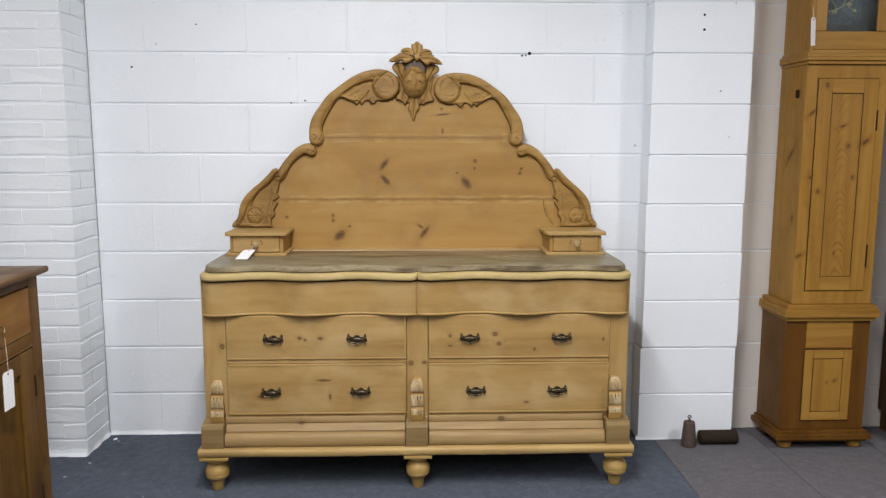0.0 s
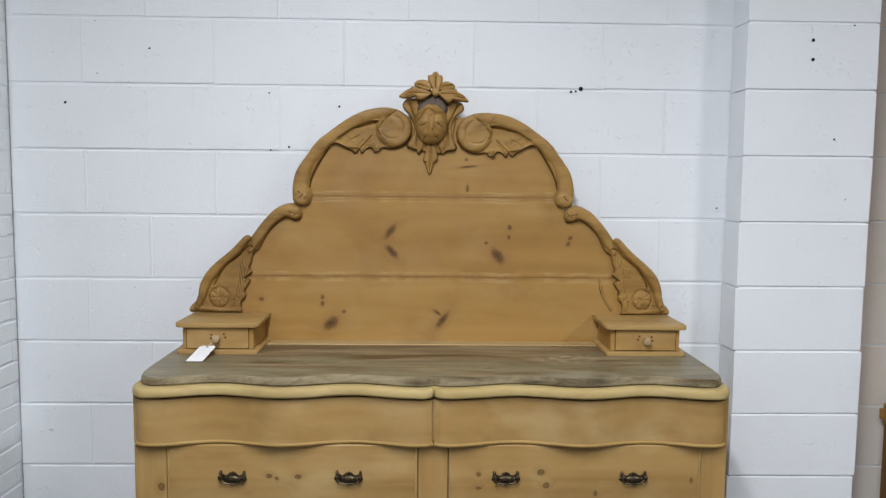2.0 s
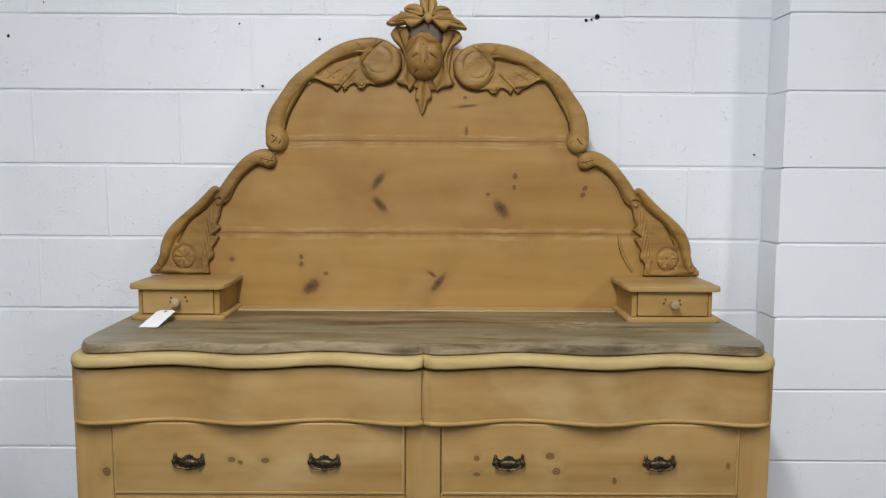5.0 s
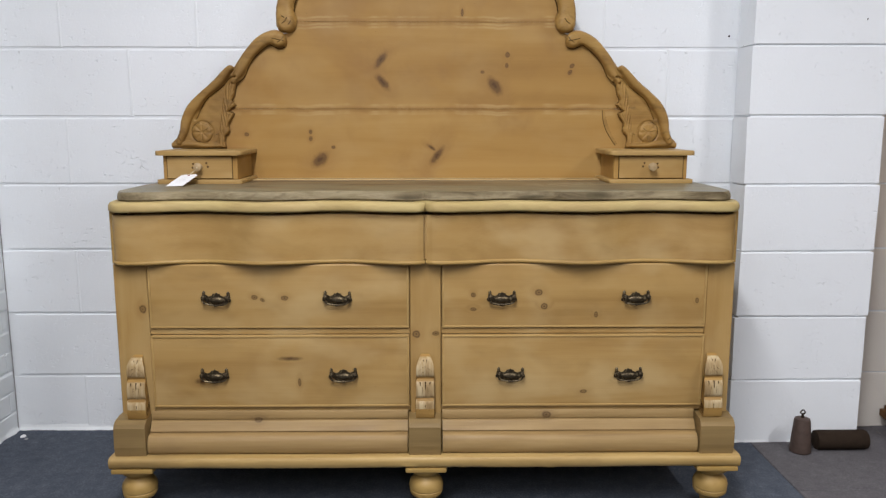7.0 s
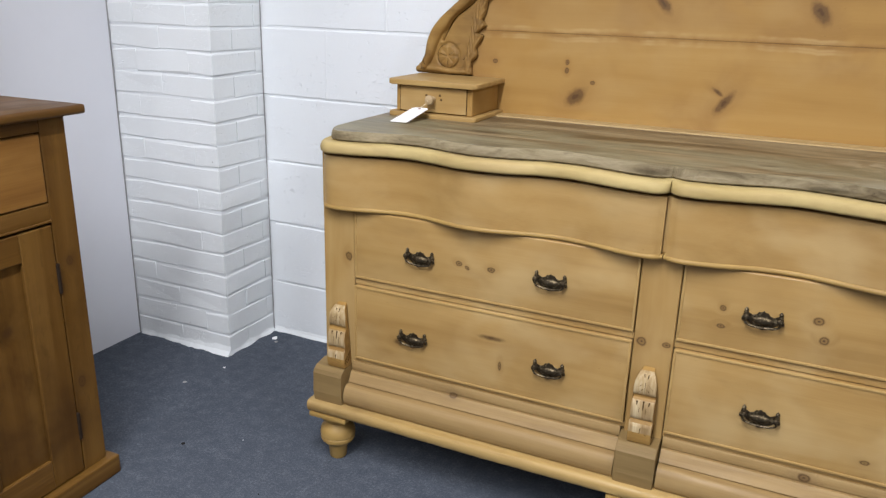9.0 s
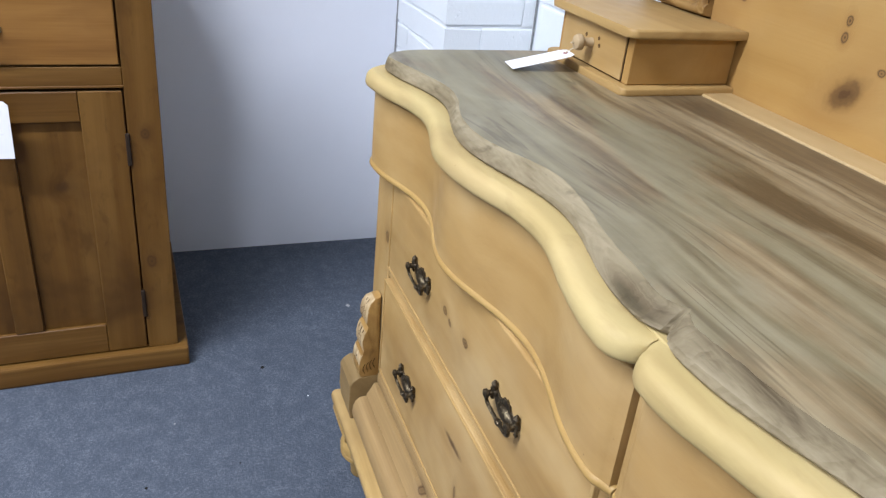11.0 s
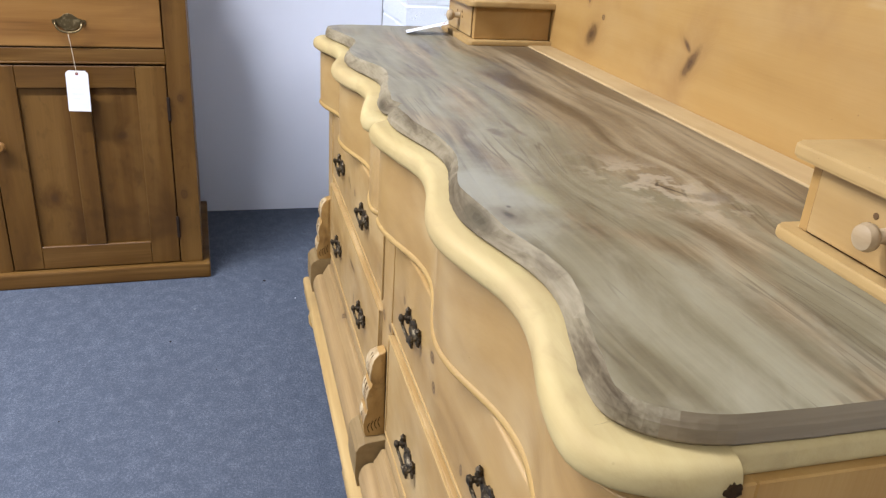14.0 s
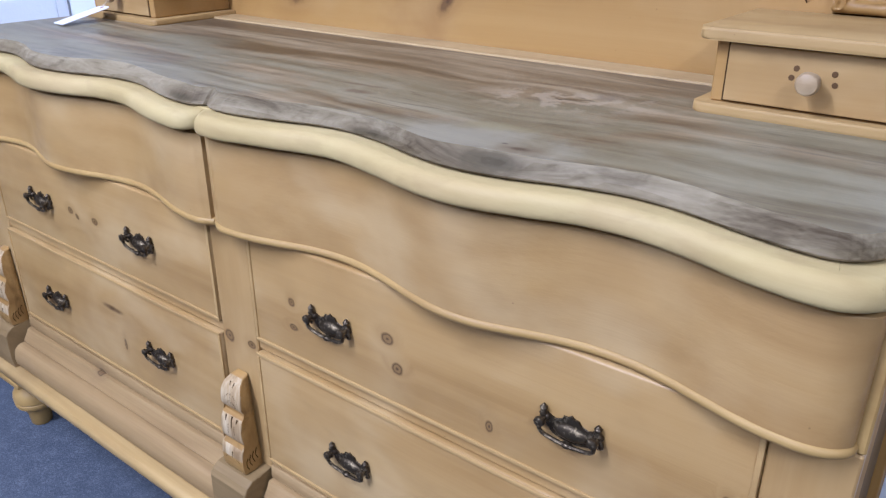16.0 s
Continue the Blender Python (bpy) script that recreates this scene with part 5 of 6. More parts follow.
def arch_scroll(side):
    """The upper scroll: a band from a volute over the shoulder into a broad disc, with a toothed leaf under it."""
    def warp(x, z):
        # one shoulder was carved a little lower than the other
        fall = np.clip((x + 0.36) / 0.20, 0, 1)
        return x, z - (0.0145 * fall * fall * (3 - 2 * fall) if side > 0 else 0.0)

    dark_trace = carve("carved_scroll", ARCH, arch_height, side, warp, "carved arched scroll with rosette and leaf")
    dark_trace(ARCH_STEP, 0.0018, 0.001)
    dark_trace(DISC_CUT, 0.0009)
    dark_trace(LEAF_CUT, 0.0010)
    for a0, a1 in ((0.4, 1.3), (2.4, 2.9), (4.1, 4.5), (4.9, 5.3)):
        dark_trace([(-0.147 + 0.040 * math.cos(a0 + (a1 - a0) * k / 4), 1.680 + 0.040 * math.sin(a0 + (a1 - a0) * k / 4)) for k in range(5)], 0.0007)
    # contact shade and grime along the inner outline, drawn as dark wires
    dark_trace(ARCH[27:36], 0.0021, 0.0)
    dark_trace(ARCH[14:20], 0.0017, 0.0)
    dark_trace(ARCH[20:28], 0.0016, 0.0)
    dark_trace([(-0.468, 1.432), (-0.458, 1.438), (-0.450, 1.450)], 0.0013)
    if side < 0:
        dark_trace([(-0.468, 1.456), (-0.458, 1.450)], 0.0018)
        dark_trace([(-0.446, 1.428), (-0.438, 1.440)], 0.0014)
    for x, z in ((-0.268, 1.641), (-0.283, 1.626), (-0.296, 1.642)):
        dark_trace([(x - 0.005, z + 0.004), (x, z + 0.001), (x + 0.007, z - 0.001)], 0.0007)
    dark_trace([(-0.209, 1.724), (-0.200, 1.720), (-0.194, 1.714)], 0.0006)


BRACKET = [(-0.848, 1.029), (-0.848, 1.052), (-0.832, 1.065), (-0.82, 1.085), (-0.818, 1.114), (-0.806, 1.147), (-0.785, 1.18), (-0.749, 1.213), (-0.708, 1.246), (-0.676, 1.279), (-0.66, 1.298), (-0.644, 1.303),
           (-0.634, 1.295), (-0.623, 1.312), (-0.596, 1.347), (-0.563, 1.385), (-0.531, 1.406), (-0.5, 1.416), (-0.476, 1.412), (-0.46, 1.394), (-0.455, 1.375), (-0.463, 1.359), (-0.481, 1.354), (-0.503, 1.362),
           (-0.513, 1.366), (-0.54, 1.348), (-0.564, 1.325), (-0.583, 1.299), (-0.598, 1.267), (-0.609, 1.252), (-0.624, 1.244), (-0.63, 1.223), (-0.635, 1.199), (-0.643, 1.185), (-0.629, 1.173), (-0.644, 1.161),
           (-0.656, 1.151), (-0.637, 1.145), (-0.647, 1.125), (-0.659, 1.109), (-0.653, 1.092), (-0.659, 1.078), (-0.669, 1.071), (-0.671, 1.054), (-0.668, 1.030)]
BRACKET_STEP = [(-0.627, 1.263), (-0.649, 1.259), (-0.677, 1.230), (-0.717, 1.200), (-0.741, 1.172), (-0.765, 1.126)]
LOWER_RIB = [(-0.646, 1.291), (-0.690, 1.248), (-0.738, 1.206), (-0.779, 1.163), (-0.797, 1.128), (-0.806, 1.090), (-0.822, 1.052)]
UPPER_RIB = [(-0.478, 1.385), (-0.508, 1.390), (-0.543, 1.374), (-0.575, 1.344), (-0.599, 1.309), (-0.618, 1.275), (-0.634, 1.250)]
FROND = [(-0.626, 1.250), (-0.645, 1.207), (-0.654, 1.158), (-0.664, 1.100), (-0.676, 1.046)]


def bracket_height(p, d):
    h = 0.009 * rolled(d, 0.003)
    h = np.maximum(h, ridge(p, LOWER_RIB, (0.011, 0.018, 0.020, 0.023, 0.022, 0.016, 0.012), 0.010, 0.018, 2.4) * rolled(d, 0.008))
    h = np.maximum(h, ridge(p, UPPER_RIB, (0.026, 0.025, 0.025, 0.023, 0.020, 0.016, 0.010), 0.010, 0.018, 2.4) * rolled(d, 0.008))
    near, along, _ = nearest(p, smooth_line(FROND))
    lobes = 0.0045 * np.abs(np.sin(7.0 * math.pi * (along + 14 * near))) ** 0.7 * np.clip(near / 0.006, 0, 1)
    h = np.maximum(h, np.where(near < 0.023, 0.011 + 0.010 * np.sqrt(np.maximum(0.0, 1 - (near / 0.023) ** 2)) - lobes, 0.0) * rolled(d, 0.005))
    h = h + groove(p, BRACKET_STEP, 0.010, 0.0032)
    flower, r = disc(p, (-0.746, 1.083), 0.034, 0.034, 0.0145, 0.12)
    turn = np.arctan2(p[:, 1] - 1.083, p[:, 0] + 0.746)
    petals = 0.0016 * np.abs(np.cos(4 * turn)) ** 6 * np.clip(r * 3, 0, 1) + 0.002 * np.exp(-(((r - 0.86) / 0.07) ** 2)) + 0.003 * np.exp(-((r / 0.14) ** 2))
    h = np.where(r < 1, flower - petals, h)
    h = h - 0.003 * np.exp(-(((r - 1.08) / 0.07) ** 2))
    h = np.maximum(h, ridge(p, [(-0.845, 1.041), (-0.792, 1.045), (-0.735, 1.039), (-0.669, 1.042)], (0.009, 0.010, 0.008, 0.009), 0.009, 0.009))
    h = np.maximum(h, ridge(p, [(-0.684, 1.074), (-0.683, 1.040)], (0.007, 0.008, 0.006), 0.010, 0.009))
    for centre, radius, rise in (((-0.667, 1.090), 0.014, 0.021), ((-0.480, 1.383), 0.027, 0.030), ((-0.644, 1.291), 0.012, 0.023)):
        h = np.maximum(h, disc(p, centre, radius, radius, rise, 0.6)[0])
    return h + 0.0004 * np.sin(150 * p[:, 0] + 70 * p[:, 1]) * np.sin(120 * p[:, 1])


def side_bracket(side):
    """The lower scroll: a stout rib from a small volute down to the box, with a frond, a rosette and a foot bar."""
    def warp(x, z):
        low = np.clip((1.20 - z) / 0.16, 0, 1)
        return x + (0.011 * low * np.clip((-x - 0.66) / 0.15, 0, 1) if side > 0 else 0.0), z

    dark_trace = carve("carved_bracket", BRACKET, bracket_height, side, warp, "carved scroll bracket with leaf and rosette")
    dark_trace(BRACKET_STEP, 0.0017, 0.001)
    dark_trace(BRACKET[21:31], 0.0012, 0.0)
    dark_trace(BRACKET[30:44], 0.0009, 0.0)
    dark_trace([(-0.502, 1.386), (-0.486, 1.382), (-0.464, 1.378)], 0.0012)
    dark_trace([(-0.464, 1.392), (-0.470, 1.382), (-0.484, 1.372)], 0.0010)
    for a in (0.6, 2.9, 4.7):
        dark_trace([(-0.746 + r * math.cos(a), 1.083 + r * math.sin(a)) for r in (0.005, 0.014, 0.025)], 0.0006)
    dark_trace([(-0.746 + 0.0355 * math.cos(a), 1.083 + 0.0355 * math.sin(a)) for a in (1.8, 2.4, 3.0, 3.6, 4.2)], 0.0007)
    dark_trace([(-0.668, 1.030), (-0.735, 1.030), (-0.800, 1.031)], 0.0010)
    dark_trace([(-0.823, 1.086), (-0.821, 1.070), (-0.814, 1.056)], 0.0011)
    dark_trace([(-0.700, 1.074), (-0.692, 1.080)], 0.0010)


# thin dark sliver on the board between two curved lines
part("ghost_mark", prism([(0.588, 1.158), (0.590, 1.130), (0.602, 1.090), (0.634, 1.040), (0.640, 1.044), (0.616, 1.085), (0.600, 1.130), (0.596, 1.158)], "y", FACE - 0.0004, FACE - 0.00005), m_carve, sideboard, "dark curved mark beside the right bracket")
vein([(0.588, 1.158), (0.590, 1.130), (0.602, 1.090), (0.634, 1.040)], FACE + 0.0006, sideboard, 1, 0.0014)
vein([(0.595, 1.158), (0.600, 1.130), (0.616, 1.085), (0.640, 1.044)], FACE + 0.0006, sideboard, 1, 0.0010)
for side in (1, -1):
    side_bracket(side)
    arch_scroll(side)

# The crest: leaves that lean forward over a dark-filled gap and a veined shell between two curled leaves.
BACKING = [(-0.060, 1.790), (-0.085, 1.755), (-0.070, 1.690), (-0.062, 1.620), (-0.030, 1.590), (0.030, 1.590), (0.062, 1.620), (0.070, 1.690), (0.085, 1.755), (0.060, 1.790), (0.0, 1.810)]
TOP_LEAF = [(-0.007, 1.793), (-0.01, 1.811), (-0.022, 1.833), (-0.024, 1.851), (-0.011, 1.855), (-0.003, 1.865), (0.008, 1.864), (0.014, 1.855), (0.026, 1.852), (0.028, 1.838), (0.019, 1.812), (0.013, 1.793)]
UP_LEAVES = ([(-0.01, 1.801), (-0.017, 1.829), (-0.035, 1.837), (-0.06, 1.835), (-0.071, 1.827), (-0.069, 1.817), (-0.05, 1.808), (-0.029, 1.799)],
             [(0.012, 1.802), (0.023, 1.829), (0.041, 1.832), (0.063, 1.826), (0.071, 1.814), (0.067, 1.806), (0.047, 1.803), (0.029, 1.800)])
SIDE_LEAVES = ([(-0.009, 1.79), (-0.035, 1.804), (-0.06, 1.809), (-0.078, 1.814), (-0.084, 1.805), (-0.104, 1.796), (-0.126, 1.780), (-0.103, 1.773), (-0.079, 1.777), (-0.064, 1.781), (-0.057, 1.771),
                (-0.045, 1.767), (-0.029, 1.775), (-0.015, 1.785)],
               [(0.007, 1.791), (0.029, 1.804), (0.055, 1.807), (0.073, 1.804), (0.077, 1.797), (0.092, 1.79), (0.105, 1.779), (0.117, 1.764), (0.095, 1.765), (0.075, 1.767), (0.061, 1.771), (0.054, 1.762),
                (0.043, 1.76), (0.032, 1.768), (0.018, 1.781)])
CURLS = ([(-0.057, 1.774), (-0.079, 1.778), (-0.1, 1.773), (-0.111, 1.757), (-0.107, 1.74), (-0.088, 1.723), (-0.074, 1.705), (-0.070, 1.676), (-0.076, 1.652), (-0.087, 1.63), (-0.097, 1.615), (-0.077, 1.606),
          (-0.063, 1.604), (-0.054, 1.586), (-0.042, 1.604), (-0.029, 1.622), (-0.036, 1.639), (-0.043, 1.666), (-0.048, 1.693), (-0.048, 1.725), (-0.047, 1.751)],
         [(0.047, 1.768), (0.073, 1.769), (0.094, 1.763), (0.103, 1.749), (0.100, 1.736), (0.08, 1.722), (0.065, 1.704), (0.059, 1.678), (0.064, 1.648), (0.072, 1.625), (0.079, 1.606), (0.057, 1.6),
          (0.039, 1.597), (0.028, 1.585), (0.018, 1.604), (0.009, 1.621), (0.022, 1.637), (0.030, 1.662), (0.035, 1.689), (0.036, 1.721), (0.036, 1.748)])
CURL_SPINES = ([(-0.085, 1.758), (-0.074, 1.725), (-0.059, 1.690), (-0.058, 1.655), (-0.060, 1.620), (-0.055, 1.602)], [(0.078, 1.754), (0.064, 1.722), (0.048, 1.690), (0.046, 1.655), (0.044, 1.618), (0.034, 1.602)])
TIP = [(-0.028, 1.626), (-0.026, 1.607), (-0.035, 1.588), (-0.04, 1.565), (-0.031, 1.562), (-0.027, 1.538), (-0.016, 1.513), (-0.004, 1.538), (0.002, 1.561), (0.012, 1.565), (0.015, 1.578), (0.010, 1.597), (0.004, 1.624)]
crest = cut("carved_crest", relief(BACKING, FACE, 0.016, 0.004, FACE + 0.020), sideboard, 1, "carved crest of leaves over a veined shell")
near = FACE - 0.058
cut("leaf", carved_leaf(TOP_LEAF, [(0.002, 1.800), (0.002, 1.825), (0.002, 1.848)], near, 0.012, FACE - 0.030, 0.016, valley=0.3), crest, 1)
vein([(0.002, 1.806), (0.002, 1.826), (0.002, 1.846)], near - 0.004, crest, 1, 0.0009)
cut("leaf", carved_leaf(TIP, [(-0.012, 1.620), (-0.013, 1.575), (-0.016, 1.530)], FACE - 0.004, 0.018, FACE - 0.0005, 0.004, rounds=1), crest, 1)
for outline, s in zip(UP_LEAVES, (-1, 1)):
    cut("leaf", carved_leaf(outline, [(s * 0.020, 1.808), (s * 0.040, 1.818), (s * 0.060, 1.820)], near + 0.004, 0.010, FACE - 0.028, 0.014, valley=0.3), crest, 1)
    vein([(s * 0.028, 1.811), (s * 0.045, 1.819), (s * 0.062, 1.821)], near + 0.003, crest, 1, 0.0009)
for outline, s in zip(SIDE_LEAVES, (-1, 1)):
    drop = 0.004 if s > 0 else 0.0
    cut("leaf", carved_leaf(outline, [(s * 0.020, 1.788), (s * 0.055, 1.791 - drop), (s * 0.085, 1.787 - drop), (s * 0.104, 1.780 - 2 * drop)], near - 0.007, 0.010, FACE - 0.024, 0.014, valley=0.35), crest, 1)
    for x0, z0, x1, z1 in ((0.030, 1.788, 0.098, 1.782 - drop), (0.046, 1.788, 0.050, 1.772), (0.060, 1.792, 0.074, 1.806), (0.074, 1.787, 0.084, 1.778)):
        vein([(s * x0, z0 - drop / 2), (s * (x0 + x1) / 2, (z0 + z1 - drop) / 2 + 0.001), (s * x1, z1 - drop / 2)], near - 0.0105 + 0.09 * (x0 - 0.02), crest, 1, 0.0009)
for outline, spine in zip(CURLS, CURL_SPINES):
    vein(spine[:4], FACE - 0.0262, crest, 1, 0.0012)
    # dark wire for the shade below the curl's lower edge
    vein(outline[9:16], FACE - 0.0032, crest, 1, 0.0017)
    cut("curled_leaf", carved_leaf(outline, spine, FACE - 0.014, 0.018, FACE - 0.004, 0.010, valley=0.4), crest, 1)
cut("bud", handled(dome(bmesh.new(), (0.002, 1.795), 0.014, 0.016, near, lambda u, v: 0.0135 * max(0.0, 1 - (u * u + v * v) ** 2) ** 0.5), 0.0012, 60.0), crest, 1)
vein([(-0.001, 1.781), (0.001, 1.777), (0.000, 1.772)], near - 0.006, crest, 1, 0.0016)


SHELL = (-0.011, 1.694, 0.057, 0.075)


def shell_shape(u, v):
    """An egg with a folded brim over it and a leaf cut below: a raised midrib and veins that fall outwards."""
    h = 0.058 * max(0.0, 1 - (abs(u) ** 2.3 + abs(v) ** 2.3) ** 1.1) ** 0.5
    brim = v - (0.66 - 0.62 * u * u - 0.10 * math.sin(7 * u))
    h += 0.0050 * math.exp(-((brim / 0.07) ** 2)) - 0.0045 * math.exp(-(((brim + 0.15) / 0.06) ** 2))
    h -= 0.0030 * math.exp(-(((brim - 0.16) / 0.07) ** 2)) * (abs(u) < 0.6)
    low = max(0.0, min(1.0, (0.50 - v) * 5))
    h += low * (0.0034 * math.exp(-((u / 0.12) ** 2)) - 0.0022 * (math.exp(-(((abs(u) - 0.24) / 0.06) ** 2))))
    for start, reach in ((-0.62, 0.50), (-0.02, 0.66)):
        h -= 0.0042 * math.exp(-(((v - start + 0.40 * (abs(u) - 0.2)) / 0.06) ** 2)) * max(0.0, min(1.0, (abs(u) - 0.22) * 6)) * (abs(u) < reach)
    return h + 0.0006 * math.sin(9 * u + 4 * v) * math.sin(8 * v)


cut("shell", dome(bmesh.new(), SHELL[:2], SHELL[2], SHELL[3], FACE - 0.014, shell_shape, 26, 72), crest, 1, "rounded shell with cut veins")
for u0, v0, u1, v1 in ((-0.30, -0.04, -0.62, -0.18), (0.34, -0.03, 0.66, -0.20), (-0.34, -0.62, -0.50, -0.76), (0.26, -0.62, 0.44, -0.72), (0.05, -0.28, 0.06, -0.36), (-0.02, 0.36, 0.0, 0.26)):
    spots = [(u0 + (u1 - u0) * k / 3, v0 + (v1 - v0) * k / 3 + 0.015 * math.sin(k)) for k in range(4)]
    line = [(SHELL[0] + SHELL[2] * u, FACE - 0.0140 - shell_shape(u, v), SHELL[1] + SHELL[3] * v) for u, v in spots]
    cut("cut_line", wire(bmesh.new(), line, 0.0012, 5, 10), crest, 1, material=m_cut)
# filler for the shadowed opening under the leaves; shade put into its colour
GAP_FILL = [(-0.060, 1.730), (-0.056, 1.755), (-0.046, 1.776), (-0.020, 1.790), (0.004, 1.792), (0.030, 1.780), (0.043, 1.757), (0.046, 1.730), (0.020, 1.715), (-0.034, 1.715)]
cut("crest_hood", carved_leaf(GAP_FILL, [(-0.004, 1.775), (-0.004, 1.750), (-0.004, 1.725)], FACE - 0.022, 0.028, FACE - 0.004, valley=0.0), crest, 1, "dark filler in the shaded gap of the crest",
    wood("shaded_gap_brown", [(0.3, (0.075, 0.055, 0.040)), (0.7, (0.128, 0.095, 0.070))], "x"))


# Small boxes on the top, each with one drawer.
def trinket_box(side):
    bm = slab(0.588, 0.818, 0.306, 0.498, 0.9395, 1.0140, 0.002, 1)
    body = part("trinket_box", half(bm, side), m_back, sideboard, "small pine box with one drawer")
    def plate(x0, x1, y0, r):
        """The plan of a board with rounded front corners."""
        arc = [(math.sin(math.pi / 2 * k / 5), math.cos(math.pi / 2 * k / 5)) for k in range(6)]
        return [(x1, 0.4995), (x0, 0.4995), *[(x0 + r - r * c, y0 + r - r * n) for n, c in arc], *[(x1 - r + r * n, y0 + r - r * c) for n, c in arc]]

    part("box_foot", handled(half(prism(plate(0.571, 0.836, 0.290, 0.010), "z", 0.9265, 0.9395, 0.0045, 3), side), 0.0006), m_bead, body, smooth=True)
    part("box_lid", handled(half(prism(plate(0.569, 0.838, 0.288, 0.014), "z", 1.0140, 1.0285, 0.0045, 3), side), 0.0007), m_bead, body, "rounded pine lid", smooth=True)
    part("box_drawer", half(slab(0.6045, 0.8045, 0.3025, 0.3058, 0.9430, 1.0105, 0.001, 1), side), m_pine, body)
    bm = bmesh.new()
    for x0, x1, z0, z1 in ((0.6025, 0.6042, 0.9415, 1.012), (0.8048, 0.8065, 0.9415, 1.012), (0.6045, 0.8045, 0.9412, 0.9428), (0.6045, 0.8045, 1.0107, 1.0123)):
        box(bm, x0, x1, 0.3050, 0.3062, z0, z1)
    part("drawer_gap", half(bm, side), m_dark, body)
    bm = lathe([(0.008, 0.0), (0.007, -0.008), (0.006, -0.014), (0.009, -0.017), (0.0125, -0.020), (0.0135, -0.025), (0.0115, -0.030), (0.005, -0.033)], 20, (0.703, 0.302, 0.979), "y")
    part("knob", half(bm, side), m_knob, body, "turned pale wooden knob", smooth=True)
    for x, z in ((0.683, 0.990), (0.679, 0.979), (0.724, 0.988), (0.726, 0.976)):
        part("old_screw_hole", half(lathe([(0.0036, 0.0), (0.0030, -0.0006)], 8, (x, 0.3024, z), "y"), side), m_plug, body)


for side in (1, -1):
    trinket_box(side)


# ---- price tags ----
def tag_mesh(w, h, clip=0.008):
    return [(-w / 2, 0.0), (w / 2, 0.0), (w / 2, h - clip), (w / 2 - clip, h), (-w / 2 + clip, h), (-w / 2, h - clip)]


def price_tag(m, w, h, label, line):
    """A card tag whose eyelet end is up along +z, hung by the line of local points."""
    tag = thing("price_tag", m, label, "price tag", "price tags")
    part("card", prism(tag_mesh(w, h), "y", -0.0005, 0.0005), m_card, tag, "white card")
    part("eyelet", lathe([(0.0042, 0.0012), (0.0042, -0.0012)], 14, (0, 0, h - 0.009), "y"), m_eyelet, tag, "dark red eyelet")
    bm = bmesh.new()
    for k in range(4):
        box(bm, -w * 0.28, w * (0.05 + 0.07 * ((k * 7) % 4)), -0.0009, -0.0005, h * (0.30 + 0.12 * k), h * (0.33 + 0.12 * k))
    part("pencil_line", bm, m_ink, tag)
    bm = bmesh.new()
    wire(bm, line, 0.0009, 6, 20)
    part("string", bm, m_string, tag, "thin buff string")
    return tag


low, high, across = Vector((-0.652, 3.207, 0.9295)), Vector((-0.637, 3.306, 0.955)), Vector((1.0, -0.17, 0.03)).normalized()
along = (high - low).normalized()
up = along.cross(across).normalized()
lying = Matrix(((across.x, up.x, along.x), (across.y, up.y, along.y), (across.z, up.z, along.z)))
price_tag(Matrix.Translation(low) @ lying.to_4x4(), 0.054, 0.108, "white card price tag lying on the grey top", [(0, -0.002, 0.099), (0.015, -0.012, 0.112), (0.026, -0.022, 0.105), (0.031, -0.024, 0.100)])
price_tag(pose(-1.188, 2.333, 0.590, 0, 1.5, 90), 0.062, 0.122, "white card price tag hanging from a cabinet drawer handle", [(0, -0.002, 0.113), (-0.004, -0.003, 0.16), (-0.012, -0.004, 0.228)])


# ---- the cupboard against the boarded wall ----
cupboard = thing("cupboard", pose(-1.213, 2.04, 0, 0, 0, 2.0), "brown waxed pine cupboard with drawers above panelled doors", "cupboard")
W = 0.615
part("body", slab(-0.590, -0.016, -W, W, 0.02, 0.965, 0.002, 1), m_brown, cupboard)
part("top", slab(-0.595, 0.024, -W - 0.045, W + 0.046, 0.9655, 0.988, 0.009, 3), m_brown_flat, cupboard, "overhanging waxed top", smooth=True)
part("plinth", slab(-0.592, 0.022, -W - 0.022, W + 0.024, 0.0, 0.054, 0.006, 2), m_brown_flat, cupboard)
for y0, y1 in ((0.545, W), (-W, -0.545), (-0.030, 0.030)):
    part("stile", slab(-0.0158, 0.0, y0, y1, 0.0545, 0.965, 0.0015, 1), m_brown, cupboard)
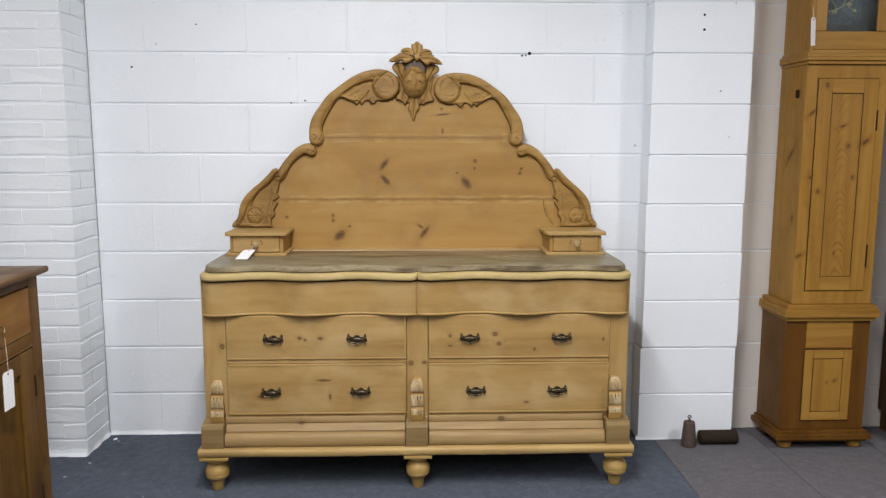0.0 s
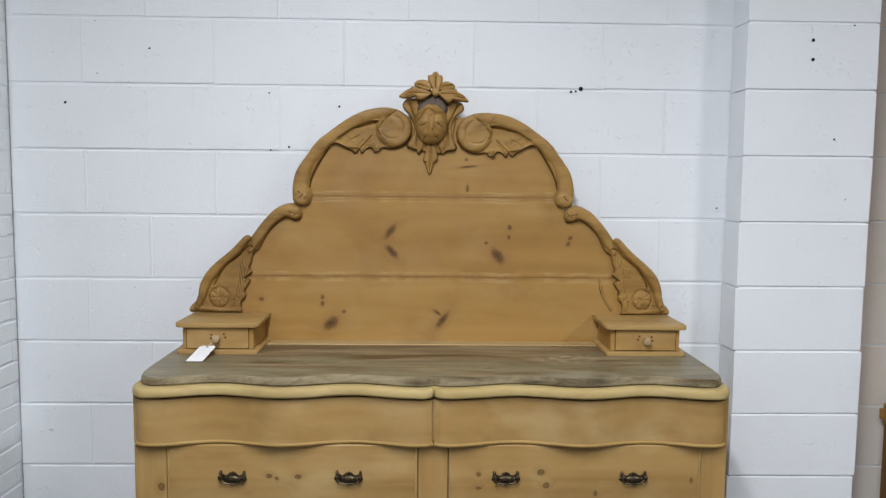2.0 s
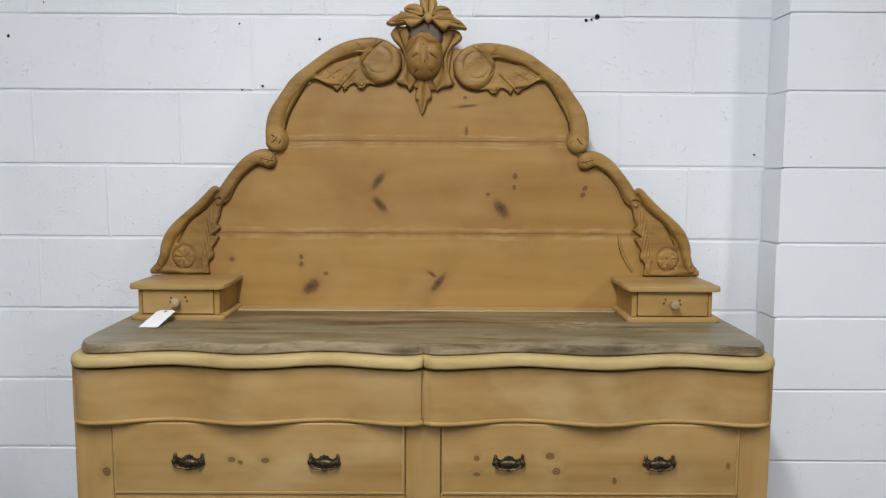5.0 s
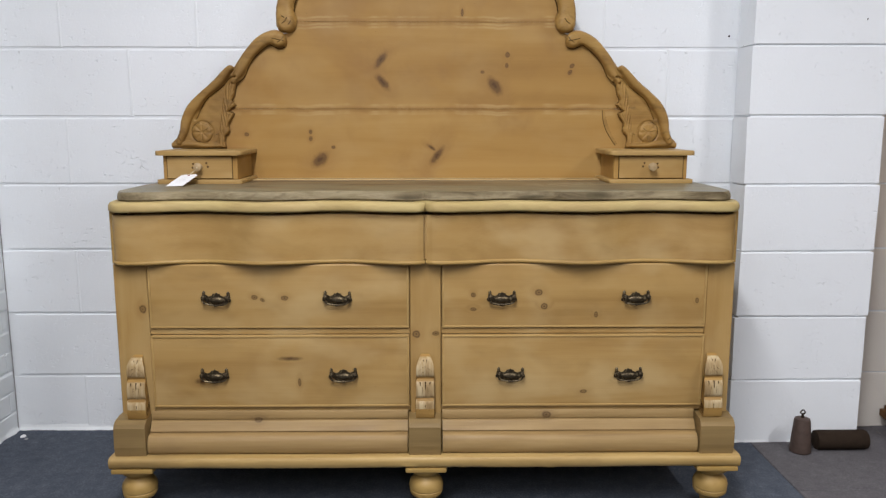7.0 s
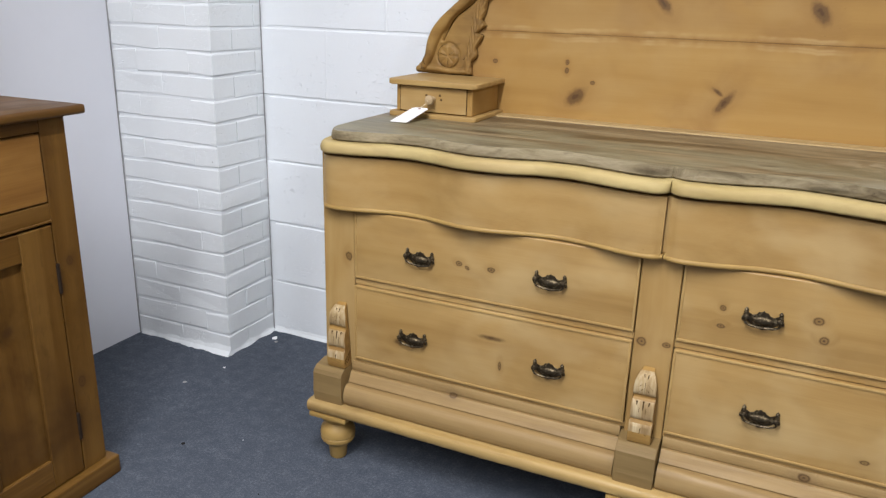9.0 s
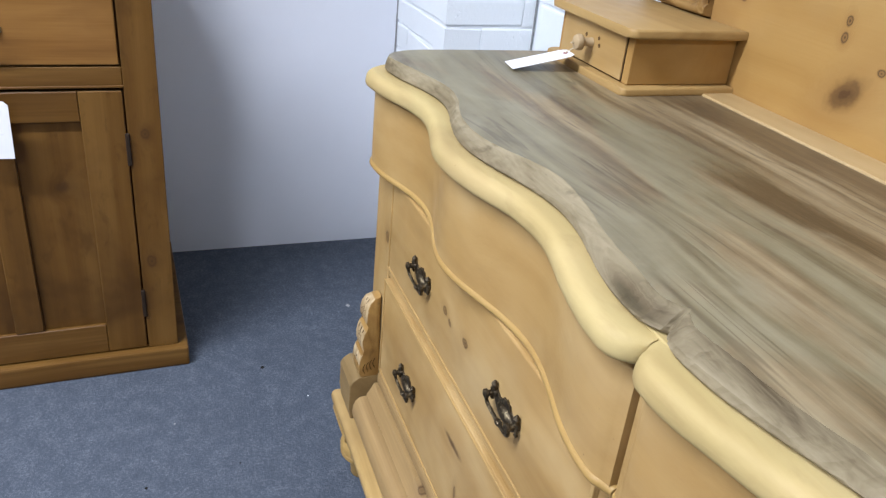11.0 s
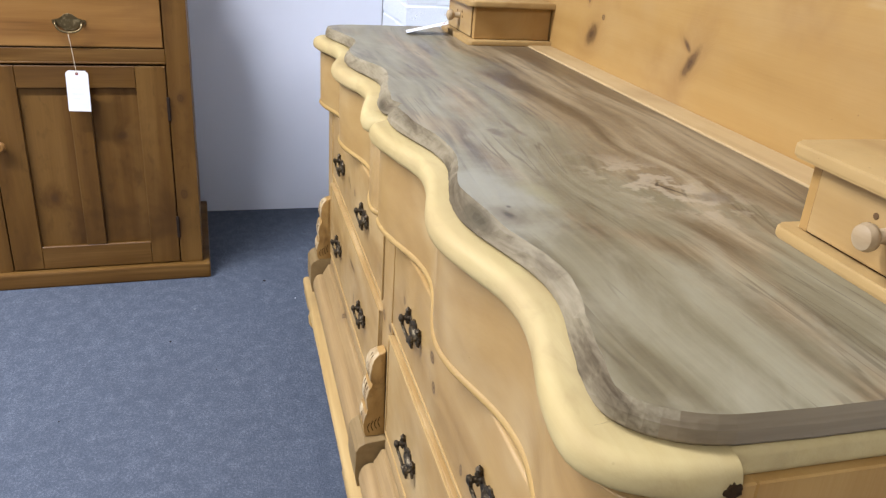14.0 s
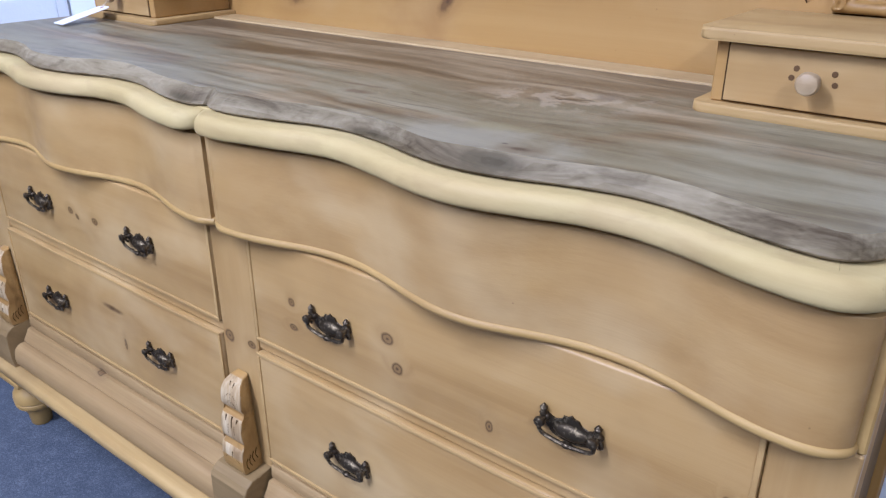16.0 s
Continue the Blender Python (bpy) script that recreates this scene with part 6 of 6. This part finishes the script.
for y0, y1 in ((0.0305, 0.5445), (-0.5445, -0.0305)):
    part("rail", slab(-0.0158, -0.0005, y0, y1, 0.725, 0.771, 0.0015, 1), m_brown_flat, cupboard)
    part("rail", slab(-0.0158, -0.0005, y0, y1, 0.936, 0.965, 0.0015, 1), m_brown_flat, cupboard)
    part("bead", slab(-0.002, 0.003, y0, y1, 0.726, 0.731, 0.001, 1), m_brown_flat, cupboard)
    front = part("drawer", slab(-0.0158, 0.002, y0 + 0.004, y1 - 0.004, 0.775, 0.932, 0.003, 2), m_amber, cupboard,
                 "plain waxed drawer front")
    yc = (y0 + y1) / 2
    bm = bmesh.new()
    prism([(yc - 0.045, 0.842), (yc - 0.028, 0.836), (yc - 0.012, 0.822), (yc + 0.012, 0.822), (yc + 0.028, 0.836), (yc + 0.045, 0.842), (yc + 0.045, 0.852), (yc + 0.025, 0.856),
           (yc + 0.012, 0.868), (yc, 0.872), (yc - 0.012, 0.868), (yc - 0.025, 0.856), (yc - 0.045, 0.852)], "x", 0.002, 0.005, 0.0008, 1, bm=bm)
    wire(bm, [(0.004, yc - 0.036, 0.846), (0.020, yc - 0.036, 0.843), (0.024, yc - 0.026, 0.826), (0.024, yc, 0.820), (0.024, yc + 0.026, 0.826), (0.020, yc + 0.036, 0.843), (0.004, yc + 0.036, 0.846)],
         0.003, 8, 36)
    part("handle", bm, m_brass, front, "worn brass swan-neck handle", smooth=True)
    door = part("door", slab(-0.0158, -0.011, y0 + 0.050, y1 - 0.050, 0.10, 0.68, 0.0), m_brown, cupboard, "two-panel waxed door")
    a, b = y0 + 0.003, y1 - 0.003
    for u0, u1, z0, z1, m in ((a, a + 0.088, 0.058, 0.719, m_brown), (b - 0.088, b, 0.058, 0.719, m_brown), (a + 0.0885, b - 0.0885, 0.058, 0.136, m_brown_flat),
                              (a + 0.0885, b - 0.0885, 0.652, 0.719, m_brown_flat), (yc - 0.030, yc + 0.030, 0.1365, 0.6515, m_brown)):
        part("door_frame", slab(-0.0108, 0.001, u0, u1, z0, z1, 0.002, 1), m, door)
    for z in (0.585, 0.185):
        e = b if y0 > 0 else a
        part("hinge", slab(-0.004, 0.0045, e - 0.003, e + 0.007, z - 0.038, z + 0.038, 0.002, 1), m_black, door, "dark iron butt hinge")
    part("door_gap", slab(-0.0155, -0.0140, a - 0.0025, b + 0.0025, 0.0555, 0.7225, 0.0), m_dark, cupboard)
bm = lathe([(0.008, 0.0), (0.008, 0.010), (0.016, 0.016), (0.017, 0.024), (0.010, 0.030)], 18, (0.001, 0.056, 0.478), "x")
part("knob", bm, m_amber, cupboard, "turned wooden door knob", smooth=True)

rack = thing("plate_rack", pose(-1.213, 2.04, 0.9885, 0, 0, 2.0), "brown waxed pine plate rack standing on the cupboard", "rack")
part("side", slab(-0.585, -0.330, W - 0.045, W - 0.022, 0.0, 0.95, 0.003, 1), m_brown, rack)
part("side", slab(-0.585, -0.330, -W + 0.022, -W + 0.045, 0.0, 0.95, 0.003, 1), m_brown, rack)
part("back", slab(-0.600, -0.5855, -W + 0.022, W - 0.022, 0.0, 0.95, 0.001, 1), m_brown, rack)
part("top", slab(-0.600, -0.315, -W + 0.010, W - 0.010, 0.9505, 0.975, 0.004, 2), m_brown_flat, rack)

# ---- the tall clock ----
clock = thing("longcase_clock", pose(1.985, 3.35, 0), "tall waxed pine clock case with panelled door and glazed hood", "clock")
for x, y in ((-0.165, 0.035), (0.165, 0.035), (-0.165, 0.215), (0.165, 0.215)):
    part("foot", lathe([(0.018, 0.0), (0.030, 0.006), (0.034, 0.018), (0.030, 0.032), (0.020, 0.040)], 18, (x, y, 0)), m_honey, clock, smooth=True)


def clock_band(z0, z1, over, name, material, edge=-0.19):
    bm = bmesh.new()
    n = 4
    for k in range(n):
        o = over * (0.35 + 0.65 * (1 - abs(2 * k / (n - 1) - 1)) if n > 1 else 1)
        box(bm, edge - o, 0.19 + o, -o, 0.25, z0 + (z1 - z0) * k / n, z0 + (z1 - z0) * (k + 1) / n, 0.002, 2)
    part(name, bm, material, clock, "stepped moulding")


def framed(x0, x1, z0, z1, y, border, rise, parent, name, middle):
    """A panelled front: four frame members and a raised panel."""
    door = part(name, slab(x0 + border * 0.6, x1 - border * 0.6, y + 0.004, y + 0.010, z0 + border * 0.6, z1 - border * 0.6, 0.0), m_brown, parent, "panelled front with knots")
    part("door_gap", slab(x0 - 0.003, x1 + 0.003, y + 0.0045, y + 0.0055, z0 - 0.003, z1 + 0.003, 0.0), m_cut, parent)
    for a, b, c, d, m in ((x0, x0 + border, z0, z1, m_honey), (x1 - border, x1, z0, z1, m_honey), (x0 + border + 0.0005, x1 - border - 0.0005, z0, z0 + border, m_honey_flat),
                          (x0 + border + 0.0005, x1 - border - 0.0005, z1 - border, z1, m_honey_flat)):
        part("frame", slab(a, b, y - 0.002, y + 0.0038, c, d, 0.002, 1), m, door)
    part("raised_panel", slab(x0 + border + 0.004, x1 - border - 0.004, y - rise, y + 0.0038, z0 + border + 0.004, z1 - border - 0.004, 0.001, 1), middle, door)


clock_band(0.040, 0.092, 0.034, "plinth_moulding", m_umber, -0.206)
part("base_case", slab(-0.206, 0.190, 0.006, 0.25, 0.092, 0.615, 0.003, 1), m_umber, clock)
part("base_rail", slab(-0.108, 0.108, 0.0025, 0.0055, 0.486, 0.6145, 0.001, 1), m_honey_flat, clock)
framed(-0.110, 0.112, 0.140, 0.475, 0.0, 0.040, 0.002, clock, "base_panel", m_honey)
clock_band(0.615, 0.690, 0.032, "waist_moulding", m_honey_flat, -0.200)
waist = part("waist_case", slab(-0.183, 0.183, 0.006, 0.25, 0.690, 1.762, 0.003, 1), m_honey, clock)
waist.data.materials.append(m_honey_side)
for face in waist.data.polygons:
    if abs(face.normal.x) > 0.9:
        face.material_index = 1
for z0, z1 in ((1.475, 1.565), (0.860, 0.965)):
    part("hinge", slab(0.1385, 0.1440, -0.003, 0.0058, z0, z1, 0.001, 1), m_black, clock, "narrow dark hinge")
framed(-0.130, 0.138, 0.755, 1.700, 0.0, 0.062, -0.001, clock, "waist_door", m_figured)
clock_band(1.762, 1.822, 0.022, "hood_moulding", m_honey_flat, -0.178)
bm = bmesh.new()
box(bm, -0.178, -0.166, 0.0, 0.25, 1.822, 2.32, 0.002, 1)
box(bm, 0.166, 0.186, 0.0, 0.25, 1.822, 2.32, 0.002, 1)
box(bm, -0.1655, 0.1655, 0.230, 0.25, 1.822, 2.32)
part("hood_case", bm, m_honey, clock)
hood = part("hood_door", slab(-0.165, 0.165, 0.0, 0.018, 1.823, 1.902, 0.003, 1), m_honey_flat, clock, "glazed hood door")
part("frame", slab(-0.165, -0.112, 0.0, 0.018, 1.9025, 2.30, 0.003, 1), m_honey, hood)
part("frame", slab(0.112, 0.165, 0.0, 0.018, 1.9025, 2.30, 0.003, 1), m_honey, hood)
part("frame", slab(-0.1115, 0.1115, 0.0, 0.018, 2.25, 2.30, 0.003, 1), m_honey_flat, hood)
part("pane", slab(-0.1115, 0.1115, 0.008, 0.011, 1.903, 2.2495, 0.0), m_glass, hood, "clear glass pane")
part("dial", slab(-0.140, 0.140, 0.060, 0.066, 1.86, 2.28, 0.002, 1), plain_paint("dark_painted_dial", (0.10, 0.11, 0.11), 0.5, 40.0, 0.3), clock, "dark painted dial with pale sprig")
# bluish reflection of the pane, drawn as a flat coloured patch behind it
part("painted_scene", slab(-0.104, 0.066, 0.0575, 0.0596, 1.938, 2.190, 0.0), plain_paint("slate_blue_reflection", (0.135, 0.165, 0.185), 0.5, 45.0, 0.6), clock, "slate blue patch standing for a reflection in the glass")
bm = bmesh.new()
for line in ([(-0.090, 1.992), (-0.040, 2.005), (0.030, 2.045)], [(-0.075, 2.050), (-0.045, 2.004), (-0.050, 1.985)], [(0.000, 2.022), (0.025, 2.000), (0.040, 1.998)], [(-0.020, 2.015), (-0.005, 2.050), (0.000, 2.080)]):
    wire(bm, [(x, 0.0570, z) for x, z in line], 0.0026, 6, 14)
for x, z, dx, dz in ((-0.045, 2.005, -0.020, -0.020), (0.000, 2.022, 0.024, 0.004), (0.025, 2.003, 0.020, -0.010), (-0.075, 2.045, -0.012, 0.022), (-0.005, 2.05, 0.02, 0.015)):
    leaf(bm, (x, z), (x + dx, z + dz), 0.007, 0.0568, 0.002, nt=8, ns=5)
part("painted_sprig", bm, plain_paint("pale_yellow_green_paint", (0.50, 0.50, 0.28), 0.6, 60.0, 0.4), clock, "pale yellow-green painted sprig")
clock_band(2.32, 2.40, 0.040, "cornice", m_honey_flat)
part("hook", slab(-0.196, -0.188, 0.055, 0.075, 1.62, 1.655, 0.002, 1), m_black, clock, "small iron catch")
price_tag(pose(1.800, 3.318, 1.836, 0, -5, 35), 0.036, 0.118, "white card price tag hanging from the clock hood", [(0, -0.001, 0.109), (0.003, 0.002, 0.13), (0.008, 0.010, 0.170)])

# ---- next to the clock ----
linen = thing("linen_press", pose(2.40, 3.12, 0), "tall dark brown pine press standing beside the clock", "wardrobe")
part("plinth", slab(0.012, 0.90, 0.012, 0.48, 0.0, 0.10, 0.003, 1), m_press, linen)
part("case", slab(0.0, 0.92, 0.0, 0.49, 0.10, 1.95, 0.004, 1), m_press, linen)
part("door", slab(0.03, 0.455, -0.018, -0.0005, 0.14, 1.90, 0.004, 1), m_press, linen)
part("door", slab(0.465, 0.89, -0.018, -0.0005, 0.14, 1.90, 0.004, 1), m_press, linen)

weight = thing("clock_weight", pose(1.372, 3.405, 0), "rusty tapered iron clock weight with ring on the carpet", "weight")
part("weight_body", lathe([(0.031, 0.0), (0.035, 0.004), (0.035, 0.012), (0.0265, 0.112), (0.024, 0.119), (0.012, 0.122)], 26), m_rust, weight, smooth=True)
bm = bmesh.new()
lathe([(0.005, 0.120), (0.004, 0.136)], 10, bm=bm)
wire(bm, [(0.0, 0.0, 0.134), (0.008, 0.0, 0.140), (0.0, 0.0, 0.149), (-0.008, 0.0, 0.140), (0.0, 0.0, 0.134)], 0.0025, 6, 20)
part("ring", bm, m_black, weight, "iron ring")
roll = thing("iron_cylinder", pose(1.520, 3.425, 0.0335), "dark iron cylinder weight lying on the carpet", "weight")
part("cylinder", lathe([(0.026, -0.090), (0.032, -0.088), (0.0335, -0.082), (0.0335, 0.080), (0.031, 0.087), (0.024, 0.090)], 26, axis="x"), m_black, roll, smooth=True)

# ---- masonry and carpet tiles, piece by piece ----
def block_mesh(name, w, d, h, bevel, material):
    data = bpy.data.meshes.new(name)
    bm = bmesh.new()
    box(bm, -w / 2, w / 2, 0.0, d, -h / 2, h / 2)
    rim = [e for e in bm.edges if all(v.co.y < 1e-6 for v in e.verts) and abs(e.verts[0].co.z - e.verts[1].co.z) < 1e-6]
    bmesh.ops.bevel(bm, geom=rim, offset=bevel, segments=2, profile=0.5, affect="EDGES")
    for v in bm.verts:
        v.co += Vector((random.uniform(-1, 1), 0.4 * random.uniform(-1, 1), random.uniform(-1, 1))) * 0.0012
    bm.to_mesh(data)
    bm.free()
    data.materials.append(material)
    return data


def piece(name, data, m, parent):
    ob = new(name, data)
    ob.parent = parent
    ob.matrix_basis = m
    return ob


PITCH, LONG = 0.2315, 0.4625
rng = random.Random(7)
blocks = [block_mesh("block", LONG - 0.0012, 0.04, PITCH - 0.0075, 0.004, m_block) for _ in range(5)]
halves = [block_mesh("block", LONG / 2 - 0.0012, 0.04, PITCH - 0.0075, 0.004, m_block) for _ in range(2)]
# recess blocks: warm light bounced off the clock is put into their tint
m_warm_block = painted_masonry("warm_lit_block", (0.74, 0.70, 0.63), 0.4)
warm_blocks = [block_mesh("block", LONG - 0.0016, 0.04, PITCH - 0.006, 0.003, m_warm_block) for _ in range(3)]
for row in range(13):
    z = 0.207 - PITCH / 2 + PITCH * row
    start = -0.690 if row % 2 == 0 else -0.925
    for k in range(-2, 10):
        x = start + LONG * (k + 0.5)
        if x < -1.41 or x > 3.3 or 1.18 < x < 1.38:
            continue
        if 1.12 < x <= 1.18:
            piece("block", halves[row % 2], pose(x - LONG / 4, WALL_Y, z), wall_north)
            continue
        data = rng.choice(warm_blocks if x > 1.4 else blocks)
        piece("block", data, pose(x, WALL_Y + rng.uniform(-0.0012, 0.0012), z, 0, rng.uniform(-0.12, 0.12), 0), wall_north)
# the upright joints are struck a little proud and painted over
bm = bmesh.new()
box(bm, -0.0055, 0.0055, 0.0, 0.012, 0.004 - PITCH / 2, PITCH / 2 - 0.004)
bmesh.ops.bevel(bm, geom=[e for e in bm.edges if all(v.co.y < 1e-6 for v in e.verts) and abs(e.verts[0].co.x - e.verts[1].co.x) < 1e-6], offset=0.0045, segments=3, profile=0.5, affect="EDGES")
perpend = bpy.data.meshes.new("mortar_joint")
bm.to_mesh(perpend)
bm.free()
perpend.materials.append(m_joint)
for row in range(13):
    start = -0.690 if row % 2 == 0 else -0.925
    for k in range(-1, 5):
        x = start + LONG * k
        if -1.38 < x < 1.10:
            piece("mortar_joint", perpend, pose(x + rng.uniform(-0.001, 0.001), WALL_Y - 0.0016 + rng.uniform(-0.0005, 0.0006), 0.207 - PITCH / 2 + PITCH * row, 0, rng.uniform(-0.5, 0.5), 0), wall_north)
columns = [block_mesh("block", 0.454, 0.12, 0.2275 - 0.005, 0.0035, m_block) for _ in range(4)]
for row in range(13):
    piece("block", rng.choice(columns), pose(1.381 + rng.uniform(-0.004, 0.004), 3.485 + rng.uniform(-0.0015, 0.0015), 0.2275 * (row + 0.5), 0, rng.uniform(-0.2, 0.2), 0), pilaster)

COURSE = 0.0755
def brick_mesh(w, d):
    data = bpy.data.meshes.new("brick")
    bm = bmesh.new()
    box(bm, 0.0, w, 0.0, d, -COURSE / 2 + 0.003, COURSE / 2 - 0.003)
    beds = [e for e in bm.edges if abs(e.verts[0].co.z - e.verts[1].co.z) < 1e-6]
    bmesh.ops.bevel(bm, geom=beds, offset=0.005, segments=2, profile=0.5, affect="EDGES")
    for v in bm.verts:
        v.co += Vector((0.5 * random.uniform(-1, 1), 0.6 * random.uniform(-1, 1), random.uniform(-1, 1))) * 0.0032
    bm.to_mesh(data)
    bm.free()
    data.materials.append(m_brick)
    return data


SIZES = {}
for key, (w, d) in {"stretcher": (0.2185, 0.10), "header": (0.100, 0.2155), "rest": (0.2100, 0.08), "mid": (0.2230, 0.08), "stub": (0.106, 0.08), "flank": (0.08, 0.148), "end": (0.08, 0.036)}.items():
    SIZES[key] = [brick_mesh(w, d) for _ in range(4)]
for row in range(39):
    z = COURSE * (row + 0.5)
    even = row % 2 == 0
    kinds = [("stretcher", PIER_X - 0.2185, PIER_Y), ("rest", PIER_X - 0.4275, PIER_Y), ("flank", PIER_X - 0.08, PIER_Y + 0.104)] if even else \
        [("header", PIER_X - 0.100, PIER_Y), ("mid", PIER_X - 0.3225, PIER_Y), ("stub", PIER_X - 0.4285, PIER_Y), ("end", PIER_X - 0.08, PIER_Y + 0.2185)]
    for key, x, y in kinds:
        piece("brick", rng.choice(SIZES[key]), pose(x + rng.uniform(-0.001, 0.001), y + rng.uniform(-0.0008, 0.0008), z, 0, rng.uniform(-0.35, 0.35), rng.uniform(-0.15, 0.15)), pier)

tile = bpy.data.meshes.new("carpet_tile")
bm = slab(-0.2510, 0.2510, -0.2510, 0.2510, -0.006, 0.0, 0.0015, 1)
bm.to_mesh(tile)
bm.free()
tile.materials.append(m_tile)
for i in range(6):
    for k in range(13):
        piece("carpet_tile", tile, pose(1.484 + 0.505 * i, 3.375 - 0.505 * k + (0.25 if i % 2 else 0.0), rng.uniform(-0.0006, 0.0)), underlay)


def chips(parent, spots):
    """Small dark holes and chips in the paint: (x, y, z, radius)."""
    for x, y, z, r in spots:
        ob = part("paint_chip", lathe([(r, 0.0), (r * 0.8, -0.0012), (r * 0.3, -0.0014)], 9, (0, 0, 0), "y"), m_spot, parent)
        ob.location = (x, y, z)


chips(wall_north, [(0.618, 3.6275, 1.831, 0.008), (0.600, 3.6275, 1.822, 0.004), (0.583, 3.6275, 1.820, 0.005), (-1.215, 3.6275, 1.760, 0.005), (-0.247, 3.6275, 1.757, 0.004),
                   (-0.915, 3.6275, 1.952, 0.0035), (-0.427, 3.6275, 1.612, 0.004), (-0.492, 3.6275, 1.600, 0.0032), (-0.496, 3.6275, 1.802, 0.0028), (1.128, 3.6275, 1.407, 0.0035), (-1.10, 3.6275, 1.863, 0.0025)])
chips(pilaster, [(1.384, 3.4825, 1.923, 0.006), (1.382, 3.4825, 1.988, 0.006), (1.472, 3.4825, 1.653, 0.0035), (1.522, 3.4825, 2.039, 0.003), (1.522, 3.4825, 1.446, 0.0025)])


# Crumbs and bits of paint on the carpet.
CRUMBS = [(-0.791, 2.568, 0.0032, m_spot), (-1.160, 2.856, 0.0055, m_spot), (-0.820, 2.763, 0.0022, m_spot), (-0.985, 2.632, 0.002, m_crack), (-1.371, 3.287, 0.004, m_card), (-1.417, 3.144, 0.006, m_crack),
          (-1.363, 3.566, 0.010, m_card), (-1.340, 3.540, 0.007, m_crack), (-0.440, 2.326, 0.002, m_spot), (-1.02, 2.95, 0.0018, m_card), (-0.62, 2.70, 0.0018, m_spot)]
for x, y, r, m in CRUMBS:
    bm = lathe([(r, 0.0), (r * 0.9, r * 0.35), (r * 0.35, r * 0.5)], 7)
    for v in bm.verts:
        v.co += Vector((rng.uniform(-1, 1), rng.uniform(-1, 1), 0.0)) * r * 0.35
    ob = part("crumb", bm, m, floor)
    ob.location = (x, y, 0.0)


def paint_skirt(parent, x0, y0, x1, y1, out_x, out_y, seed, wide):
    """A ragged strip of plaster and paint along the foot of a wall from (x0, y0) to (x1, y1), spread on the carpet towards (out_x, out_y)."""
    chance = random.Random(seed)
    count = max(6, int(math.hypot(x1 - x0, y1 - y0) / 0.012))
    bm = bmesh.new()
    rows = []
    w = wide
    for k in range(count + 1):
        f = k / count
        w = min(1.8 * wide, max(0.15 * wide, w + chance.uniform(-0.5, 0.5) * wide))
        x, y = x0 + (x1 - x0) * f, y0 + (y1 - y0) * f
        rows.append([bm.verts.new((x + out_x * o, y + out_y * o, z)) for o, z in ((-0.004, 0.0), (w, 0.0), (0.8 * w, 0.0035), (0.25 * w, 0.006 + 0.4 * w), (-0.002, 0.014 + w))])
    for a, b in zip(rows, rows[1:]):
        for k in range(5):
            bm.faces.new((a[k], b[k], b[(k + 1) % 5], a[(k + 1) % 5]))
    bm.faces.new(rows[0])
    bm.faces.new(rows[-1][::-1])
    part("plaster_skirt", bm, m_brick, parent, "ragged plaster foot")


paint_skirt(pier, PANEL_X + 0.01, PIER_Y, PIER_X + 0.002, PIER_Y, 0, -1, 3, 0.011)
paint_skirt(pier, PIER_X, PIER_Y - 0.004, PIER_X, WALL_Y - 0.004, 1, 0, 4, 0.009)
paint_skirt(wall_north, PIER_X + 0.01, WALL_Y, 1.14, WALL_Y, 0, -1, 6, 0.006)
paint_skirt(pilaster, 1.142, 3.486, 1.600, 3.486, 0, -1, 8, 0.006)
